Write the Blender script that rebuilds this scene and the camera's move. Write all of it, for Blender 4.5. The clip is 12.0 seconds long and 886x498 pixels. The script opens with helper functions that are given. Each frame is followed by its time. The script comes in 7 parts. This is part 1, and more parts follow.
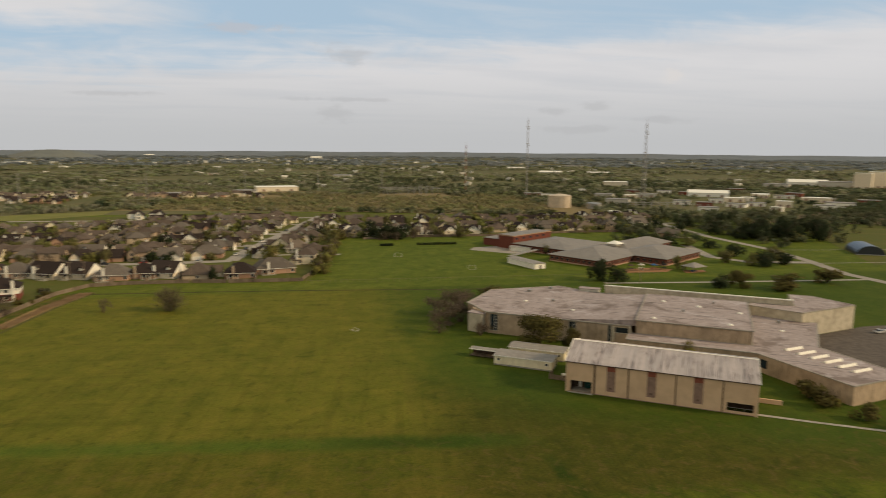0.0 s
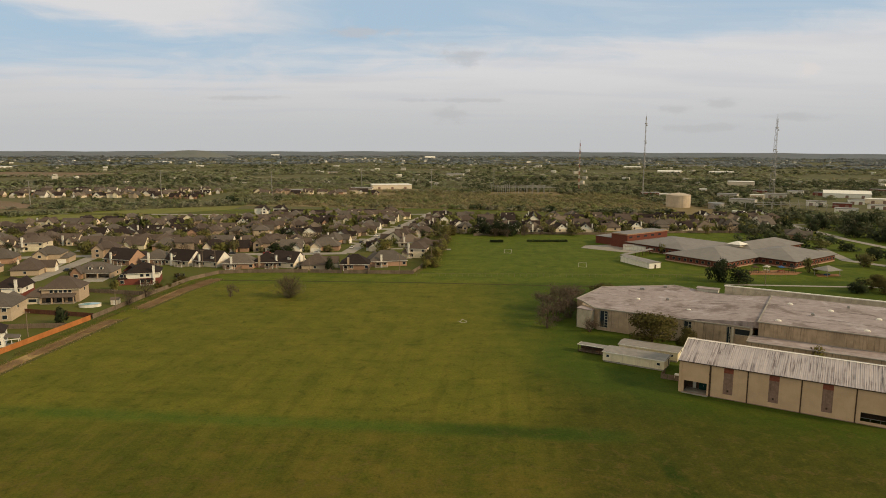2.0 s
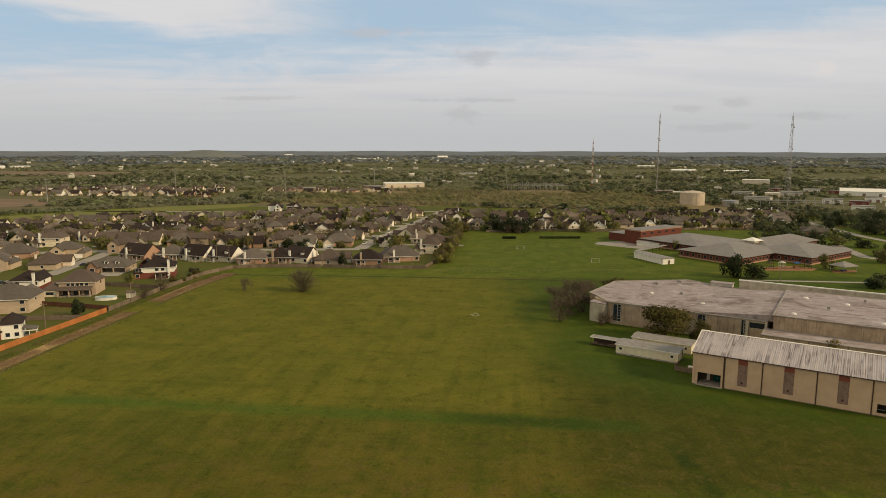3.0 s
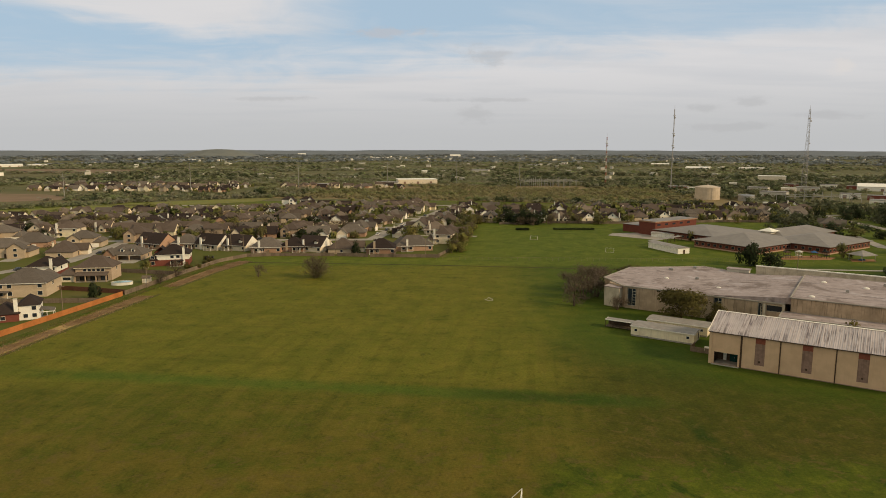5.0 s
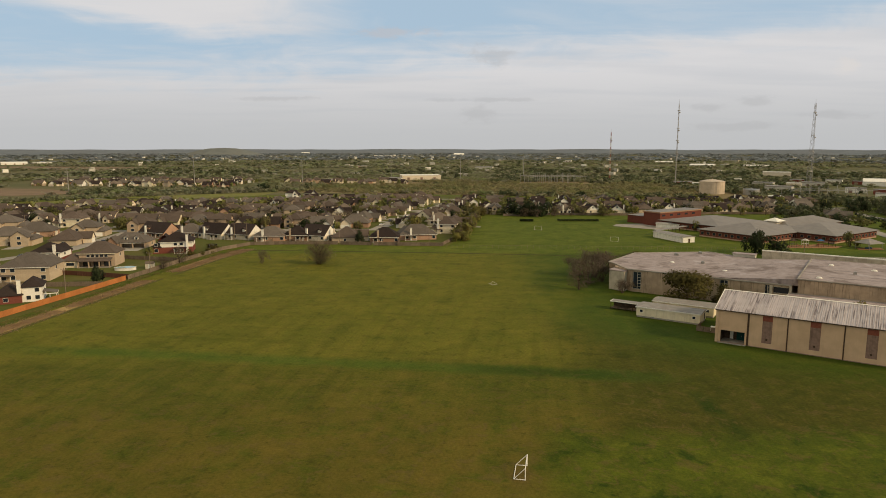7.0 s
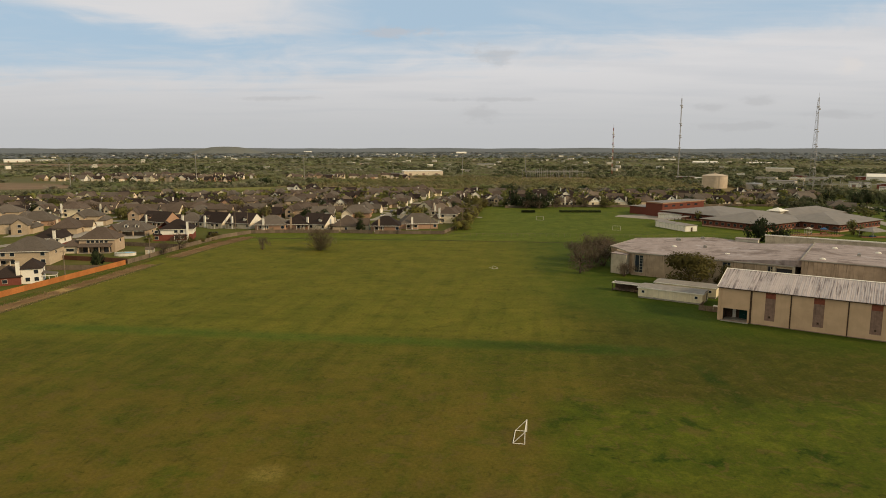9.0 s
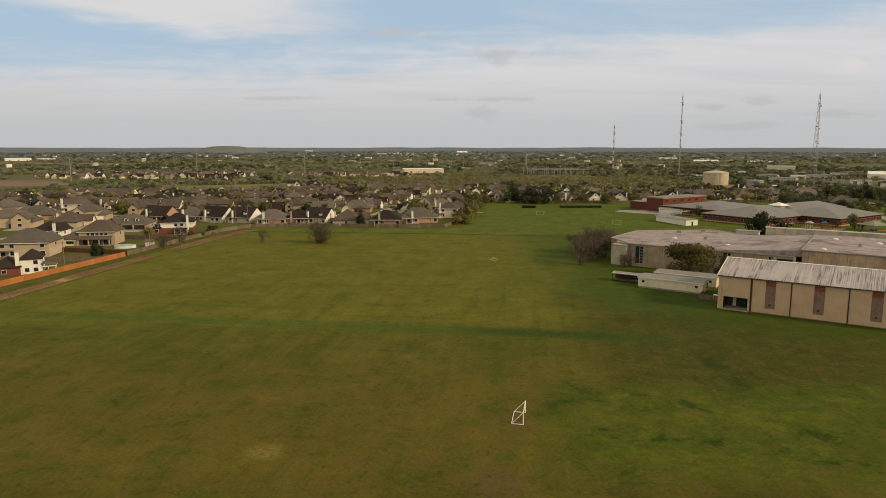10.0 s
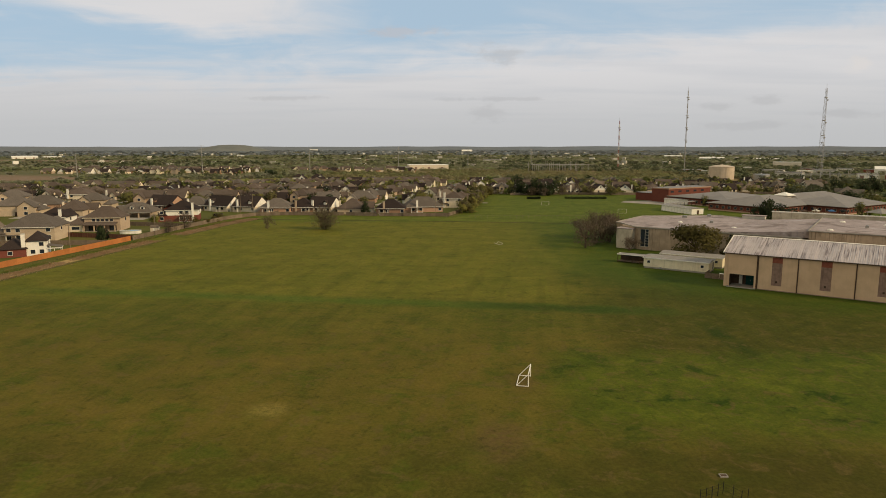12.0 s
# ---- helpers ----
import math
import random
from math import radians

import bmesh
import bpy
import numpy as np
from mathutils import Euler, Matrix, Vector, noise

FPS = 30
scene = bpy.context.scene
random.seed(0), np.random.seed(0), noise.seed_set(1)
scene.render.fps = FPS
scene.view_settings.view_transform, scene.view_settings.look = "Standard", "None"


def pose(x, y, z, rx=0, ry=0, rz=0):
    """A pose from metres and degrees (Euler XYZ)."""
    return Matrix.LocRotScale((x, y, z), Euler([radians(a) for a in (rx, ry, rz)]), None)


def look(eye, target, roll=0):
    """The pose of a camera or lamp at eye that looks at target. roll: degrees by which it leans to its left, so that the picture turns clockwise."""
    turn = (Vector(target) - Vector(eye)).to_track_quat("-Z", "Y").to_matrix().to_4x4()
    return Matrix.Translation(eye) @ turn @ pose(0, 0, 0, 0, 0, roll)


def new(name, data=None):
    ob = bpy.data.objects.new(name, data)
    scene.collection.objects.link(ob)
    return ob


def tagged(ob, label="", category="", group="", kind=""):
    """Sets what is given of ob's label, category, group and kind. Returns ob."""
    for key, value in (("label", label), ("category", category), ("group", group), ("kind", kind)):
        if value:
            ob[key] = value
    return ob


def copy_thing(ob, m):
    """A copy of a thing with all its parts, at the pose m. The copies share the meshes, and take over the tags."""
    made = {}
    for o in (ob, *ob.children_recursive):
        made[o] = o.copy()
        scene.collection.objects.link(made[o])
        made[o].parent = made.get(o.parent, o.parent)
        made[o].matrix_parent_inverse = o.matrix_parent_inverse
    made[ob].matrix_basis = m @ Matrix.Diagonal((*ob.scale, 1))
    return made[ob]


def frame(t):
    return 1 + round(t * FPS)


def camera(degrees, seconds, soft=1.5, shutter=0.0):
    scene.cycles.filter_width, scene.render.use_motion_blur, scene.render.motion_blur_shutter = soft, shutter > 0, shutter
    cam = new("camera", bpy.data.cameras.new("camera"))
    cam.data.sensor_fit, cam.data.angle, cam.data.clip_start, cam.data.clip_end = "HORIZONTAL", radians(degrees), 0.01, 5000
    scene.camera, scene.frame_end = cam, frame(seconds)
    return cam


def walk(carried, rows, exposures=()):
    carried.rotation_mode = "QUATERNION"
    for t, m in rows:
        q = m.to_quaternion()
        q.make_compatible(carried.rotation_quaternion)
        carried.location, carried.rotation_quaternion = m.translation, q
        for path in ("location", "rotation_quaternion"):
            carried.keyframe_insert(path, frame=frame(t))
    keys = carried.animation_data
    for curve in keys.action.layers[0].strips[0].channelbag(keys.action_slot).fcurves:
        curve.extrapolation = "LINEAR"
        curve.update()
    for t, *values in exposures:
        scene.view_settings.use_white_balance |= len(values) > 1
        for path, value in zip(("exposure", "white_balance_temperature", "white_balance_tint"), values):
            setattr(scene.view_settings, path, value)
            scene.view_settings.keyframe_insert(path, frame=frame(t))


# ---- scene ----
cam = camera(66.98, 12.0, soft=0.92, shutter=0.5)
# seconds, place, heading (degrees to the right of +y), tilt, roll
PATH = [
    (0, 1.98, -0.52, 67.09, 11.583, -8.667, 0.43),
    (0.1, 2.03, -0.54, 67.03, 10.184, -8.669, 0.42),
    (0.2, 2.09, -0.55, 66.97, 9.006, -8.671, 0.40),
    (0.3, 2.14, -0.57, 66.91, 8.010, -8.674, 0.39),
    (0.4, 2.20, -0.59, 66.85, 7.165, -8.676, 0.37),
    (0.5, 2.26, -0.61, 66.80, 6.446, -8.678, 0.36),
    (1, 2.45, -0.84, 66.28, 4.148, -8.687, 0.29),
    (1.5, 2.58, -1.16, 65.54, 2.871, -8.694, 0.23),
    (2, 2.63, -1.51, 64.60, 2.000, -8.699, 0.19),
    (2.5, 2.62, -1.84, 63.49, 1.392, -8.703, 0.14),
    (3, 2.57, -2.13, 62.24, 0.927, -8.707, 0.11),
    (3.5, 2.48, -2.36, 60.89, 0.522, -8.709, 0.08),
    (5.5, 2.06, -2.60, 54.95, -0.261, -8.719, 0.02),
    (6, 2.00, -2.51, 53.44, -0.348, -8.722, 0.01),
    (6.5, 1.99, -2.39, 51.94, -0.435, -8.726, 0.01),
    (7, 2.01, -2.26, 50.46, -0.464, -8.730, 0.01),
    (9, 2.59, -1.91, 44.52, -0.667, -8.750, 0.01),
    (9.5, 2.80, -1.92, 43.00, -0.724, -8.756, 0.01),
    (10, 3.00, -1.99, 41.46, -0.753, -8.762, 0.01),
    (10.5, 3.17, -2.11, 39.92, -0.869, -8.768, 0.01),
    (11, 3.25, -2.26, 38.41, -0.928, -8.774, 0.00),
    (11.5, 3.21, -2.41, 36.98, -1.044, -8.779, -0.01),
    (12, 2.99, -2.54, 35.69, -1.159, -8.783, -0.02),
]


def aim(x, y, z, heading, tilt, roll):
    h, p = radians(heading), radians(tilt)
    ahead = Vector((math.sin(h) * math.cos(p), math.cos(h) * math.cos(p), math.sin(p)))
    eye = Vector((x, y, z))
    return look(eye, eye + ahead * 10, roll)


walk(cam, [(t, aim(*row)) for t, *row in PATH], [(0.0, 0.0), (5.8, 0.0), (6.0, 0.1), (6.2, 0.0), (9.3, 0.0), (9.5, -0.09), (9.7, 0.0), (12.0, 0.0)])

# ---- light ----
SUN_AZ, SUN_EL = 114.0, 27.0  # degrees to the right of +y, height above the horizon
sun_way = Vector((math.sin(radians(SUN_AZ)) * math.cos(radians(SUN_EL)), math.cos(radians(SUN_AZ)) * math.cos(radians(SUN_EL)), math.sin(radians(SUN_EL))))
sun_data = bpy.data.lights.new("sun", "SUN")
sun_data.energy, sun_data.angle, sun_data.color = 2.9, radians(9.0), (1.0, 0.78, 0.52)
sun = new("sun", sun_data)
sun.matrix_world = look(sun_way * 300 + Vector((0, 250, 0)), (0, 250, 0))
scene.view_settings.exposure = 0.0


# ---- node helpers ----
class Nodes:
    """Short calls for building a node tree."""

    def __init__(self, tree):
        self.tree = tree

    def add(self, kind, **values):
        node = self.tree.nodes.new(kind)
        for key, value in values.items():
            node.inputs[key].default_value = value
        return node

    def link(self, a, b):
        self.tree.links.new(a, b)

    def put(self, socket, value):
        if isinstance(value, bpy.types.NodeSocket):
            self.link(value, socket)
        else:
            socket.default_value = value

    def math(self, op, a, b=0.0, c=0.0):
        node = self.tree.nodes.new("ShaderNodeMath")
        node.operation = op
        for k, value in enumerate((a, b, c)):
            self.put(node.inputs[k], value)
        return node.outputs[0]

    def span(self, value, a, b, lo=0.0, hi=1.0):
        node = self.tree.nodes.new("ShaderNodeMapRange")
        node.interpolation_type = "SMOOTHSTEP"
        self.put(node.inputs[0], value)
        for k, v in enumerate((a, b, lo, hi)):
            node.inputs[k + 1].default_value = v
        return node.outputs[0]

    def noise(self, vector, scale, detail=5.0, rough=0.55, warp=0.0):
        node = self.add("ShaderNodeTexNoise", Scale=scale, Detail=detail, Roughness=rough, Distortion=warp)
        self.link(vector, node.inputs["Vector"])
        return node.outputs[0]

    def stretch(self, vector, sx, sy, sz, turn=0.0):
        node = self.tree.nodes.new("ShaderNodeMapping")
        node.inputs["Scale"].default_value = (sx, sy, sz)
        node.inputs["Rotation"].default_value = (0, 0, radians(turn))
        self.link(vector, node.inputs["Vector"])
        return node.outputs[0]

    def mix(self, factor, a, b, blend="MIX"):
        node = self.tree.nodes.new("ShaderNodeMix")
        node.data_type, node.blend_type = "RGBA", blend
        self.put(node.inputs[0], factor)
        for k, v in ((6, a), (7, b)):
            self.put(node.inputs[k], (*v, 1.0) if isinstance(v, tuple) and len(v) == 3 else v)
        return node.outputs[2]

    def split(self, vector):
        node = self.tree.nodes.new("ShaderNodeSeparateXYZ")
        self.link(vector, node.inputs[0])
        return node.outputs


def material(name):
    m = bpy.data.materials.new(name)
    m.use_nodes = True
    g = Nodes(m.node_tree)
    return m, g, m.node_tree.nodes["Principled BSDF"]


def warm(c):
    """Warm light put into the base colours: a little more red, less blue."""
    return (min(0.85, c[0] * 1.08), c[1] * 0.99, c[2] * 0.8)


def surface(name, c1, c2, scale=1.0, rough=0.8, metal=0.0, c3=None, scale2=0.15, amount3=0.5, bump=0.0, bump_scale=8.0,
            tint=0.0, streak=None, streak_amount=0.6, spec=0.06):
    """A matt two-scale surface: c1 and c2 in fine grain, c3 in broad stains, tint varies it from thing to thing,
    streak: a colour that runs down in thin vertical stains."""
    c1, c2, c3, streak = (warm(c) if c else c for c in (c1, c2, c3, streak))
    m, g, out = material(name)
    at = g.add("ShaderNodeTexCoord").outputs["Object"]
    info = g.add("ShaderNodeObjectInfo").outputs["Random"]
    shift = g.tree.nodes.new("ShaderNodeVectorMath")
    g.link(at, shift.inputs[0])
    spread = g.tree.nodes.new("ShaderNodeCombineXYZ")
    g.put(spread.inputs[0], g.math("MULTIPLY", info, 61.0))
    g.put(spread.inputs[1], g.math("MULTIPLY", info, 37.0))
    g.link(spread.outputs[0], shift.inputs[1])
    at = shift.outputs[0]
    col = g.mix(g.span(g.noise(at, scale), 0.35, 0.65), c1, c2)
    if c3:
        col = g.mix(g.math("MULTIPLY", g.span(g.noise(at, scale2, 6.0, 0.6), 0.45, 0.7), amount3), col, c3)
    if streak:
        lines = g.noise(g.stretch(at, 2.2, 2.2, 0.12), 1.0, 6.0, 0.65)
        col = g.mix(g.math("MULTIPLY", g.span(lines, 0.5, 0.72), streak_amount), col, streak)
    if tint:
        col = g.mix(1.0, col, g.mix(info, (1 - tint,) * 3, (1 + tint,) * 3), "MULTIPLY")
    g.link(col, out.inputs["Base Color"])
    out.inputs["Roughness"].default_value, out.inputs["Metallic"].default_value = rough, metal
    out.inputs["Specular IOR Level"].default_value = spec
    if bump:
        b = g.add("ShaderNodeBump", Strength=bump, Distance=0.03)
        g.link(g.noise(at, bump_scale, 4.0), b.inputs["Height"])
        g.link(b.outputs[0], out.inputs["Normal"])
    return m


# ---- sky ----
world = bpy.data.worlds.new("sky")
scene.world = world
world.use_nodes = True
g = Nodes(world.node_tree)
back = world.node_tree.nodes["Background"]
sky = world.node_tree.nodes.new("ShaderNodeTexSky")
sky.sky_type, sky.sun_disc, sky.sun_elevation, sky.sun_rotation = "NISHITA", False, radians(SUN_EL), radians(SUN_AZ)
sky.air_density, sky.dust_density, sky.ozone_density = 1.0, 1.5, 1.5
way = g.add("ShaderNodeTexCoord").outputs["Generated"]
wx, wy, wz = g.split(way)
deck = g.tree.nodes.new("ShaderNodeCombineXYZ")  # place on a high flat deck of cloud
low = g.math("MAXIMUM", g.math("ADD", wz, 0.06), 0.02)
g.put(deck.inputs[0], g.math("DIVIDE", wx, low))
g.put(deck.inputs[1], g.math("DIVIDE", wy, low))
deck = deck.outputs[0]
broad = g.noise(g.stretch(deck, 0.32, 0.5, 1.0, 20), 1.0, 7.0, 0.52, 0.6)
wisps = g.noise(g.stretch(deck, 0.5, 1.6, 1.0, -14), 1.0, 8.0, 0.6, 1.2)
ahead = g.math("MAXIMUM", wy, 0.25)
side, rise = g.math("DIVIDE", wx, ahead), g.math("DIVIDE", wz, ahead)
warp = g.math("MULTIPLY", g.math("SUBTRACT", broad, 0.5), 0.09)
fray = g.math("MULTIPLY", g.math("SUBTRACT", wisps, 0.5), 0.06)
curls = g.noise(g.stretch(way, 7.0, 7.0, 26.0), 1.0, 7.0, 0.58, 0.9)
torn = g.math("MULTIPLY", g.math("SUBTRACT", curls, 0.5), 0.085)
bent = g.math("ADD", rise, g.math("ADD", torn, g.math("ADD", warp, fray)))
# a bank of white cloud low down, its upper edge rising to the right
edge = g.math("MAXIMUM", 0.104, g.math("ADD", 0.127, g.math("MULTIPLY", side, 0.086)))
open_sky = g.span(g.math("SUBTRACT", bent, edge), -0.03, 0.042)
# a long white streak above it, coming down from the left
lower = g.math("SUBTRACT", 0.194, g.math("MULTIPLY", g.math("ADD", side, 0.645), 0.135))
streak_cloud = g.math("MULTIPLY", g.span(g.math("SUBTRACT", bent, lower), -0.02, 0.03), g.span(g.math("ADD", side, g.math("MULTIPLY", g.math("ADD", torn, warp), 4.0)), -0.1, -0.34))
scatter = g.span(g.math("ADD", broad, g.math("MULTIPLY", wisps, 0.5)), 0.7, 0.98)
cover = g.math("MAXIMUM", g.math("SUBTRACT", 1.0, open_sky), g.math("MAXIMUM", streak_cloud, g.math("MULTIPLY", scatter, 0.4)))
grey = g.noise(g.stretch(deck, 0.55, 1.3, 1.0, 8), 1.0, 5.0, 0.5, 0.3)
cloud = g.mix(g.span(grey, 0.4, 0.75), (6.95, 6.85, 6.9), (6.15, 6.2, 6.4))
cloud = g.mix(g.span(wz, 0.0, 0.13), (5.2, 5.25, 5.3), cloud)
cloud = g.mix(g.span(wz, 0.24, 0.55), cloud, (7.2, 6.35, 5.2))  # unseen sky overhead, made brighter and warmer to fill the light
blue = g.mix(0.9, sky.outputs[0], (4.15, 5.5, 6.8))
col = g.mix(cover, blue, cloud)
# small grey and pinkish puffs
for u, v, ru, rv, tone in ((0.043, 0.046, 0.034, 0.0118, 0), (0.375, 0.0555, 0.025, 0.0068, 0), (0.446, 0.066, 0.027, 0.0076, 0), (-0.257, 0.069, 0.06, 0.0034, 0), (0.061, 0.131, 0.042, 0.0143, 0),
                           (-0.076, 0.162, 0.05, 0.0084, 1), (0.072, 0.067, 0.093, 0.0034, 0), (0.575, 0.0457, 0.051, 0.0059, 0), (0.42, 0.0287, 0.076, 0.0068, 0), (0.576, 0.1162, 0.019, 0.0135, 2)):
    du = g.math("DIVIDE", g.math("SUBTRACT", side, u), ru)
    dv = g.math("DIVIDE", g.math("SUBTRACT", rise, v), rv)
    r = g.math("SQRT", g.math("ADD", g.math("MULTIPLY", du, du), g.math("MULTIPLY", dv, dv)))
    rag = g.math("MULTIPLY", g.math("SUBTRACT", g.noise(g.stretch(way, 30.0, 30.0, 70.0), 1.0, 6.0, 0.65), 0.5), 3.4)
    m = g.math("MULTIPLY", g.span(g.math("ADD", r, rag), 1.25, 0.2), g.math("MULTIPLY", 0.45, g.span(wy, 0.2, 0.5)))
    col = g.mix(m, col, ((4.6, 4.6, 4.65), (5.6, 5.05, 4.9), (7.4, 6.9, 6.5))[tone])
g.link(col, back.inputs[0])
back.inputs[1].default_value = 0.1

# ---- materials ----
M = {}
M["concrete"] = surface("concrete", (0.36, 0.34, 0.31), (0.27, 0.255, 0.23), 0.6, 0.9, c3=(0.2, 0.185, 0.165), scale2=0.08, bump=0.2)
M["road"] = surface("road", (0.31, 0.29, 0.265), (0.26, 0.24, 0.22), 0.4, 0.9, c3=(0.2, 0.185, 0.165), scale2=0.05)
M["asphalt"] = surface("asphalt", (0.12, 0.105, 0.095), (0.085, 0.075, 0.07), 0.5, 0.95, c3=(0.15, 0.13, 0.115), scale2=0.06)
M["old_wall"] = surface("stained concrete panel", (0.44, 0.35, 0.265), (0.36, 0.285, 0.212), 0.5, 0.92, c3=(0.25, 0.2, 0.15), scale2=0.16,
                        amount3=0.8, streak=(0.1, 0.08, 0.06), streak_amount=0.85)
# also used where sunlight is put into a wall's colour
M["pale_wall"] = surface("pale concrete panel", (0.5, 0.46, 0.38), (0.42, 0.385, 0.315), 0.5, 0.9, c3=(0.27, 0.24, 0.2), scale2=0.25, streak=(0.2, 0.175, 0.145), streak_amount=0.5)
M["barn_wall"] = surface("tan wall panel", (0.6, 0.435, 0.3), (0.54, 0.39, 0.265), 0.4, 0.8, c3=(0.46, 0.325, 0.22), scale2=0.12, amount3=0.5,
                         streak=(0.4, 0.29, 0.2), streak_amount=0.2)
M["brown"] = surface("brown trim", (0.09, 0.06, 0.042), (0.06, 0.042, 0.03), 2.0, 0.7)
M["shutter"] = surface("weathered brown panel", (0.27, 0.185, 0.155), (0.215, 0.145, 0.12), 1.5, 0.85, streak=(0.08, 0.06, 0.05), streak_amount=0.5)
M["rust_red"] = surface("rust red panel", (0.25, 0.085, 0.058), (0.2, 0.07, 0.05), 2.0, 0.8)
M["teal"] = surface("dark teal paint", (0.012, 0.06, 0.052), (0.01, 0.045, 0.04), 2.0, 0.6)
M["dark"] = surface("dark interior", (0.02, 0.02, 0.02), (0.03, 0.028, 0.026), 1.0, 0.95)
M["white"] = surface("white paint", (0.8, 0.79, 0.75), (0.73, 0.72, 0.69), 1.0, 0.6, c3=(0.5, 0.48, 0.43), scale2=0.4, amount3=0.35)
M["cream"] = surface("cream siding", (0.74, 0.69, 0.53), (0.68, 0.62, 0.48), 0.7, 0.7, c3=(0.46, 0.41, 0.31), scale2=0.3, amount3=0.4, streak=(0.3, 0.26, 0.2), streak_amount=0.25)
M["shed_wall"] = surface("grey white siding", (0.5, 0.49, 0.45), (0.44, 0.43, 0.395), 0.7, 0.7, c3=(0.34, 0.32, 0.29), scale2=0.3, amount3=0.4)
M["trailer_roof"] = surface("grey trailer roof", (0.27, 0.255, 0.245), (0.22, 0.21, 0.2), 0.6, 0.6, c3=(0.2, 0.185, 0.17), scale2=0.2, amount3=0.5)
M["school_roof"] = surface("grey metal roof", (0.225, 0.21, 0.198), (0.2, 0.187, 0.176), 0.3, 0.55, c3=(0.165, 0.15, 0.138), scale2=0.05, amount3=0.6)
M["brick"] = surface("red brick", (0.155, 0.056, 0.043), (0.125, 0.046, 0.035), 3.0, 0.9, c3=(0.095, 0.038, 0.03), scale2=0.3, amount3=0.4)
M["brick_light"] = surface("light band", (0.4, 0.28, 0.21), (0.34, 0.24, 0.18), 2.0, 0.9)
M["tank"] = surface("cream tank paint", (0.52, 0.445, 0.36), (0.46, 0.395, 0.32), 0.3, 0.6, c3=(0.38, 0.32, 0.255), scale2=0.12, amount3=0.4, streak=(0.36, 0.29, 0.21), streak_amount=0.3)
M["steel"] = surface("galvanised steel", (0.36, 0.36, 0.36), (0.3, 0.3, 0.3), 2.0, 0.5, 0.6)
M["mast_steel"] = surface("dull mast steel", (0.34, 0.345, 0.37), (0.28, 0.285, 0.31), 2.0, 0.6)
M["tower_red"] = surface("faded red steel", (0.3, 0.12, 0.09), (0.25, 0.1, 0.08), 2.0, 0.6)
M["tower_white"] = surface("white tower paint", (0.6, 0.59, 0.57), (0.5, 0.5, 0.48), 2.0, 0.6)
M["pole"] = surface("weathered pole wood", (0.22, 0.18, 0.14), (0.17, 0.14, 0.11), 4.0, 0.9)
M["fence_new"] = surface("new cedar boards", (0.43, 0.175, 0.06), (0.35, 0.14, 0.05), 3.0, 0.8, c3=(0.32, 0.125, 0.045), scale2=0.7, tint=0.12)
M["fence_old"] = surface("weathered fence boards", (0.2, 0.16, 0.125), (0.15, 0.12, 0.092), 3.0, 0.9, c3=(0.1, 0.078, 0.06), scale2=0.7, tint=0.2)
M["fence_brown"] = surface("brown fence boards", (0.13, 0.065, 0.045), (0.1, 0.05, 0.035), 3.0, 0.85, tint=0.1)
M["mulch"] = surface("playground mulch", (0.3, 0.17, 0.09), (0.24, 0.13, 0.07), 1.0, 0.95)
M["blue"] = surface("blue plastic", (0.05, 0.12, 0.26), (0.04, 0.1, 0.22), 2.0, 0.5)
M["pool_water"] = surface("pool water", (0.18, 0.36, 0.42), (0.2, 0.4, 0.46), 1.0, 0.1, spec=0.5)
M["bark"] = surface("bark", (0.11, 0.085, 0.065), (0.07, 0.055, 0.042), 4.0, 0.95)
M["tyre"] = surface("tyre rubber", (0.02, 0.02, 0.02), (0.03, 0.03, 0.03), 4.0, 0.9)
for key, c in (("car_white", (0.7, 0.7, 0.69)), ("car_dark", (0.025, 0.028, 0.033)), ("car_silver", (0.4, 0.41, 0.42)), ("car_red", (0.28, 0.03, 0.025))):
    M[key] = surface(key.replace("_", " ") + " paint", c, tuple(v * 0.93 for v in c), 1.0, 0.3, spec=0.5)
# house walls and roofs
for key, c in (("tan_brick", (0.43, 0.34, 0.26)), ("sand_brick", (0.5, 0.41, 0.31)), ("brown_brick", (0.33, 0.21, 0.15)), ("rose_brick", (0.4, 0.26, 0.19)),
               ("house_red", (0.19, 0.066, 0.052)), ("stucco", (0.74, 0.66, 0.54))):
    M[key] = surface(key.replace("_", " ") + " wall", c, tuple(v * 0.86 for v in c), 2.5, 0.9, c3=tuple(v * 0.7 for v in c), scale2=0.35, amount3=0.4, tint=0.12)
for key, c in (("shingle_brown", (0.108, 0.086, 0.074)), ("shingle_grey", (0.128, 0.112, 0.1)), ("shingle_dark", (0.04, 0.031, 0.029)), ("shingle_tan", (0.165, 0.135, 0.112))):
    M[key] = surface(key.replace("_", " ") + " shingles", c, tuple(v * 0.78 for v in c), 2.2, 0.95, c3=tuple(v * 1.2 for v in c), scale2=0.25, amount3=0.5, tint=0.15, bump=0.3, bump_scale=5.0)


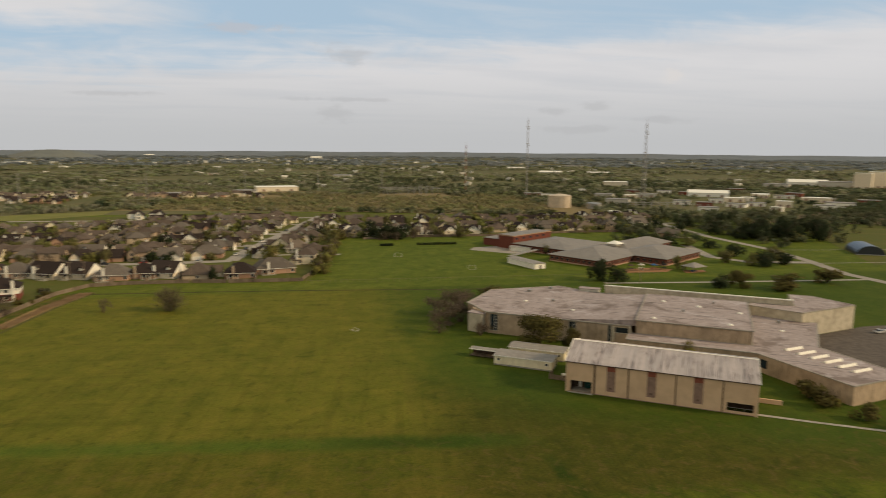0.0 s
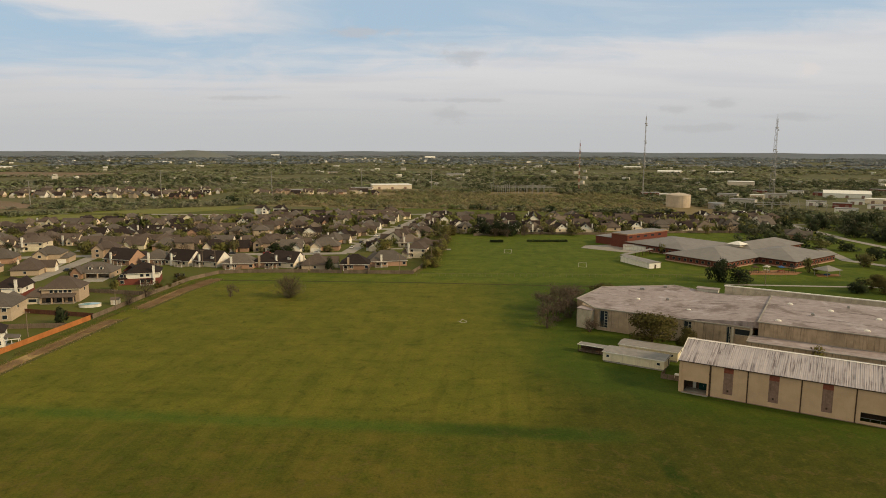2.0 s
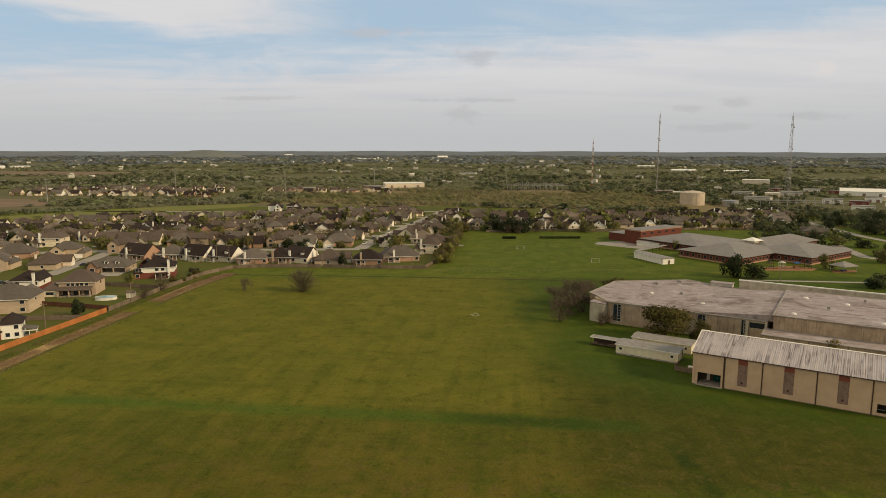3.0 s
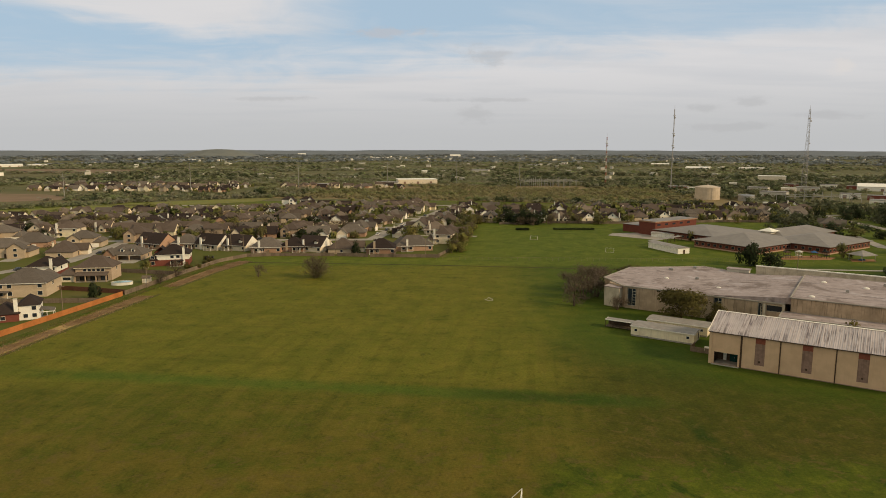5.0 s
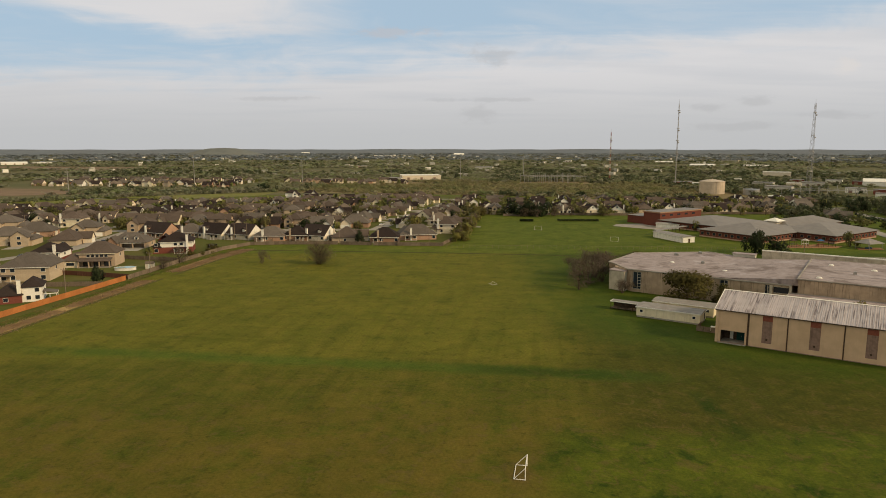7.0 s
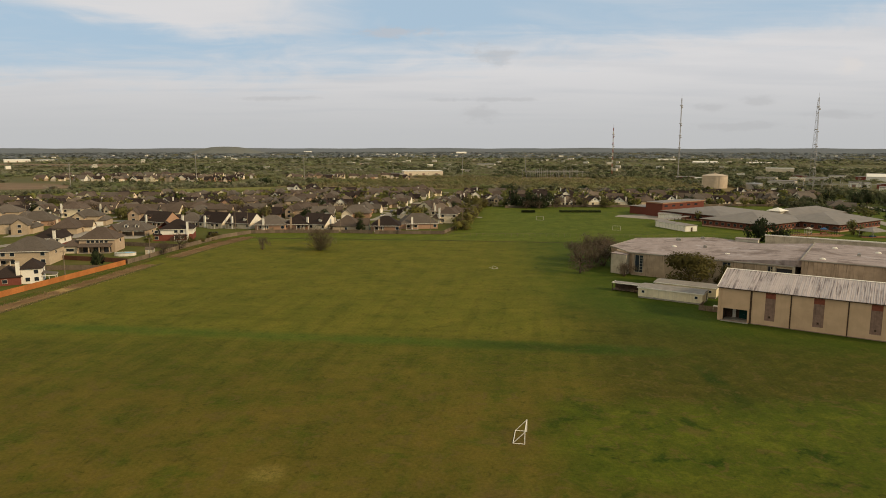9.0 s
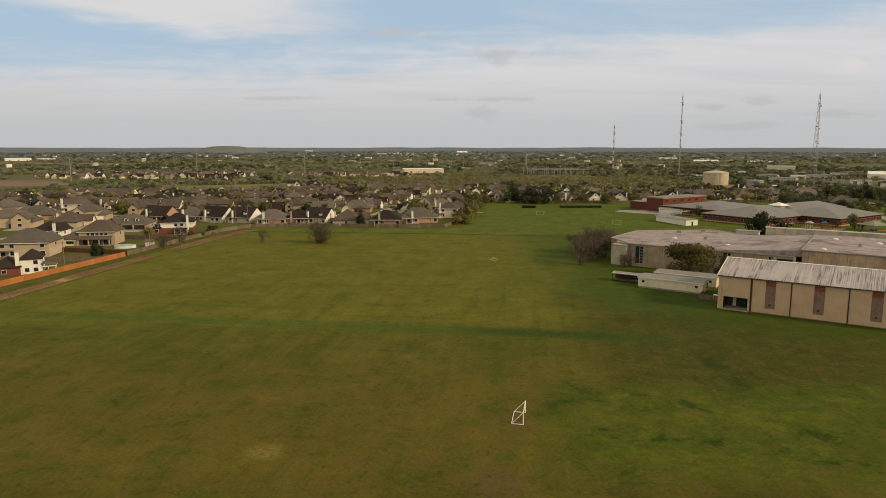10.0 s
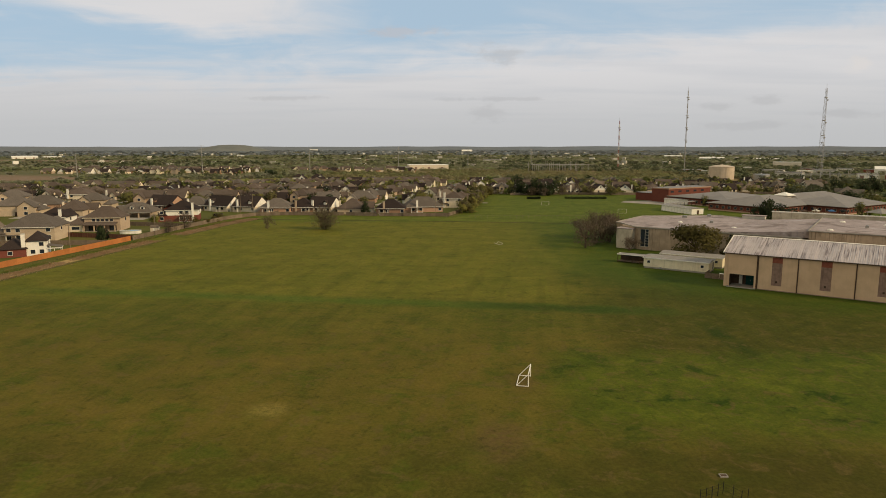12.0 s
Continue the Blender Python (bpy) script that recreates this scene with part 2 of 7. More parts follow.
def old_roof():
    """Old built-up roofing: pale patches, brown water stains and dark runs."""
    m, g, out = material("weathered flat roof")
    at = g.add("ShaderNodeNewGeometry").outputs["Position"]
    col = g.mix(g.span(g.noise(at, 0.55, 7.0, 0.65), 0.3, 0.7), (0.38, 0.305, 0.255), (0.29, 0.226, 0.185))
    col = g.mix(g.math("MULTIPLY", g.span(g.noise(at, 0.075, 7.0, 0.68, 0.5), 0.5, 0.62), 0.8), col, (0.175, 0.13, 0.1))
    col = g.mix(g.math("MULTIPLY", g.span(g.noise(g.stretch(at, 1.0, 1.0, 1.0, 70), 0.11, 6.0, 0.62, 0.4), 0.55, 0.66), 0.7), col, (0.46, 0.385, 0.335))
    runs = g.noise(g.stretch(g.stretch(at, 1.0, 1.0, 1.0, 33), 0.09, 0.8, 0.0), 1.0, 6.0, 0.6, 0.6)
    col = g.mix(g.math("MULTIPLY", g.span(runs, 0.56, 0.68), 0.75), col, (0.11, 0.088, 0.075))
    g.link(col, out.inputs["Base Color"])
    out.inputs["Roughness"].default_value, out.inputs["Specular IOR Level"].default_value = 0.95, 0.06
    b = g.add("ShaderNodeBump", Strength=0.3, Distance=0.05)
    g.link(g.noise(at, 1.5, 5.0), b.inputs["Height"])
    g.link(b.outputs[0], out.inputs["Normal"])
    return m


M["flat_roof"] = old_roof()


def glass_dark(name, c=(0.02, 0.025, 0.03)):
    m, g, out = material(name)
    out.inputs["Base Color"].default_value = (*c, 1)
    out.inputs["Roughness"].default_value = 0.12
    out.inputs["Specular IOR Level"].default_value = 0.5
    return m


M["pane"] = glass_dark("window pane")
M["pane_blue"] = glass_dark("blue grey pane", (0.02, 0.028, 0.034))


def leaves(name, c1, c2, c3, scale=0.12, crowns=False, rounded=True):
    """Foliage: tint from tree to tree by place, and from clump to clump.
    crowns: many crowns in one mesh, with a tint of their own; rounded: shaded by the crown's slope that is kept with the leaves."""
    m, g, out = material(name)
    geo = g.add("ShaderNodeNewGeometry")
    island = geo.outputs["Random Per Island"]
    col = g.mix(island, c1, c2)
    col = g.mix(g.math("MULTIPLY", g.span(g.noise(geo.outputs["Position"], scale, 2.0), 0.42, 0.62), 0.8), col, c3)
    thin = g.add("ShaderNodeBsdfTranslucent")
    if crowns:
        own = g.noise(g.stretch(geo.outputs["Position"], 1.0, 1.0, 0.0), 0.035, 2.0)
        col = g.mix(g.math("MULTIPLY", g.span(own, 0.56, 0.66), 0.7), col, (c1[0] * 0.5, c1[1] * 0.64, c1[2] * 0.6))
        col = g.mix(g.math("MULTIPLY", g.span(own, 0.44, 0.36), 0.6), col, (c3[0] * 1.1, c3[1] * 1.2, c3[2]))
    if rounded:
        slope = g.tree.nodes.new("ShaderNodeAttribute")
        slope.attribute_name = "slope"
        turned = g.tree.nodes.new("ShaderNodeVectorTransform")
        turned.vector_type, turned.convert_from, turned.convert_to = "NORMAL", "OBJECT", "WORLD"
        g.link(slope.outputs["Vector"], turned.inputs[0])
        up = g.mix(0.8, geo.outputs["Normal"], turned.outputs[0])
        g.link(up, out.inputs["Normal"]), g.link(up, thin.inputs["Normal"])
    g.link(col, out.inputs["Base Color"])
    out.inputs["Roughness"].default_value = 0.9
    out.inputs["Specular IOR Level"].default_value = 0.1
    g.link(col, thin.inputs["Color"])
    both = g.add("ShaderNodeMixShader", Fac=0.25 if rounded else 0.5)
    end = g.tree.nodes["Material Output"]
    g.link(out.outputs[0], both.inputs[1]), g.link(thin.outputs[0], both.inputs[2])
    g.link(both.outputs[0], end.inputs["Surface"])
    return m


M["leaf_olive"] = leaves("olive foliage", (0.085, 0.072, 0.018), (0.135, 0.112, 0.028), (0.11, 0.085, 0.022), 0.5)
M["leaf_green"] = leaves("green foliage", (0.130, 0.125, 0.033), (0.195, 0.181, 0.050), (0.163, 0.138, 0.050))
M["leaf_dark"] = leaves("dark evergreen foliage", (0.027, 0.038, 0.013), (0.050, 0.059, 0.022), (0.038, 0.047, 0.016))
M["leaf_spring"] = leaves("fresh spring foliage", (0.168, 0.161, 0.034), (0.240, 0.218, 0.050), (0.192, 0.149, 0.042))
M["twig_brown"] = leaves("bare brown twigs", (0.12, 0.085, 0.055), (0.17, 0.12, 0.08), (0.13, 0.105, 0.055), 0.4, rounded=False)
M["twig_olive"] = leaves("thin olive brown twigs", (0.16, 0.125, 0.06), (0.21, 0.165, 0.085), (0.14, 0.13, 0.05), 0.4, rounded=False)
M["wood_mixed"] = leaves("mixed woodland crowns", (0.261, 0.236, 0.131), (0.323, 0.290, 0.176), (0.216, 0.239, 0.088), 0.02, True)
M["wood_green"] = leaves("green woodland crowns", (0.084, 0.099, 0.038), (0.112, 0.124, 0.051), (0.132, 0.124, 0.064), 0.02, True)
# greyed crowns, the haze of distance put into the base colour
M["wood_haze"] = leaves("far woodland crowns in haze tone", (0.220, 0.240, 0.215), (0.266, 0.282, 0.261), (0.252, 0.254, 0.242), 0.004, True)
M["wood_brush"] = leaves("brown leafless brush", (0.270, 0.228, 0.100), (0.321, 0.269, 0.119), (0.220, 0.222, 0.077), 0.012, True)
M["garden_mixed"] = leaves("half bare garden crowns", (0.224, 0.185, 0.077), (0.264, 0.225, 0.094), (0.198, 0.185, 0.055), 0.05, True)
M["garden_green"] = leaves("green garden crowns", (0.150, 0.157, 0.037), (0.210, 0.210, 0.055), (0.240, 0.217, 0.055), 0.05, True)
M["brush_floor"] = surface("brown brush floor", (0.2, 0.155, 0.085), (0.17, 0.14, 0.07), 0.1, 0.95, c3=(0.15, 0.14, 0.065), scale2=0.02)
M["weeds"] = leaves("low weeds", (0.126, 0.157, 0.030), (0.196, 0.217, 0.046), (0.238, 0.189, 0.060), 0.2, rounded=False)
M["straw"] = leaves("dry straw grass", (0.328, 0.218, 0.115), (0.374, 0.254, 0.137), (0.281, 0.183, 0.090), 0.15, rounded=False)
M["goal_paint"] = surface("worn white goal paint", (0.5, 0.49, 0.45), (0.42, 0.41, 0.38), 2.0, 0.6)


def ground_material():
    """Grass: olive and brownish with greener bands, wet lines, mowing lines and bare earth."""
    m, g, out = material("grass")
    at = g.add("ShaderNodeNewGeometry").outputs["Position"]
    x, y, _ = g.split(at)
    wob = g.math("MULTIPLY", g.math("SUBTRACT", g.noise(at, 0.06, 5.0), 0.5), 18.0)
    fine = g.noise(at, 0.9, 8.0, 0.75)
    mid = g.noise(at, 0.13, 7.0, 0.65, 0.4)
    wide = g.noise(at, 0.022, 5.0, 0.6)

    def zone(value, colour, amount):
        return g.mix(g.math("MULTIPLY", value, amount), col, colour)

    def both(a, b):
        return g.math("MULTIPLY", a, b)

    def bands(turn, across, along):
        """Noise drawn out along a line that lies turn degrees to the right of +y."""
        return g.noise(g.stretch(g.stretch(at, 1.0, 1.0, 1.0, turn), across, along, 1.0), 1.0, 5.0, 0.55, 0.3)

    col = g.mix(g.span(fine, 0.3, 0.72), (0.0794, 0.0787, 0.0077), (0.1215, 0.1099, 0.0146))
    # broad dry and green patches
    col = g.mix(g.math("MULTIPLY", g.span(mid, 0.44, 0.64), 0.6), col, (0.1442, 0.1132, 0.0163))
    col = g.mix(g.math("MULTIPLY", g.span(wide, 0.46, 0.62), 0.6), col, (0.0729, 0.082, 0.0086))
    # the far half is fresher and paler
    beyond = both(g.span(g.math("ADD", y, wob), 140.0, 160.0), g.span(g.math("ADD", x, wob), 62.0, 30.0))
    col = zone(both(beyond, g.span(mid, 0.2, 0.5)), (0.162, 0.145, 0.0165), 0.62)
    # mowing lines running away over the field, and cross lines
    mown = bands(7.0, 0.34, 0.02)
    fade = g.span(y, 250.0, 110.0, 0.3, 1.0)
    col = zone(both(fade, g.span(mown, 0.5, 0.64)), (0.0607, 0.0574, 0.0069), 0.32)
    col = zone(g.span(mown, 0.48, 0.36), (0.1539, 0.123, 0.0189), 0.3)
    lines = bands(96.0, 0.3, 0.02)
    col = zone(g.span(lines, 0.53, 0.66), (0.0486, 0.0492, 0.0069), 0.18)
    # dry, brown near part of the field
    near = g.span(g.math("ADD", y, wob), 140.0, 104.0)
    col = zone(both(near, g.span(mid, 0.3, 0.55)), (0.126, 0.09, 0.0145), 0.66)
    col = zone(both(near, g.span(mid, 0.45, 0.33)), (0.07, 0.079, 0.008), 0.6)
    foot = g.span(g.math("ADD", y, wob), 78.0, 64.0)
    col = zone(both(foot, g.span(mid, 0.35, 0.55)), (0.047, 0.0492, 0.0069), 0.55)
    side = g.math("ADD", g.math("MULTIPLY", x, 0.545), g.math("MULTIPLY", y, 0.839))
    # darker, browner ground on the right of the field
    right = both(g.span(g.math("ADD", x, wob), 22.0, 44.0), both(g.span(g.math("ADD", y, wob), 96.0, 110.0), g.span(side, 190.0, 166.0)))
    col = zone(both(right, g.span(fine, 0.2, 0.55)), (0.0567, 0.0541, 0.0077), 0.72)
    col = zone(both(right, g.span(mid, 0.5, 0.62)), (0.0389, 0.0476, 0.0052), 0.6)
    # fresh green corner; along the buildings darker green that also stands for their shade
    corner = both(g.span(g.math("ADD", x, g.math("MULTIPLY", wob, 0.5)), 14.0, 24.0), g.span(g.math("ADD", y, wob), 116.0, 104.0))
    corner = both(corner, g.span(g.math("ADD", y, g.math("MULTIPLY", wob, 0.7)), 70.0, 84.0))
    col = zone(both(corner, g.span(fine, 0.1, 0.5)), (0.066, 0.086, 0.007), 0.8)
    col = zone(both(corner, g.span(mid, 0.5, 0.62)), (0.105, 0.115, 0.01), 0.75)
    col = zone(both(corner, g.span(g.noise(at, 0.33, 6.0, 0.65, 0.5), 0.5, 0.66)), (0.12, 0.125, 0.012), 0.6)
    col = zone(both(corner, g.span(mid, 0.45, 0.35)), (0.0243, 0.0443, 0.0043), 0.75)
    shade_fringe = both(g.span(g.math("ADD", side, g.math("MULTIPLY", wob, 1.2)), 152.0, 180.0), g.span(g.math("ADD", x, g.math("MULTIPLY", wob, 1.4)), 14.0, 58.0))
    col = zone(shade_fringe, (0.053, 0.084, 0.009), 0.75)
    # wet green line across the field
    line = g.math("ABSOLUTE", g.math("ADD", g.math("SUBTRACT", g.math("ADD", g.math("MULTIPLY", x, 0.128), y), 146.4), g.math("MULTIPLY", wob, 0.14)))
    line = both(g.span(line, 5.6, 0.6), both(g.span(x, -125.0, -85.0), g.span(x, 58.0, 36.0)))
    col = zone(both(line, g.span(g.noise(at, 0.09, 6.0, 0.6), 0.25, 0.55)), (0.075, 0.108, 0.012), 0.8)
    col = zone(both(line, g.span(x, -2.0, 14.0)), (0.036, 0.056, 0.006), 0.75)
    path = g.math("ABSOLUTE", g.math("ADD", g.math("SUBTRACT", x, 53.5), g.math("MULTIPLY", wob, 0.3)))
    col = zone(both(both(g.span(path, 3.0, 0.4), g.span(mid, 0.36, 0.52)), both(g.span(y, 104.0, 114.0), g.span(y, 136.0, 124.0))), (0.03, 0.047, 0.005), 0.9)
    # far school field: fresh and even
    far = g.span(g.math("ADD", y, g.math("MULTIPLY", wob, 0.2)), 309.0, 317.0)
    col = zone(far, (0.1025, 0.1217, 0.0132), 0.78)
    col = zone(both(far, g.span(mid, 0.45, 0.65)), (0.1402, 0.1473, 0.0198), 0.6)
    col = zone(both(far, g.span(lines, 0.54, 0.64)), (0.0810, 0.0960, 0.0132), 0.5)
    # worn earth round the goal mouth and bare spots
    for ox, oy, size in ((13.0, 95.0, 3.6), (8.6, 75.5, 5.5)):
        wx = g.math("SUBTRACT", x, ox)
        wy = g.math("MULTIPLY", g.math("SUBTRACT", y, oy), 0.6)
        worn = g.math("SQRT", g.math("ADD", both(wx, wx), both(wy, wy)))
        col = zone(both(g.span(g.math("ADD", worn, g.math("MULTIPLY", wob, 0.3)), size, 0.6), g.span(fine, 0.25, 0.6)), (0.1053, 0.0541, 0.0292), 0.55)
    sx, sy = g.math("SUBTRACT", x, -22.5), g.math("SUBTRACT", y, 84.0)
    spot = g.math("SQRT", g.math("ADD", both(sx, sx), both(sy, sy)))
    col = zone(both(g.span(g.math("ADD", spot, g.math("MULTIPLY", wob, 0.3)), 3.8, 0.8), g.span(fine, 0.3, 0.55)), (0.22, 0.16, 0.036), 0.75)
    # tussocks and thin spots
    tuft = g.noise(at, 0.42, 8.0, 0.78)
    col = g.mix(g.math("MULTIPLY", g.span(tuft, 0.54, 0.66), 0.48), col, (0.0356, 0.0361, 0.0052))
    col = g.mix(g.math("MULTIPLY", g.span(tuft, 0.46, 0.34), 0.34), col, (0.1458, 0.123, 0.0206))
    patch = g.noise(at, 0.2, 5.0, 0.65, 0.8)
    col = g.mix(g.math("MULTIPLY", g.span(patch, 0.54, 0.7), 0.42), col, (0.0405, 0.0476, 0.006))
    low = both(g.span(g.math("ADD", y, wob), 82.0, 68.0), g.span(g.math("ADD", x, wob), 12.0, 26.0))
    col = zone(low, (0.052, 0.046, 0.007), 0.6)
    # soft blotches of thin and thick growth
    blot = g.noise(at, 0.075, 6.0, 0.62, 0.7)
    col = g.mix(1.0, col, g.mix(g.span(blot, 0.36, 0.64), (0.86, 0.9, 0.86), (1.07, 1.04, 1.04)), "MULTIPLY")
    blot = g.noise(g.stretch(at, 1.0, 1.0, 1.0, 50), 0.19, 5.0, 0.6, 0.6)
    col = g.mix(1.0, col, g.mix(g.span(blot, 0.4, 0.62), (1.03, 1.0, 1.02), (0.93, 0.97, 0.9)), "MULTIPLY")
    # small brown thatch patches over the near ground
    thatch = g.span(g.noise(at, 0.28, 7.0, 0.7, 0.8), 0.52, 0.64)
    col = zone(both(thatch, g.span(y, 170.0, 110.0)), (0.125, 0.083, 0.024), 0.5)
    # blades and clumps
    grain = g.span(g.noise(at, 1.7, 8.0, 0.8), 0.32, 0.68)
    col = g.mix(1.0, col, g.mix(grain, (0.71, 0.74, 0.69), (1.12, 1.11, 1.05)), "MULTIPLY")
    g.link(col, out.inputs["Base Color"])
    out.inputs["Roughness"].default_value = 0.95
    out.inputs["Specular IOR Level"].default_value = 0.05
    b = g.add("ShaderNodeBump", Strength=0.22, Distance=0.25)
    g.link(g.noise(at, 1.3, 6.0, 0.7), b.inputs["Height"])
    g.link(b.outputs[0], out.inputs["Normal"])
    return m


M["grass"] = ground_material()
M["floor_wood"] = surface("woodland floor", (0.115, 0.11, 0.052), (0.09, 0.094, 0.042), 0.03, 0.95, c3=(0.15, 0.125, 0.075), scale2=0.004, amount3=0.7)
M["plough"] = surface("ploughed brown field", (0.2, 0.145, 0.1), (0.17, 0.125, 0.085), 0.05, 0.95, c3=(0.13, 0.11, 0.06), scale2=0.01)
M["meadow"] = surface("rough meadow", (0.165, 0.165, 0.05), (0.14, 0.15, 0.042), 0.06, 0.95, c3=(0.15, 0.125, 0.055), scale2=0.015)
M["lawn"] = surface("house lawn", (0.075, 0.09, 0.02), (0.09, 0.092, 0.024), 0.2, 0.95, c3=(0.13, 0.105, 0.04), scale2=0.04)


# ---- mesh helpers ----
class Shape:
    """Collects the corners and faces of one mesh."""

    def __init__(self):
        self.v, self.f = [], []

    def add(self, verts, faces):
        n = len(self.v)
        self.v += [tuple(p) for p in verts]
        self.f += [tuple(i + n for i in face) for face in faces]
        return self

    def box(self, x0, x1, y0, y1, z0, z1):
        return self.add([(x0, y0, z0), (x1, y0, z0), (x1, y1, z0), (x0, y1, z0), (x0, y0, z1), (x1, y0, z1), (x1, y1, z1), (x0, y1, z1)],
                        [(3, 2, 1, 0), (4, 5, 6, 7), (0, 1, 5, 4), (1, 2, 6, 5), (2, 3, 7, 6), (3, 0, 4, 7)])

    def prism(self, poly, z0, z1):
        n = len(poly)
        verts = [(x, y, z0) for x, y in poly] + [(x, y, z1) for x, y in poly]
        faces = [tuple(range(n - 1, -1, -1)), tuple(range(n, 2 * n))]
        faces += [(i, (i + 1) % n, n + (i + 1) % n, n + i) for i in range(n)]
        return self.add(verts, faces)

    def beam(self, a, b, w, h=None):
        """A square bar from a to b."""
        a, b, h = Vector(a), Vector(b), h or w
        d = (b - a).normalized()
        side = d.cross(Vector((0, 0, 1)))
        side = side.normalized() if side.length > 1e-3 else Vector((1, 0, 0))
        up = side.cross(d)
        ring = [side * w / 2 + up * h / 2, -side * w / 2 + up * h / 2, -side * w / 2 - up * h / 2, side * w / 2 - up * h / 2]
        return self.add([a + r for r in ring] + [b + r for r in ring], [(0, 1, 2, 3), (7, 6, 5, 4), (0, 4, 5, 1), (1, 5, 6, 2), (2, 6, 7, 3), (3, 7, 4, 0)])

    def tube(self, a, b, r0, r1, n=8):
        a, b = Vector(a), Vector(b)
        d = (b - a).normalized()
        side = d.orthogonal().normalized()
        up = side.cross(d)
        verts = []
        for p, r in ((a, r0), (b, r1)):
            verts += [p + (side * math.cos(2 * math.pi * k / n) + up * math.sin(2 * math.pi * k / n)) * r for k in range(n)]
        faces = [(k, n + k, n + (k + 1) % n, (k + 1) % n) for k in range(n)]
        return self.add(verts, faces + [tuple(range(n)), tuple(range(2 * n - 1, n - 1, -1))])

    def hip(self, x0, x1, y0, y1, z0, z1, over=0.5, run=None):
        """A closed hip roof with its ridge along the longer side; run: how far the ridge ends stand in (0: a gable)."""
        x0, x1, y0, y1 = x0 - over, x1 + over, y0 - over, y1 + over
        base = [(x0, y0, z0), (x1, y0, z0), (x1, y1, z0), (x0, y1, z0)]
        lip = [(x, y, z0 + 0.18) for x, y, _ in base]
        if x1 - x0 >= y1 - y0:
            inset = (y1 - y0) / 2 if run is None else run
            ym = (y0 + y1) / 2
            ridge = [(x0 + inset, ym, z1), (x1 - inset, ym, z1)]
            top = [(4, 5, 9, 8), (5, 6, 9), (6, 7, 8, 9), (7, 4, 8)]
        else:
            inset = (x1 - x0) / 2 if run is None else run
            xm = (x0 + x1) / 2
            ridge = [(xm, y0 + inset, z1), (xm, y1 - inset, z1)]
            top = [(4, 5, 8), (5, 6, 9, 8), (6, 7, 9), (7, 4, 8, 9)]
        sides = [(0, 1, 5, 4), (1, 2, 6, 5), (2, 3, 7, 6), (3, 0, 4, 7)]
        return self.add(base + lip + ridge, [(3, 2, 1, 0)] + sides + top)

    def wedge(self, x0, x1, y0, y1, z0, z1, along_x=True):
        """A gable wall's triangle as a thin prism under a roof with its ridge along x or y."""
        if along_x:
            ym = (y0 + y1) / 2
            return self.add([(x0, y0, z0), (x0, y1, z0), (x0, ym, z1), (x1, y0, z0), (x1, y1, z0), (x1, ym, z1)],
                            [(0, 2, 1), (3, 4, 5), (0, 1, 4, 3), (1, 2, 5, 4), (2, 0, 3, 5)])
        xm = (x0 + x1) / 2
        return self.add([(x0, y0, z0), (x1, y0, z0), (xm, y0, z1), (x0, y1, z0), (x1, y1, z0), (xm, y1, z1)],
                        [(0, 1, 2), (3, 5, 4), (0, 3, 4, 1), (1, 4, 5, 2), (2, 5, 3, 0)])

    def mesh(self, name, mat):
        me = bpy.data.meshes.new(name)
        me.from_pydata(self.v, [], self.f)
        me.update()
        me.materials.append(mat if isinstance(mat, bpy.types.Material) else M[mat])
        return me


def part(name, shape, mat, parent, label="", at=None):
    me = shape if isinstance(shape, bpy.types.Mesh) else shape.mesh(name, mat)
    ob = new(name, me)
    ob.parent = parent
    if at is not None:
        ob.matrix_basis = at
    if label:
        ob["label"] = label
    return ob


def thing(name, x, y, z=0.0, turn=0.0, label="", category="", group="", kind=""):
    ob = new(name)
    ob.matrix_basis = pose(x, y, z, 0, 0, turn)
    ob.empty_display_size = 0.5
    return tagged(ob, label, category, group, kind)


def solid(name, shape, mat, label, category, group="", kind="", at=None):
    """A thing that is one mesh."""
    ob = new(name, shape.mesh(name, mat))
    if at is not None:
        ob.matrix_basis = at
    return tagged(ob, label, category, group, kind)


def sheet(name, poly, z, mat, label, category, thick=0.05):
    """A flat piece of the ground: a road, a pad, a strip."""
    return solid(name, Shape().prism(poly, z - thick, z), mat, label, category, kind="structure")


def ribbon(points, width):
    """The outline of a road along a line of points."""
    left, right = [], []
    for k, p in enumerate(points):
        a, b = Vector(points[max(k - 1, 0)]), Vector(points[min(k + 1, len(points) - 1)])
        d = (b - a).normalized()
        n = Vector((-d.y, d.x)) * width / 2
        left.append(tuple(Vector(p) + n)), right.append(tuple(Vector(p) - n))
    return right + left[::-1]


def grown(protos, places, sizes, turns, squash):
    """Corners of many small crowns, copied in one go, and the rounded slope of each leaf. protos: arrays of quads (n, 4, 3)."""
    out, slopes = [], []
    for k, (p, s, a, q) in enumerate(zip(places, sizes, turns, squash)):
        quads = protos[k % len(protos)]
        c, d = math.cos(a), math.sin(a)
        turn = np.array([[c, -d, 0], [d, c, 0], [0, 0, q]])
        out.append(quads @ turn.T * s + np.array(p))
        way = (quads.mean(axis=1) - np.array([0, 0, 0.4])) @ np.array([[c, -d, 0], [d, c, 0], [0, 0, 1]]).T
        way /= np.linalg.norm(way, axis=1, keepdims=True) + 1e-6
        slopes.append(way + np.array([0, 0, 1.6]))
    return np.concatenate(out), np.concatenate(slopes)


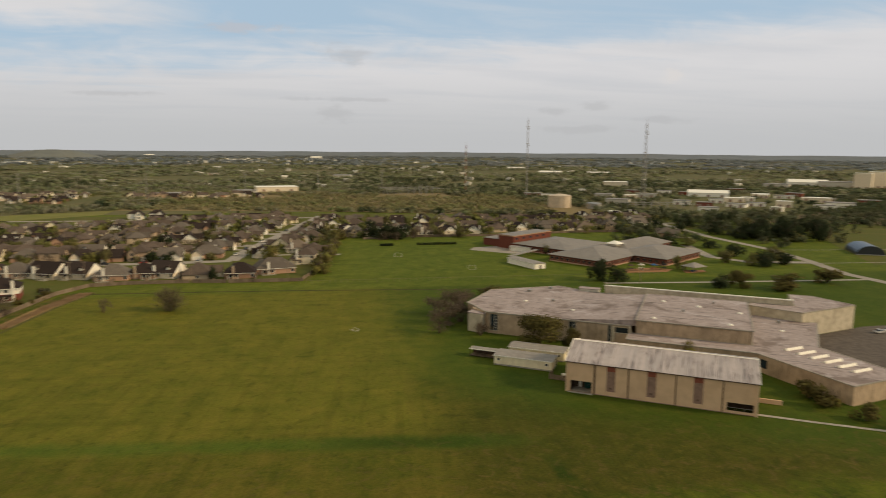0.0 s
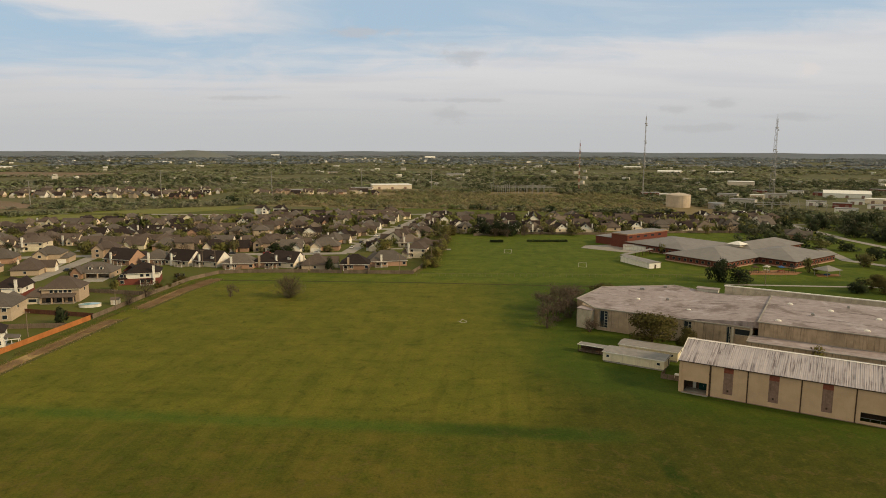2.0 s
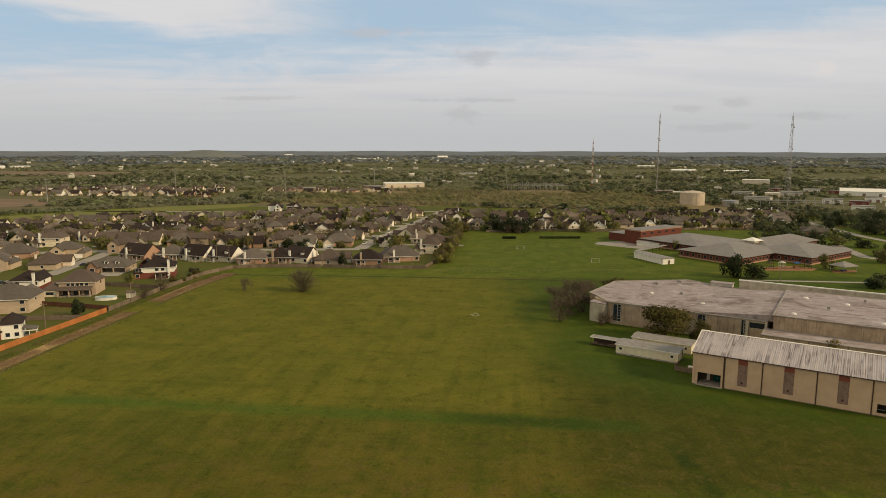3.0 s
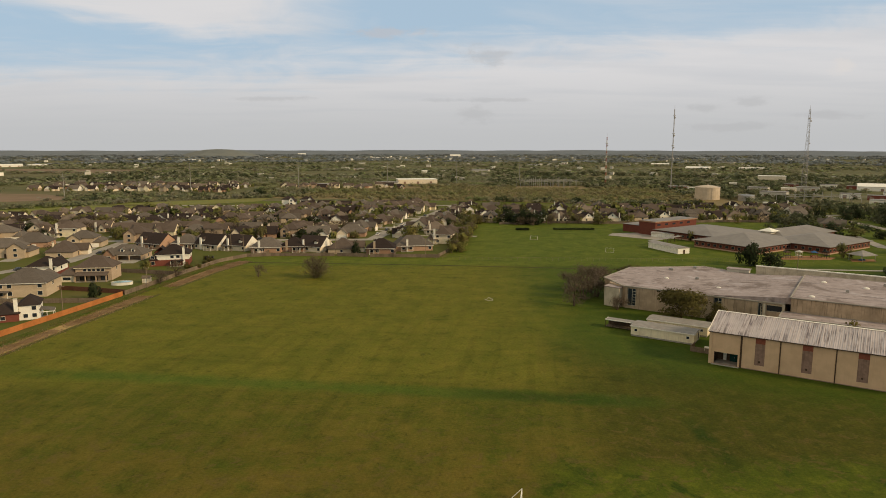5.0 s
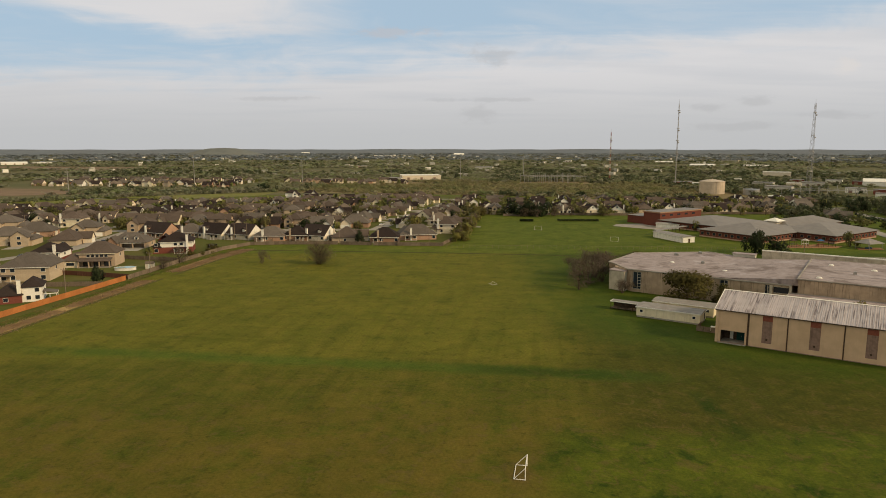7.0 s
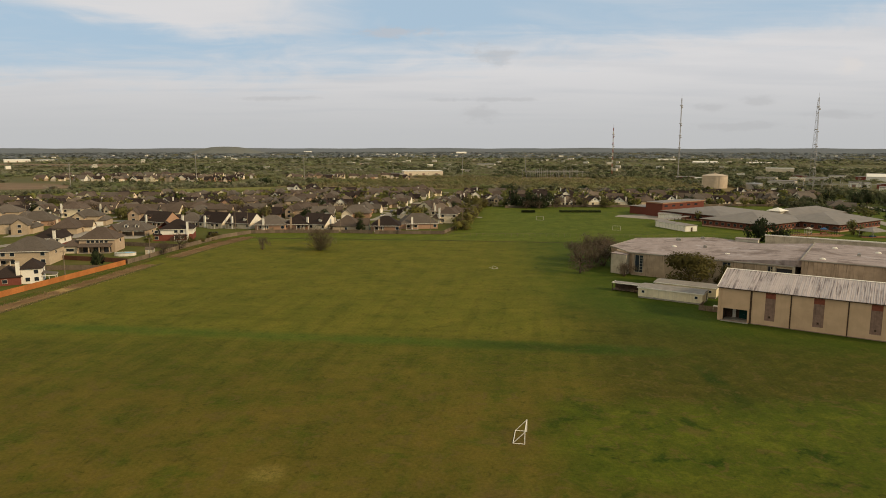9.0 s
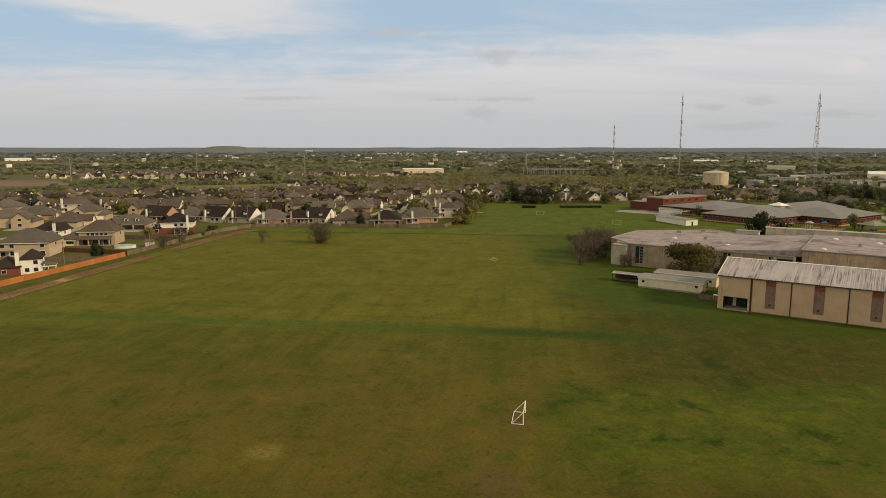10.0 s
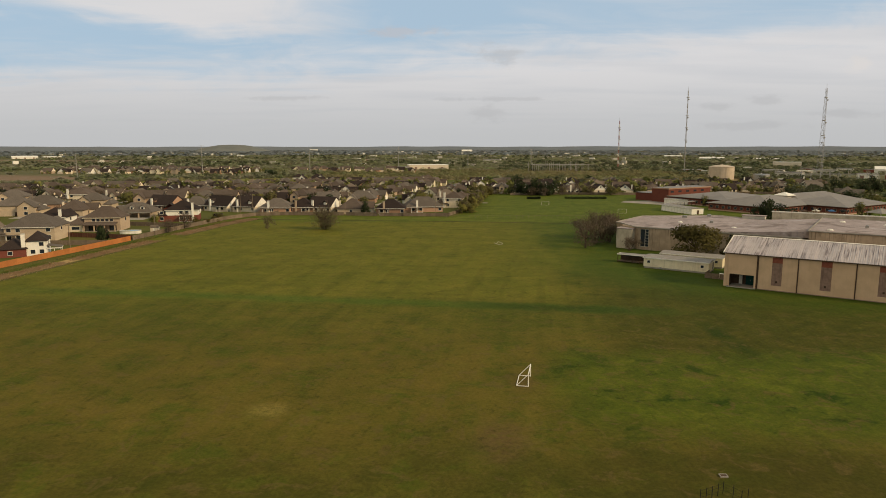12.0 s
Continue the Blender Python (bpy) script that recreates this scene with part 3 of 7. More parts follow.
def quads_mesh(name, quads, mat, slopes=None):
    """A mesh of loose quads, from an array (n, 4, 3)."""
    n = len(quads)
    me = bpy.data.meshes.new(name)
    me.vertices.add(4 * n), me.loops.add(4 * n), me.polygons.add(n)
    me.vertices.foreach_set("co", np.ascontiguousarray(quads, dtype=np.float32).ravel())
    me.loops.foreach_set("vertex_index", np.arange(4 * n, dtype=np.int32))
    me.polygons.foreach_set("loop_start", np.arange(0, 4 * n, 4, dtype=np.int32))
    me.update(calc_edges=True)
    if slopes is not None:
        me.attributes.new("slope", "FLOAT_VECTOR", "POINT").data.foreach_set("vector", np.repeat(slopes, 4, axis=0).astype(np.float32).ravel())
    me.materials.append(M[mat])
    return me


def clump_quads(rng, count, size, hollow=0.45, flat=1.0):
    """Leaf clumps as tilted quads scattered through a unit crown (1 wide, about 1 high, base at z 0)."""
    out = []
    lobes = rng.normal(size=(7, 3)) * np.array([0.2, 0.2, 0.2]) + np.array([0, 0, 0.52])
    for _ in range(count):
        d = rng.normal(size=3)
        d /= np.linalg.norm(d)
        r = (hollow + (1 - hollow) * rng.random()) * 0.3
        c = lobes[rng.integers(7)] + d * r * np.array([1, 1, 0.8])
        c[2] = max(c[2], 0.04)
        n = d + rng.normal(size=3) * 0.5 + np.array([0, 0, 0.35])
        n /= np.linalg.norm(n)
        a = np.cross(n, rng.normal(size=3))
        a /= np.linalg.norm(a)
        b = np.cross(n, a) * flat
        s = size * (0.6 + 0.8 * rng.random())
        k = rng.random(4) * 0.5 + 0.75
        out.append([c + a * s * k[0], c + b * s * k[1], c - a * s * k[2], c - b * s * k[3]])
    out = np.array(out)
    mid = out.mean(axis=1)
    out[:, :, :2] *= 0.5 / np.quantile(np.hypot(mid[:, 0], mid[:, 1]), 0.93)
    low, top = np.quantile(mid[:, 2], 0.03), np.quantile(mid[:, 2], 0.985)
    out[:, :, 2] = 0.1 + (out[:, :, 2] - low) * 0.86 / (top - low)
    out[:, :, 2] = np.maximum(out[:, :, 2], 0.01)
    return out

# ---- ground ----
def disc(r, n, z):
    s = Shape()
    rings = [0.0, 60, 150, 320, 700, 1500, 3000, r]
    s.v.append((0, 0, z))
    for q in rings[1:]:
        s.v += [(q * math.cos(2 * math.pi * k / n), q * math.sin(2 * math.pi * k / n), z) for k in range(n)]
    s.f += [(0, 1 + k, 1 + (k + 1) % n) for k in range(n)]
    for j in range(len(rings) - 2):
        a, b = 1 + j * n, 1 + (j + 1) * n
        s.f += [(a + k, b + k, b + (k + 1) % n, a + (k + 1) % n) for k in range(n)]
    return s


solid("ground", disc(4900, 96, 0.0), "grass", "wide olive and brownish mown grass field", "ground", kind="structure")

# land beyond the field: house lots, woods, fields
sheet("house_lots", [(-126, 150), (-117, 265), (-105, 342), (2, 338), (6, 356), (26, 512), (40, 498), (345, 508), (345, 590), (20, 690), (-250, 668), (-500, 400), (-300, 150)],
      0.04, "lawn", "patchy green and dry lawns between houses", "lawn", 0.08)
sheet("woodland_floor", [(-560, 610), (-262, 690), (20, 700), (345, 600), (470, 520), (900, 520), (3400, 1200), (3400, 3400), (1800, 4480), (0, 4840), (-1800, 4480), (-3400, 3400), (-3400, 1800), (-1500, 1000)],
      0.03, "floor_wood", "brown and green woodland floor", "woodland", 0.06)
sheet("field_plough", [(-900, 660), (-442, 682), (-388, 715), (-470, 790), (-900, 860)], 0.1, "plough", "bare brown ploughed field", "field")
sheet("brush_ground", [(-190, 735), (20, 702), (200, 640), (330, 640), (330, 760), (290, 1020), (-165, 1020)], 0.1, "brush_floor", "brown floor under leafless brush", "brush")
sheet("meadow_strip", [(-520, 440), (-341, 526), (-284, 566), (-252, 644), (-190, 690), (-190, 738), (-272, 697), (-326, 652), (-384, 594), (-600, 560)], 0.1, "meadow", "long mown grass strip behind the houses", "meadow")
sheet("meadow_far", [(-1500, 1500), (-700, 1420), (-620, 1620), (-1500, 1720)], 0.1, "plough", "distant brown field", "field")
sheet("meadow_right", [(330, 330), (470, 300), (640, 420), (520, 520), (420, 500)], 0.06, "lawn", "green park lawn", "lawn")
sheet("brown_field", [(420, 545), (640, 470), (720, 560), (560, 640)], 0.12, "plough", "brown bare field by the road", "field")

# ---- roads and pads ----
sheet("road_school", ribbon([(345, 660), (318, 575), (306, 460), (309, 395), (300, 345), (290, 308), (300, 200), (320, 80)], 6.5), 0.14, "road", "pale concrete road curving past the school", "road")
sheet("road_drive", ribbon([(296, 344), (262, 352), (250, 372), (262, 420)], 7.0), 0.12, "road", "concrete drive into the school", "road")
sheet("pavement_path", ribbon([(148, 306.5), (198, 300.5), (256, 295), (292, 292)], 2.6), 0.1, "concrete", "pale concrete footpath through the grass", "path")
sheet("pavement_edge", ribbon([(300, 341), (342, 337), (385, 332)], 0.8), 0.1, "concrete", "pale kerb line", "kerb")
sheet("pavement_kerb", ribbon([(310, 392), (341, 387), (395, 381)], 0.8), 0.1, "concrete", "pale kerb line", "kerb")
sheet("pavement_pad", [(107, 424), (130, 404), (146, 408), (150, 424), (132, 438), (112, 434)], 0.1, "road", "pale concrete play court beside the school", "court")
sheet("street_front", ribbon([(-330, 372), (-215, 392), (-160, 400), (-60, 402), (-42, 404)], 8.0), 0.12, "road", "pale concrete street between houses", "street")
sheet("street_side", ribbon([(-42, 404), (-37, 436), (-14, 532), (2, 600), (16, 658)], 8.5), 0.16, "road", "pale concrete street between houses", "street")
sheet("street_left", ribbon([(-330, 262), (-245, 275), (-200, 290), (-184, 322), (-188, 392)], 8.0), 0.14, "road", "pale concrete street between houses", "street")
for k, yy in enumerate((462, 524, 586, 640)):
    sheet("street_back", ribbon([(-330 - 10 * k, yy + 6), (-180, yy - 2), (-37 + 0.24 * (yy - 434), yy + 2)], 7.0), 0.1, "road", "pale concrete street between houses", "street")
sheet("street_far", ribbon([(-10, 548), (120, 540), (330, 552)], 7.0), 0.1, "road", "pale concrete street between houses", "street")

# ditch line across the field and the dry strip under the fences
M["ditch"] = surface("dark ditch grass", (0.045, 0.042, 0.016), (0.06, 0.058, 0.02), 0.3, 0.95, c3=(0.09, 0.08, 0.025), scale2=0.05)
sheet("trim_ditch", ribbon([(-96, 321.5), (-40, 317.5), (4, 313.5), (70, 305), (120, 300)], 1.5), 0.035, "ditch", "thin dark ditch line in the grass", "ditch", 0.05)
M["furrow"] = surface("dark furrow grass", (0.075, 0.075, 0.02), (0.09, 0.085, 0.024), 0.6, 0.95, c3=(0.06, 0.055, 0.018), scale2=0.2)
M["dry_verge"] = surface("dry straw verge", (0.37, 0.26, 0.12), (0.27, 0.19, 0.085), 0.7, 0.95, c3=(0.13, 0.12, 0.04), scale2=0.25, amount3=0.75)
for line, wide in (([(-140, 100), (-122.5, 170), (-113.2, 238), (-112.4, 245)], 4.6), ([(-109.4, 266), (-104.5, 298), (-97.5, 324)], 6.0)):
    sheet("trim_verge", ribbon(line, wide), 0.03, "dry_verge", "strip of dry straw-coloured grass along the ditch", "verge", 0.05)

for line in ([(-136.5, 100), (-119.0, 170), (-109.8, 238), (-107.8, 250)], [(-106.5, 258), (-100.4, 298), (-93.6, 324)]):
    sheet("trim_furrow", ribbon(line, 1.5), 0.035, "furrow", "dark furrow between the verge and the field", "ditch", 0.05)


# ---- trees ----
def unit_trunk(rng, bare, stems):
    s = Shape()
    for k in range(stems):
        a = 2 * math.pi * k / stems + rng.random()
        lean = 0.0 if stems == 1 else 0.16
        foot = Vector((0.03 * math.cos(a), 0.03 * math.sin(a), 0)) if stems > 1 else Vector((0, 0, 0))
        fork = Vector((lean * math.cos(a), lean * math.sin(a), 0.34 if stems == 1 else 0.45))
        r = 0.034 if stems == 1 else 0.018
        s.tube(foot, fork, r, r * 0.72, 7)
        limbs = 7 if stems == 1 else 3
        for j in range(limbs):
            b = 2 * math.pi * j / limbs + rng.random() * 0.7
            reach = 0.2 + 0.16 * rng.random()
            tip = fork + Vector((reach * math.cos(b), reach * math.sin(b), 0.2 + 0.26 * rng.random()))
            mid = fork.lerp(tip, 0.5) + Vector((0, 0, -0.03))
            s.tube(fork - Vector((0, 0, 0.04 * rng.random())), mid, r * 0.55, r * 0.36, 6)
            s.tube(mid, tip, r * 0.36, r * 0.1, 5)
            for _ in range(5 if bare else 2):
                q = tip + Vector((rng.normal() * 0.12, rng.normal() * 0.12, 0.1 + 0.1 * rng.random()))
                s.tube(mid.lerp(tip, 0.6), q, r * 0.2, r * 0.05, 4)
    return s


TREES = {}


def tree_kind(key, leaf, count, size, seed, bare=False, stems=1, hollow=0.45):
    made = []
    for k in range(3):
        rng = np.random.default_rng(seed + k)
        trunk = unit_trunk(rng, bare, stems).mesh("trunk", "bark")
        quads = clump_quads(rng, count, size, hollow, 0.16 if bare else 0.8)
        way = quads.mean(axis=1) - np.array([0, 0, 0.45])
        way /= np.linalg.norm(way, axis=1, keepdims=True)
        made.append((trunk, quads_mesh("crown", quads, leaf, way + np.array([0, 0, 0.7]))))
    TREES[key] = made


def fan_crown(rng, stems, twigs, spread):
    """Fine twigs along many stems that fan out from one foot."""
    out = []
    for k in range(stems):
        a, lean = 2 * math.pi * k / stems + rng.random(), spread * math.sqrt(rng.random())
        tip = np.array([lean * math.cos(a), lean * math.sin(a), (0.82 + 0.18 * rng.random()) * (1.0 - 0.7 * lean * lean / spread / spread)])
        for _ in range(twigs):
            f = 0.1 + 0.95 * rng.random()
            c = tip * f * np.array([f ** 0.4, f ** 0.4, 1.0]) + rng.normal(size=3) * 0.06 * (0.4 + f)
            d = tip / np.linalg.norm(tip) + rng.normal(size=3) * 0.45
            d *= (0.035 + 0.05 * rng.random()) / np.linalg.norm(d)
            b = np.cross(d, rng.normal(size=3))
            b *= 0.006 / np.linalg.norm(b)
            c[2] = max(c[2], 0.06)
            out.append([c - d - b, c - d + b, c + d + b * 0.3, c + d - b * 0.3])
    return np.array(out)


tree_kind("olive", "leaf_olive", 3800, 0.025, 11)
tree_kind("green", "leaf_green", 620, 0.047, 21)
tree_kind("dark", "leaf_dark", 1000, 0.04, 31)
tree_kind("spring", "leaf_spring", 560, 0.046, 41)
tree_kind("bare", "twig_brown", 700, 0.06, 51, True)
tree_kind("thicket", "twig_brown", 1300, 0.045, 61, True, 5, 0.2)
tree_kind("bush", "leaf_olive", 700, 0.05, 71, False, 3)
made = []
for k in range(3):  # the half bare trees that stand alone in the field
    rng = np.random.default_rng(81 + k)
    made.append((unit_trunk(rng, True, 9).mesh("trunk", "bark"), quads_mesh("crown", fan_crown(rng, 44, 65, 0.6), "twig_olive")))
TREES["oldtree"] = made
LABEL = {"olive": "broad evergreen tree with dense olive foliage", "green": "leafy green tree on the lawn", "dark": "dense dark green evergreen tree",
         "spring": "small tree with fresh yellow-green leaves", "bare": "leafless brown tree with fine twigs", "thicket": "tangled leafless brown thicket",
         "bush": "rounded olive green bush", "oldtree": "half bare many-stemmed tree in the field"}
tree_count = 0


def tree(key, x, y, height, width, name="tree", group="", label=""):
    global tree_count
    tree_count += 1
    trunk, crown = TREES[key][tree_count % 3]
    ob = thing(name, x, y, 0, (tree_count * 137.5) % 360, label or LABEL[key], "bush" if name == "bush" else "tree", group)
    ob.scale = (width, width, height)
    part("trunk", trunk, None, ob)
    part("crown", crown, None, ob)
    return ob


# ---- old concrete building, in its own frame ----
FRAME = (72.0, 168.0, 0.0)
TURN = -33.0


def uv(u, v):
    a = radians(TURN)
    return (72 + u * math.cos(a) - v * math.sin(a), 168 + u * math.sin(a) + v * math.cos(a))


def slab_roof(parent, poly, z, name="roof", lip=0.35):
    """A flat roof with a low raised edge all round."""
    part(name, Shape().prism(poly, z - 0.05, z + 0.12), "flat_roof", parent, "stained grey flat roof")
    n = len(poly)
    for k in range(n):
        a, b = poly[k], poly[(k + 1) % n]
        part("coping", Shape().beam((*a, z + 0.1), (*b, z + 0.1), 0.4, lip), "concrete", parent)


def window_strip(parent, u0, u1, z0, z1, v, mat="pane_blue", bars=5):
    """A tall recessed window with its frame and cross bars, in a wall that faces -v."""
    frame_shape = Shape()
    frame_shape.box(u0, u0 + 0.12, v - 0.12, v + 0.1, z0, z1).box(u1 - 0.12, u1, v - 0.12, v + 0.1, z0, z1)
    frame_shape.box(u0, u1, v - 0.1, v + 0.1, z1 - 0.12, z1).box(u0, u1, v - 0.1, v + 0.1, z0, z0 + 0.12)
    mid = (u0 + u1) / 2
    frame_shape.box(mid + 0.1, mid + 0.22, v - 0.1, v + 0.1, z0, z1)
    for k in range(1, bars):
        z = z0 + (z1 - z0) * k / bars
        frame_shape.box(mid + 0.2, u1, v - 0.09, v + 0.09, z - 0.05, z + 0.05)
    w = part("window", frame_shape, "shed_wall", parent)
    part("pane", Shape().box(u0 + 0.1, u1 - 0.1, v + 0.02, v + 0.06, z0 + 0.1, z1 - 0.1), mat, w)
    return w


def old_building():
    b = thing("concrete_building", *FRAME, TURN, "large stained grey concrete building with flat roofs", "building")
    # main body: front wall in panels between tall windows
    front, top = 48.0, 7.7
    body = [(-38.5, front + 0.5), (12.0, front + 0.5), (13.5, 60), (49.5, 60), (49.5, 97), (-8, 97), (-24, 104), (-48.5, 85), (-50, 59), (-46.5, 56), (-45.5, 52)]
    part("wall", Shape().prism(body, 0, top - 0.1), "old_wall", b)
    slab_roof(b, [(-39.3, front - 0.1), (12.0, front - 0.1), (13.5, 60), (49.4, 60), (49.4, 97), (-8, 97), (-24, 104), (-48.7, 85.2), (-50.2, 59), (-46.5, 55.8), (-44, 53)], top)
    holes = [(-37.6, -34.6, 1.0, 7.2), (-23.0, -21.4, 5.4, 7.2), (-8.9, -6.3, 2.6, 7.4), (4.5, 5.9, 1.0, 7.4), (7.0, 11.4, 4.9, 7.1)]
    u = -38.5
    for u0, u1, z0, z1 in holes + [(12.0, 12.0, 0, 0)]:
        n = max(1, round((u0 - u) / 3.4))
        for k in range(n):
            a, c = u + (u0 - u) * k / n, u + (u0 - u) * (k + 1) / n
            part("wall_panel", Shape().box(a + 0.02, c - 0.02, front, front + 0.45, 0, top - 0.08), "old_wall", b)
        if u1 > u0:
            part("wall_panel", Shape().box(u0, u1, front, front + 0.45, 0, z0), "old_wall", b)
            part("lintel", Shape().box(u0, u1, front, front + 0.45, z1, top - 0.08), "old_wall", b)
            if u1 - u0 < 4:
                window_strip(b, u0 + 0.04, u1 - 0.04, z0 + 0.03, z1 - 0.03, front + 0.3, bars=max(2, round((z1 - z0) / 1.1)))
            else:
                w = part("window", Shape().box(u0, u1, front + 0.05, front + 0.3, z1 - 0.2, z1).box(u0, u1, front + 0.05, front + 0.3, z0, z0 + 0.15), "pale_wall", b)
                part("pane", Shape().box(u0 + 0.05, u1 - 0.05, front + 0.38, front + 0.44, z0, z1), "pane", w, "black window band")
        u = u1
    part("pier", Shape().box(6.1, 6.8, front - 0.6, front + 0.1, 0, 7.3), "pale_wall", b)
    part("pier", Shape().box(11.5, 12.2, front - 0.6, front + 0.1, 5.5, 7.6), "pale_wall", b)
    # pale corner block before the left end, sunlight put into its tone
    part("corner_wall", Shape().prism([(-46.0, 48.0), (-40.2, 46.8), (-39.3, 52), (-45.4, 55.6)], 0, 6.9), "pale_wall", b, "pale corner panel, coloured as if sunlit")
    part("corner_roof", Shape().prism([(-46.2, 47.8), (-40.0, 46.6), (-39.0, 52.4), (-45.6, 55.8)], 6.9, 7.1), "flat_roof", b)
    # hall with the higher roof
    part("hall_wall", Shape().box(13.8, 49.3, 48.2, 92, 0, 9.9), "old_wall", b, "streaked concrete hall wall")
    for k in range(11):
        a = 13.9 + k * 3.22
        part("wall_panel", Shape().box(a, a + 3.16, 47.95, 48.2, 5.5, 9.8), "old_wall", b)
    # paler than the hall's other walls, sunlight put into its colour
    part("hall_side", Shape().box(49.3, 49.6, 48.0, 92, 5.4, 9.85), "pale_wall", b, "pale side wall, coloured as if sunlit")
    # added slope, so the hall's higher side throws no shade on the roof
    part("roof_ramp", Shape().add([(-12.0, 48.6, 7.82), (13.75, 48.6, 7.82), (13.75, 91.8, 7.82), (-12.0, 91.8, 7.82), (13.75, 48.6, 9.9), (13.75, 91.8, 9.9)],
                                  [(3, 2, 1, 0), (0, 4, 5, 3), (0, 1, 4), (2, 3, 5), (1, 2, 5, 4)]), "flat_roof", b, "sloping roof up to the hall")
    slab_roof(b, [(13.6, 47.8), (49.8, 47.8), (49.8, 92.2), (13.6, 92.2)], 10.0, "hall_roof", 0.3)
    # back block with a white edge
    part("back_wall", Shape().box(-3.5, 66, 97.2, 98.0, 0, 11.0), "pale_wall", b)
    part("back_roof", Shape().box(-3.5, 66.2, 98, 113, 0, 7.5), "flat_roof", b)
    part("back_coping", Shape().beam((-3.7, 97.5, 11.1), (66.2, 97.5, 11.1), 0.9, 0.35), "white", b, "white roof edge")
    part("back_hut", Shape().box(-14, -6, 97.5, 101, 7.5, 9.0), "shed_wall", b)
    part("back_hut_roof", Shape().box(-14.3, -5.7, 97.2, 101.3, 9.0, 9.15), "flat_roof", b)
    # low front block and the turned wing
    low = [(11.6, 39.6), (50.4, 39.6), (72.5, 17.5), (88.0, 33.0), (69.0, 54.0), (73.0, 88), (68, 86), (52, 92), (49.7, 92), (49.7, 47.9), (11.6, 47.9)]
    part("low_wall", Shape().prism(low, 0, 5.3), "old_wall", b)
    slab_roof(b, low, 5.4, "low_roof", 0.25)
    # tall opening and a door in the turned wing's wall
    a = Vector((50.4, 39.6))
    d = Vector((1, -1)).normalized()
    n = Vector((-1, -1)).normalized()
    for s0, s1, z0, z1 in ((1.5, 4.0, 1.6, 4.2),):
        p0, p1 = a + d * s0, a + d * s1
        q = [p0 + n * 0.06, p1 + n * 0.06, p1 - n * 0.1, p0 - n * 0.1]
        w = part("window", Shape().prism([tuple(p) for p in q], z0, z1), "dark", b)
        part("pane", Shape().prism([tuple(p + n * 0.03) for p in q], z0 + 0.1, z1 - 0.1), "pane_blue", w)
    # rows of sloping skylights on the turned wing
    for k in range(6):
        c = Vector((58.0, 46.9)) + Vector((3.1, -3.15)) * k
        e = Vector((1, 1)).normalized()
        p, q = c, c + e * 7.0
        f = Vector((1, -1)).normalized()
        verts = [(*p, 5.5), (*q, 5.5), (*(q + f * 1.9), 5.5), (*(p + f * 1.9), 5.5), (*(p + f * 1.5), 6.25), (*(q + f * 1.5), 6.25)]
        part("skylight", Shape().add(verts, [(0, 3, 2, 1), (0, 1, 5, 4), (2, 3, 4, 5), (1, 2, 5), (3, 0, 4)]), "white", b, "white sloping skylight")
    # far wing, its wall's pale tone standing for the sun on it
    wing = [(49.9, 92.4), (68, 86.2), (88, 108), (75, 119), (66.5, 119), (66.5, 97), (52, 96.9)]
    part("wing_wall", Shape().prism(wing, 0, 8.8), "pale_wall", b, "tan wing wall, coloured as if sunlit")
    slab_roof(b, wing, 8.9, "wing_roof", 0.3)
    # domes, vents and patches on the roofs
    dome = Shape()
    for ring, (r, z) in enumerate(((0.9, 0.0), (0.85, 0.25), (0.5, 0.5))):
        dome.v += [(r * math.cos(k * math.pi / 4), 0.7 * r * math.sin(k * math.pi / 4), z) for k in range(8)]
    dome.f += [(8 * j + k, 8 * j + (k + 1) % 8, 8 * j + 8 + (k + 1) % 8, 8 * j + 8 + k) for j in range(2) for k in range(8)] + [tuple(range(16, 24))]
    dome = dome.mesh("roof_dome", "white")
    for u, v, z in ((3.2, 53.0, 7.8), (19, 52.5, 10.12), (20.5, 80, 10.12), (33, 76, 10.12), (43, 53, 10.12), (46.5, 71, 10.12), (-10, 62, 7.8), (-30, 70, 7.8), (60, 70, 5.5)):
        part("roof_dome", dome, None, b, at=pose(u, v, z))
    for u, v, z, s in ((-20, 74, 7.8, 1.2), (-33, 88, 7.8, 1.8), (-26, 97, 7.8, 1.5), (28, 66, 10.1, 1.0), (38, 84, 10.1, 0.8), (60, 82, 5.5, 1.4), (8, 84, 7.8, 1.1)):
        part("roof_vent", Shape().box(-s / 2, s / 2, -s / 3, s / 3, 0, 0.7).box(-s / 2.6, s / 2.6, -s / 2.6, s / 2.6, 0.6, 0.9), "steel", b, at=pose(u, v, z))
    return b


old_building()


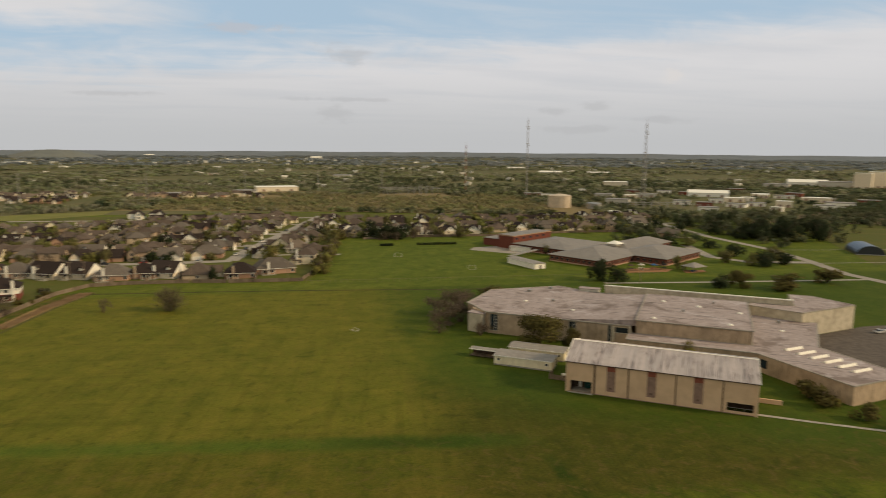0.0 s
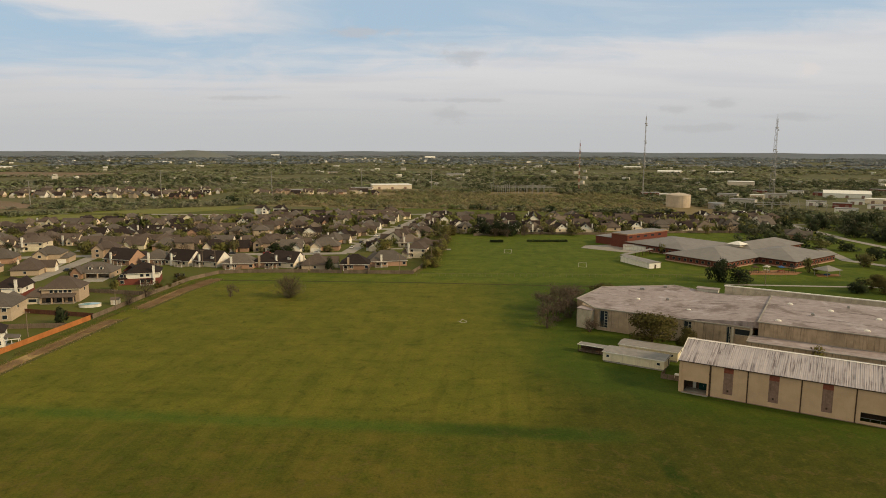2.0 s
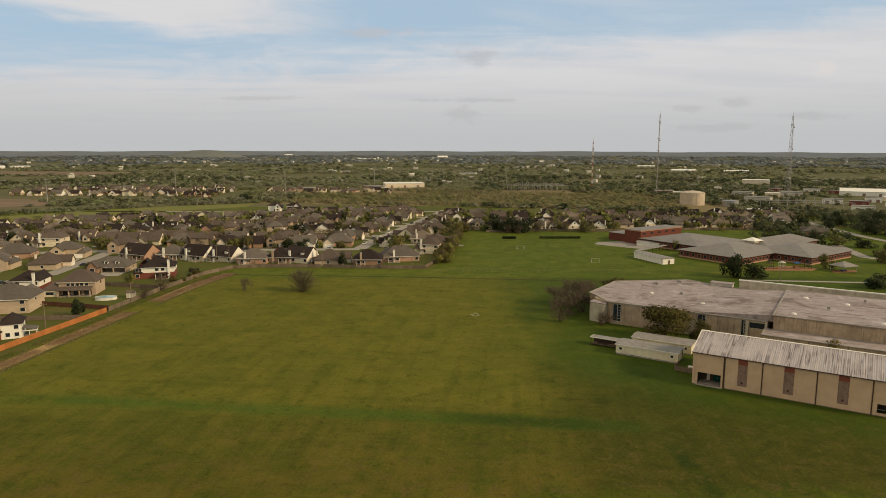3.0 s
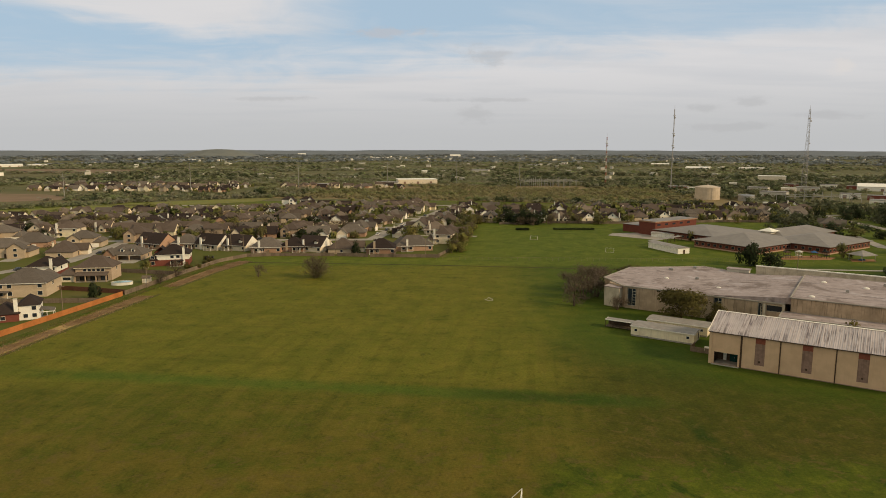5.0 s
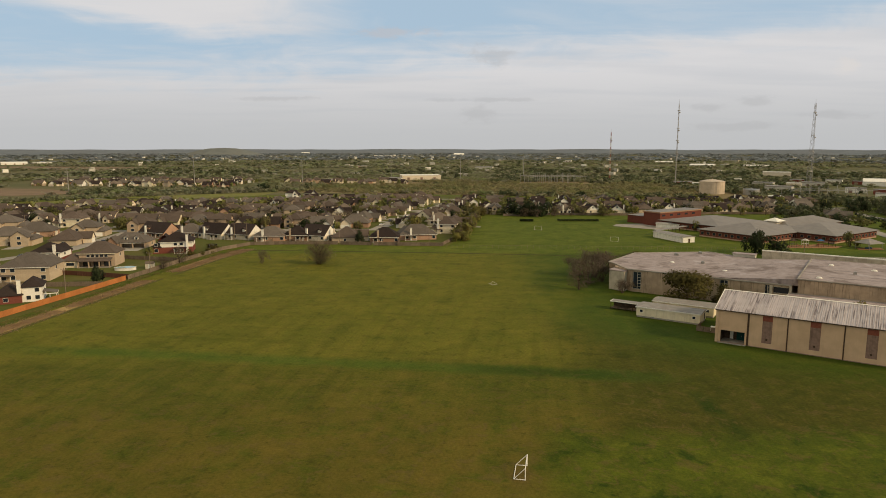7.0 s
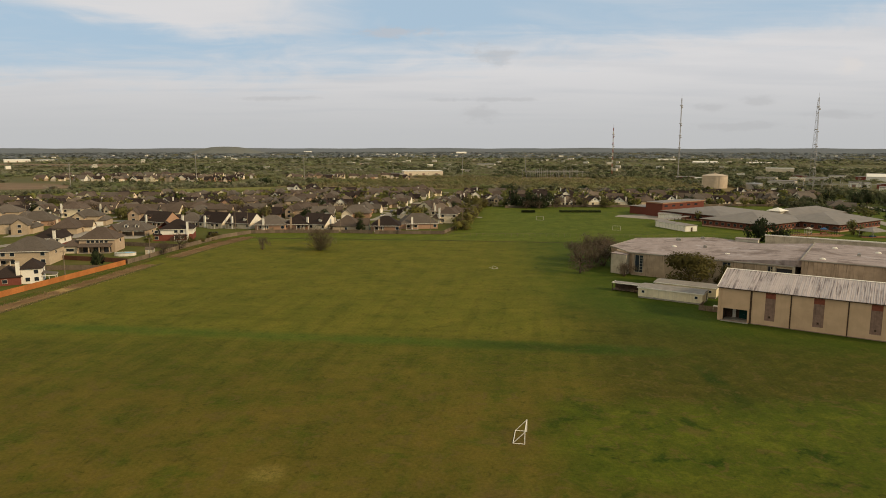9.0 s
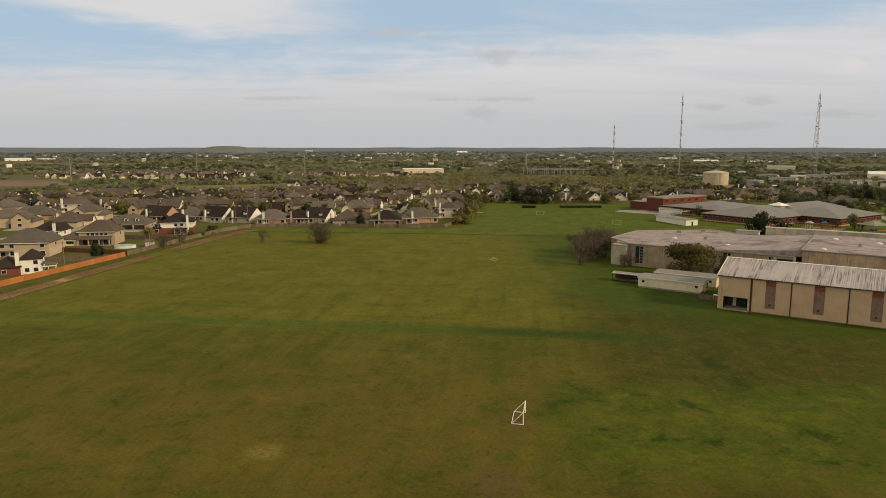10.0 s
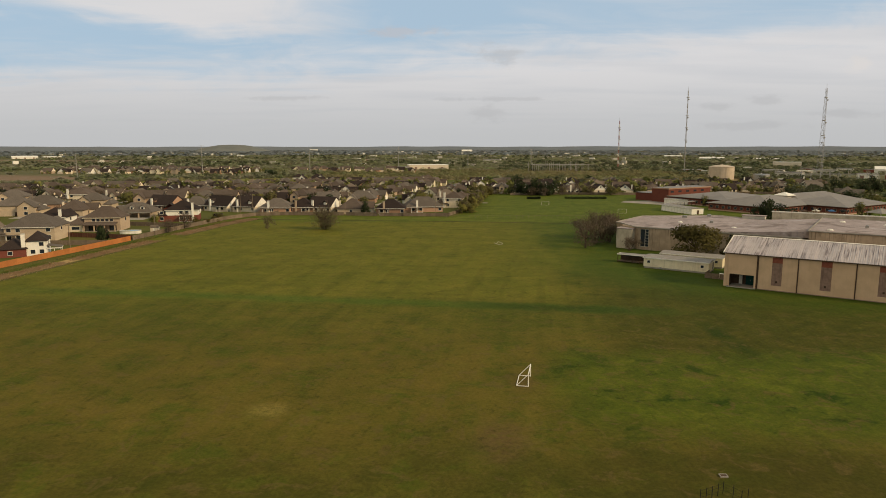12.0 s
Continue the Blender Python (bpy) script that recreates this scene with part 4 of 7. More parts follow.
# ---- tan hall with the ribbed metal roof ----
def roof_metal():
    m, g, out = material("rust streaked white metal roof")
    at = g.stretch(g.add("ShaderNodeNewGeometry").outputs["Position"], 1.0, 1.0, 1.0, -TURN)
    col = g.mix(g.noise(at, 0.6, 6.0), (0.54, 0.455, 0.375), (0.43, 0.355, 0.29))
    info = g.add("ShaderNodeObjectInfo").outputs["Random"]
    col = g.mix(1.0, col, g.mix(info, (0.86, 0.86, 0.86), (1.08, 1.06, 1.04)), "MULTIPLY")
    cluster = g.span(g.noise(g.stretch(at, 0.16, 0.1, 0.0), 1.0, 3.0), 0.38, 0.6)
    runs = g.span(g.noise(g.stretch(at, 2.6, 0.09, 0.0), 1.0, 6.0, 0.6), 0.47, 0.6)
    col = g.mix(g.math("MULTIPLY", g.math("MULTIPLY", runs, cluster), 0.92), col, (0.1, 0.068, 0.05))
    runs = g.span(g.noise(g.stretch(at, 5.5, 0.14, 0.0), 1.0, 5.0, 0.6), 0.5, 0.66)
    col = g.mix(g.math("MULTIPLY", runs, 0.35), col, (0.22, 0.17, 0.13))
    g.link(col, out.inputs["Base Color"])
    out.inputs["Roughness"].default_value, out.inputs["Metallic"].default_value = 0.6, 0.0
    return m


M["barn_roof"] = roof_metal()


def barn():
    b = thing("gym_hall", *FRAME, TURN, "long tan hall with a rust-streaked ribbed metal roof", "building")
    L, D, eave, ridge = 48.3, 22.6, 8.7, 11.7
    # front wall, bay by bay
    part("wall_panel", Shape().box(0, 1.1, 0, 0.35, 0, eave).box(1.1, 7.6, 0, 0.35, 3.3, eave).box(6.9, 7.6, 0, 0.35, 0, 3.3), "barn_wall", b)
    for u0, u1, c in ((7.6, 16.6, 12.0), (16.6, 28.7, 22.6), (28.7, 40.2, 34.3)):
        part("wall_panel", Shape().box(u0 + 0.03, c - 1.15, 0, 0.35, 0, eave).box(c + 1.15, u1 - 0.03, 0, 0.35, 0, eave)
             .box(c - 1.15, c + 1.15, 0, 0.35, 0, 1.3).box(c - 1.15, c + 1.15, 0, 0.35, 8.35, eave), "barn_wall", b)
        w = part("window_strip", Shape().box(c - 1.15, c + 1.15, 0.12, 0.3, 1.3, 7.0), "shutter", b, "boarded brown window strip")
        part("top_panel", Shape().box(c - 1.2, c + 1.2, 0.04, 0.3, 7.0, 8.35), "rust_red", w, "rust red panel")
        part("vent", Shape().box(c - 0.25, c + 0.2, 0.08, 0.14, 2.0, 2.5), "brown", w)
    part("wall_panel", Shape().box(40.2, 41.3, 0, 0.35, 0, eave).box(41.3, 47.6, 0, 0.35, 2.9, eave).box(41.3, 47.6, 0, 0.35, 0, 0.7).box(47.6, L, 0, 0.35, 0, eave), "barn_wall", b)
    for u, w in ((7.6, 0.45), (16.6, 0.26), (28.7, 0.26), (40.2, 0.26)):
        part("downpipe", Shape().box(u - w / 2, u + w / 2, -0.14, 0.02, 0.1, eave - 0.1), "brown", b, "dark brown downpipe")
    # porches behind the two openings, dark brown inside to stand for their shade
    part("porch", Shape().box(1.1, 6.9, 4.4, 4.6, 0, 3.4).box(0.9, 1.1, 0.35, 4.6, 0, 3.4).box(6.9, 7.1, 0.35, 4.6, 0, 3.4).box(0.9, 7.1, 0.3, 4.6, 3.3, 3.5), "brown", b)
    part("porch_floor", Shape().box(0.6, 7.3, -0.8, 4.6, 0, 0.14), "concrete", b)
    d = part("door", Shape().box(4.4, 6.7, 3.9, 4.1, 0.14, 2.6), "teal", b, "dark teal doors")
    part("handle", Shape().box(5.5, 5.6, 3.85, 3.9, 1.1, 1.4), "steel", d)
    part("door", Shape().box(2.7, 3.5, 4.3, 4.4, 0.14, 2.3), "white", b, "white door")
    part("porch", Shape().box(41.3, 47.6, 4.4, 4.6, 0, 3.0).box(41.1, 41.3, 0.35, 4.6, 0, 3.0).box(47.6, 47.8, 0.35, 4.6, 0, 3.0).box(41.1, 47.8, 0.3, 4.6, 2.9, 3.1), "brown", b)
    part("door", Shape().box(42.4, 44.6, 4.2, 4.38, 0.1, 2.5), "brown", b, "dark brown doors")
    part("rail", Shape().box(41.3, 47.6, 0.5, 0.6, 1.4, 1.5).box(43.3, 43.4, 0.5, 0.6, 0.7, 1.5).box(45.4, 45.5, 0.5, 0.6, 0.7, 1.5), "steel", b)
    # plinth, ends and back
    part("plinth", Shape().box(-0.05, L + 0.05, -0.06, 0.4, 0, 0.16), "shutter", b)
    for u in (0.0, L - 0.35):
        part("end_wall", Shape().box(u, u + 0.35, 0.35, D, 0, eave).wedge(u, u + 0.35, 0.0, D, eave, ridge - 0.15), "barn_wall", b)
    part("back_wall", Shape().box(0.35, L - 0.35, D - 0.35, D, 0, eave), "barn_wall", b)
    part("corner_pier", Shape().box(L - 0.5, L + 0.25, -0.25, 0.5, 0, eave), "barn_wall", b)
    part("corner_pier", Shape().box(-0.2, 0.5, -0.2, 0.5, 0, eave), "barn_wall", b)
    part("eave_board", Shape().box(-0.4, L + 0.5, -0.5, -0.38, eave - 0.22, eave + 0.02), "brown", b)
    part("soffit", Shape().box(-0.3, L + 0.4, -0.4, 0.3, eave - 0.08, eave - 0.02), "brown", b)
    # roof sheets: one ribbed sheet, laid side by side
    mid, n = D / 2, 54
    w = (L + 1.0) / n
    rib = [(0, 0.0), (0.1, 0.0), (0.14, 0.09), (0.22, 0.09), (0.26, 0.0), (0.55, 0.0), (0.58, 0.05), (0.62, 0.05), (0.65, 0.0), (1.0, 0.0)]
    for side in (0, 1):
        y0, y1 = (-0.55, mid) if side == 0 else (D + 0.55, mid)
        long = math.hypot(mid + 0.55, ridge - eave)
        tilt = math.degrees(math.atan2(ridge - eave, mid + 0.55))
        s = Shape()
        for y in (0.0, long):
            s.v += [(x * w, y, h) for x, h in rib]
        k = len(rib)
        s.f += [(i, i + 1, k + i + 1, k + i) for i in range(k - 1)]
        s.box(0, w, 0, long, -0.06, -0.03)
        sheet_mesh = s.mesh("roof_sheet", "barn_roof")
        for j in range(n):
            if side == 0:
                m = pose(-0.5 + j * w, y0, eave + 0.04, tilt)
            else:
                m = pose(-0.5 + (j + 1) * w, y0, eave + 0.04, 0, 0, 180) @ pose(0, 0, 0, tilt)
            part("roof_sheet", sheet_mesh, None, b, at=m)
    part("ridge_cap", Shape().add([(-0.5, mid - 0.35, ridge + 0.06), (L + 0.5, mid - 0.35, ridge + 0.06), (L + 0.5, mid, ridge + 0.2), (-0.5, mid, ridge + 0.2), (L + 0.5, mid + 0.35, ridge + 0.06), (-0.5, mid + 0.35, ridge + 0.06)],
                                [(0, 1, 2, 3), (3, 2, 4, 5), (0, 5, 4, 1)]), "white", b, "pale ridge cap")
    for u in (-0.52, L + 0.5):
        part("rake_trim", Shape().beam((u, -0.55, eave + 0.05), (u, mid, ridge + 0.1), 0.14, 0.28).beam((u, mid, ridge + 0.1), (u, D + 0.55, eave + 0.05), 0.14, 0.28), "white", b, "white rake board")
    return b


barn()
sheet("pavement_walk", [uv(48.5, 0.9), uv(62, 1.2), uv(84, 2.2), uv(84, 3.4), uv(62, 2.4), uv(48.5, 2.2)], 0.08, "concrete", "narrow pale concrete walk beside the hall", "path")
sheet("pavement_parking", [uv(70, 54.5), uv(89, 34), uv(150, 60), uv(150, 150), uv(92, 112), uv(69, 86.4), uv(73, 88)], 0.09, "asphalt", "brown-grey worn asphalt yard", "parking lot")
solid("low_wall", Shape().box(49.6, 55.2, 11.0, 11.5, 0, 1.2), "barn_wall", "low tan wall beside the hall", "wall", at=pose(*FRAME, 0, 0, TURN))


# ---- trailers ----
def trailer(u, v, long, wide, label, door_side):
    x, y = uv(u, v)
    t = thing("trailer_classroom", x, y, 0, TURN, label, "trailer", "portable classrooms")
    part("body", Shape().box(0, long, 0, wide, 0.45, 3.0), "cream", t)
    for k in range(int(long / 1.22)):
        part("batten", Shape().box(k * 1.22 + 0.5, k * 1.22 + 0.55, -0.02, 0.0, 0.5, 2.95), "cream", t)
    part("skirt", Shape().box(0.1, long - 0.1, 0.1, wide - 0.1, 0, 0.45), "concrete", t, "grey skirt")
    part("roof", Shape().hip(0, long, 0, wide, 3.0, 3.55, 0.25, 0.0), "trailer_roof", t, "low grey roof")
    part("fascia", Shape().box(-0.27, long + 0.27, -0.3, -0.25, 2.92, 3.2).box(-0.3, -0.25, -0.25, wide + 0.25, 2.95, 3.12).box(long + 0.25, long + 0.3, -0.25, wide + 0.25, 2.95, 3.12), "white", t, "white fascia")
    for c in (1.0, long - 2.2):
        w = part("window", Shape().box(c, c + 1.0, -0.06, 0.02, 1.5, 2.4), "white", t)
        part("pane", Shape().box(c + 0.1, c + 0.9, -0.08, -0.05, 1.6, 2.3), "pane", w)
    part("vent", Shape().box(4.6, 5.3, -0.25, 0.02, 0.1, 0.6), "steel", t)
    part("door", Shape().box(long, long + 0.06, wide - 2.2, wide - 1.1, 0.6, 2.6) if door_side else Shape().box(-0.06, 0, 1, 2, 0.6, 2.6), "brown", t)
    return t


trailer(-25.4, 14.0, 18.3, 7.1, "cream portable classroom with a low grey roof", True)
trailer(-23.6, 24.4, 18.0, 6.6, "second cream portable classroom behind the first", True)
x, y = uv(-35.3, 19.0)
c = thing("walkway_canopy", x, y, 0, TURN, "flat white canopy roof on posts beside the trailers", "canopy")
part("roof", Shape().box(0.1, 9.5, 0.1, 3.3, 2.47, 2.6), "trailer_roof", c)
part("roof_edge", Shape().box(0, 9.6, 0, 0.1, 2.42, 2.63).box(0, 0.1, 0.1, 3.4, 2.42, 2.63), "white", c, "white roof edge")
part("deck", Shape().box(0.2, 9.4, 0.3, 3.2, 0.3, 0.5), "fence_old", c, "weathered deck")
for k in range(5):
    part("post", Shape().box(0.15 + k * 2.3, 0.3 + k * 2.3, 0.1, 0.25, 0, 2.45), "brown", c)
# dark sheet added for the shade below the roof
part("lattice", Shape().box(0.2, 9.4, 2.9, 3.0, 0.3, 2.3), "brown", c, "dark sheet for the shade under the canopy")
x, y = uv(-6.6, 7.6)
c = thing("plank_pen", x, y, 0, TURN, "low weathered plank pen beside the hall", "pen")
for k in range(3):
    part("panel", Shape().box(k * 1.9, k * 1.9 + 1.82, 0, 0.08, 0.05, 1.5), "fence_old", c)
part("panel", Shape().box(0, 0.08, 0.1, 5.5, 0.05, 1.5), "fence_old", c)
solid("bin", Shape().box(-0.7, 0.7, -0.5, 0.5, 0, 1.1).box(-0.75, 0.75, -0.55, 0.55, 1.1, 1.2), "white", "white lidded bin inside the plank pen", "bin", at=pose(*uv(-2.6, 10.2), 0, 0, 0, TURN))

for args in (("olive", *uv(-16.8, 39.0), 11.0, 14.5), ("olive", *uv(-4.5, 36.5), 8.0, 8.0), ("thicket", *uv(-39.5, 43.5), 4.6, 7.0),
             ("bare", 48.5, 232.0, 9.5, 10.5), ("thicket", 54.0, 243.0, 10.0, 13.0), ("thicket", 59.0, 254.0, 11.0, 14.0), ("thicket", 65.0, 266.0, 8.0, 14.0), ("thicket", 53.0, 258.0, 8.0, 12.0), ("thicket", 60.0, 246.0, 7.0, 9.0),
             ("bush", 84.0, 284.0, 5.5, 14.0), ("bush", 96.0, 279.0, 5.0, 11.0),
             ("oldtree", -53.7, 283.0, 10.0, 12.0), ("bare", -79.0, 284.0, 6.0, 6.0)):
    tree(*args, name="bush" if args[0] == "bush" else "tree")
for u, v, h, w in ((66, 15, 5.0, 7.5), (62.5, 20, 4.6, 7.0), (74, 8, 4.5, 6.0), (84, 6, 5.0, 7.5), (92, 10, 5.5, 8.0)):
    tree("bush", *uv(u, v), h, w, "bush")
tree("spring", *uv(31, 40.5), 6.6, 5.5, "bush")


# ---- goal frames ----
def goal(x, y, turn, wide, high, deep, label):
    """A free-standing goal: posts and bar in front, slanting stays and a ground frame behind."""
    t = thing("soccer_goal", x, y, 0, turn, label, "goal", "soccer goals")
    r = 0.06 if y > 200 else 0.075
    for s in (-wide / 2, wide / 2):
        part("post", Shape().tube((s, 0, 0), (s, 0, high), r, r), "goal_paint" if y > 200 else "white", t)
        part("stay", Shape().tube((s, deep, 0.06), (s, 0, high), r * 0.8, r * 0.8), "goal_paint" if y > 200 else "white", t)
        part("ground_bar", Shape().tube((s, 0, 0.06), (s, deep, 0.06), r * 0.8, r * 0.8), "goal_paint" if y > 200 else "white", t)
    part("crossbar", Shape().tube((-wide / 2, 0, high), (wide / 2, 0, high), r, r), "goal_paint" if y > 200 else "white", t)
    part("back_bar", Shape().tube((-wide / 2, deep, 0.06), (wide / 2, deep, 0.06), r * 0.8, r * 0.8), "goal_paint" if y > 200 else "white", t)
    return t


goal(14.2, 95.9, 80, 4.7, 1.95, 1.75, "white metal soccer goal standing on worn grass")
goal(57.0, 405.0, 160, 4.4, 2.1, 1.8, "white soccer goal on the far school field")
goal(91.5, 356.0, 165, 4.3, 2.1, 1.8, "white soccer goal on the far school field")
g0 = thing("fallen_goal", 18.2, 239.0, 0, 25, "white goal frame lying flat in the grass", "goal", "soccer goals")
for a, bb in (((0, 0, 0.1), (2.1, 0.3, 0.1)), ((0.2, 1.6, 0.1), (1.3, 2.4, 0.8)), ((0, 0, 0.1), (-0.9, 1.5, 0.6)), ((2.1, 0.3, 0.1), (2.7, 1.6, 0.1)), ((1.3, 2.4, 0.8), (2.7, 1.6, 0.1)), ((-0.9, 1.5, 0.6), (0.2, 1.6, 0.1))):
    part("bar", Shape().tube(a, bb, 0.06, 0.06, 6), "goal_paint", g0)
solid("drain_cover", Shape().box(-0.75, 0.75, -0.6, 0.6, 0, 0.06).box(-0.75, -0.6, -0.6, 0.6, 0.06, 0.3).box(0.6, 0.75, -0.6, 0.6, 0.06, 0.3).box(-0.6, 0.6, -0.6, -0.45, 0.06, 0.3).box(-0.6, 0.6, 0.45, 0.6, 0.06, 0.3),
      "road", "square concrete drain box with a rusty grate", "drain", at=pose(32.2, 66.5, 0) @ Matrix.Diagonal((0.56, 0.56, 0.5, 1)))
solid("drain_grate", Shape().box(-0.6, 0.6, -0.45, 0.45, 0.06, 0.22), "brown", "rusty grate set in the drain box", "grate", at=pose(32.2, 66.5, 0.0) @ Matrix.Diagonal((0.56, 0.56, 0.5, 1)))
fence_rng = random.Random(5)
f = thing("wire_fence", 30.5, 62.5, 0, 0, "short dark wire fence with thin posts in the grass", "fence")
f.scale = (0.65, 0.8, 0.8)
for k in range(8):
    x = (-4.2, -3.1, -2.0, -0.8, 0.3, 1.4, 2.2, 3.4)[k]
    yy = (-1.6, -1.2, -0.8, -0.2, 0.4, -0.6, -1.6, -1.2)[k]
    part("post", Shape().tube((x, yy, 0), (x + 0.05, yy, 1.5 + 0.2 * fence_rng.random()), 0.05, 0.05, 6), "dark", f)
for h in (0.5, 1.0, 1.4):
    part("wire", Shape().tube((-4.2, -1.6, h), (0.3, 0.4, h), 0.015, 0.015, 4).tube((0.3, 0.4, h), (2.2, -1.6, h), 0.015, 0.015, 4), "dark", f)

# ---- red brick school ----
def school():
    s = thing("brick_school", 167.0, 346.5, 0, 34.0, "low red brick school with grey metal hip roofs", "school")
    # wings, in the school's own frame: x along the end walls, y away
    wings = ((-2.0, 45.0, 0.0, 37.0, 3.9, 8.6), (31.0, 76.0, -21.0, 14.0, 4.0, 8.3), (16.0, 64.0, 37.5, 79.0, 4.2, 7.6), (46.0, 104.0, 12.0, 35.0, 3.95, 7.8))
    for k, (x0, x1, y0, y1, z0, z1) in enumerate(wings):
        part("wall", Shape().box(x0, x1, y0, y1, 0, z0), "brick", s)
        part("band", Shape().box(x0 - 0.05, x1 + 0.05, y0 - 0.05, y1 + 0.05, 0.0, 0.7), "brick_light", s, "pale base band")
        part("eave", Shape().box(x0 - 1.15, x1 + 1.15, y0 - 1.15, y1 + 1.15, z0 - 0.12, z0), "brown", s)
        part("roof", Shape().hip(x0, x1, y0, y1, z0, z1, 1.2), "school_roof", s, "grey metal hip roof")
        n = int((x1 - x0) / 3.4)
        for j in range(n):
            c = x0 + (x1 - x0) * (j + 0.5) / n
            w = part("window", Shape().box(c - 0.95, c + 0.95, y0 - 0.1, y0 + 0.02, 1.3, 2.9), "brick_light", s)
            part("pane", Shape().box(c - 0.85, c + 0.85, y0 - 0.12, y0 - 0.09, 1.4, 2.8), "pane", w)
        n = int((y1 - y0) / 3.6)
        for j in range(n):
            c = y0 + (y1 - y0) * (j + 0.5) / n
            w = part("window", Shape().box(x0 - 0.1, x0 + 0.02, c - 0.95, c + 0.95, 1.3, 2.9), "brick_light", s)
            part("pane", Shape().box(x0 - 0.12, x0 - 0.09, c - 0.85, c + 0.85, 1.4, 2.8), "pane", w)
    part("cupola", Shape().box(46, 52, 20, 26, 5.5, 6.9), "shed_wall", s)
    part("cupola_roof", Shape().hip(45.5, 52.5, 19.5, 26.5, 6.9, 8.9, 0.8, None), "white", s, "white pyramid skylight")
    return s


school()


def school_gym():
    s = thing("school_gym", 136.5, 422.4, 0, 34.0, "tall red brick gymnasium block with a flat roof", "gymnasium")
    part("wall", Shape().box(0, 42, 0, 13, 0, 8.8), "brick", s)
    part("roof", Shape().box(-0.3, 42.3, -0.3, 13.3, 8.8, 9.05), "school_roof", s)
    part("trim", Shape().box(-0.35, 42.35, -0.35, -0.3, 8.3, 9.0).box(-0.35, -0.3, -0.3, 13.3, 8.3, 9.0), "brown_brick", s)
    part("lower_wall", Shape().box(3, 22, 13.05, 29, 0, 4.9), "brick", s)
    part("lower_roof", Shape().box(2.7, 22.3, 13.32, 29.3, 4.9, 5.1), "school_roof", s)
    for k in range(4):
        part("door", Shape().box(3 + k * 8, 5 + k * 8, -0.08, 0.02, 0, 2.4), "dark", s)
    for k in range(5):
        part("window", Shape().box(2 + k * 7.5, 5 + k * 7.5, -0.06, 0.02, 6.2, 7.3), "pane", s)
    return s


school_gym()


def store_shed(x, y, turn, long, wide, high, name, label):
    t = thing(name, x, y, 0, turn, label, "shed", "sheds beside the school")
    part("body", Shape().box(0, long, 0, wide, 0, high), "white", t)
    part("roof", Shape().hip(0, long, 0, wide, high, high + 0.7, 0.3, 0.0), "trailer_roof", t)
    part("trim", Shape().box(-0.3, long + 0.3, -0.34, -0.3, high - 0.1, high + 0.14), "white", t)
    for k in range(int(long / 2.5)):
        part("rib", Shape().box(k * 2.5 + 1.2, k * 2.5 + 1.28, -0.04, 0, 0.1, high - 0.1), "shed_wall", t)
    d = part("door", Shape().box(long, long + 0.06, wide * 0.45, wide * 0.45 + 1.2, 0, 2.1), "brown", t)
    part("frame", Shape().box(long + 0.06, long + 0.1, wide * 0.45 - 0.1, wide * 0.45, 0, 2.2), "white", d)
    return t


store_shed(117.2, 372.0, -70.0, 25.0, 7.5, 3.0, "storage_shed", "long white metal storage shed on the grass")
store_shed(131.8, 415.0, -26.0, 17.0, 6.0, 2.8, "storage_shed", "white portable building beside the school")
c = thing("covered_walk", 121.0, 377.0, 0, 42, "flat covered walkway between the sheds and the school", "walkway")
part("roof", Shape().box(0, 34, 0, 3.0, 2.8, 3.0), "trailer_roof", c)
for k in range(9):
    part("post", Shape().box(0.3 + 4.1 * k, 0.45 + 4.1 * k, 0.2, 0.35, 0, 2.8), "brown", c)
    part("post", Shape().box(0.3 + 4.1 * k, 0.45 + 4.1 * k, 2.6, 2.75, 0, 2.8), "brown", c)

# playground and shelter
sheet("playground_bed", [(172, 331), (196, 330), (203, 337), (192, 343), (176, 340)], 0.1, "mulch", "orange-brown mulch bed of the playground", "playground")
sheet("shelter_bed", [(204, 325), (217, 326), (219, 332), (207, 332)], 0.1, "mulch", "orange-brown mulch bed under the shelter", "playground")
for k, (x, y, mat, lab) in enumerate(((177.0, 335.5, "brown", "wooden climbing frame with a slide"), (183.5, 336.5, "shed_wall", "pale climbing frame with a slide"), (190.5, 335.0, "rust_red", "dark red climbing frame with a slide"), (197, 336, "dark", "dark climbing frame with a slide"))):
    p = thing("climbing_frame", x, y, 0.1, 40 * k, lab, "play frame", "playground frames")
    for a, bb in ((-1.2, -1.2), (1.2, -1.2), (1.2, 1.2), (-1.2, 1.2)):
        part("post", Shape().tube((a, bb, 0), (a, bb, 3.0), 0.09, 0.09), mat, p)
    part("deck", Shape().box(-1.25, 1.25, -1.25, 1.25, 1.3, 1.42), mat, p)
    part("roof", Shape().hip(-1.2, 1.2, -1.2, 1.2, 3.0, 4.0, 0.3), "blue" if k == 2 else mat, p)
    part("slide", Shape().beam((1.2, 0, 1.4), (4.2, 0, 0.2), 0.7, 0.12), "rust_red", p)
p = thing("picnic_shelter", 211.0, 328.6, 0.0, 20, "open picnic shelter with a pale pyramid roof", "shelter")
part("roof", Shape().hip(-4.6, 4.6, -4.0, 4.0, 3.0, 5.2, 0.5), "trailer_roof", p)
for a in (-4.3, 4.3):
    for bb in (-3.7, 3.7):
        part("post", Shape().tube((a, bb, 0), (a, bb, 3.0), 0.13, 0.13), "steel", p)
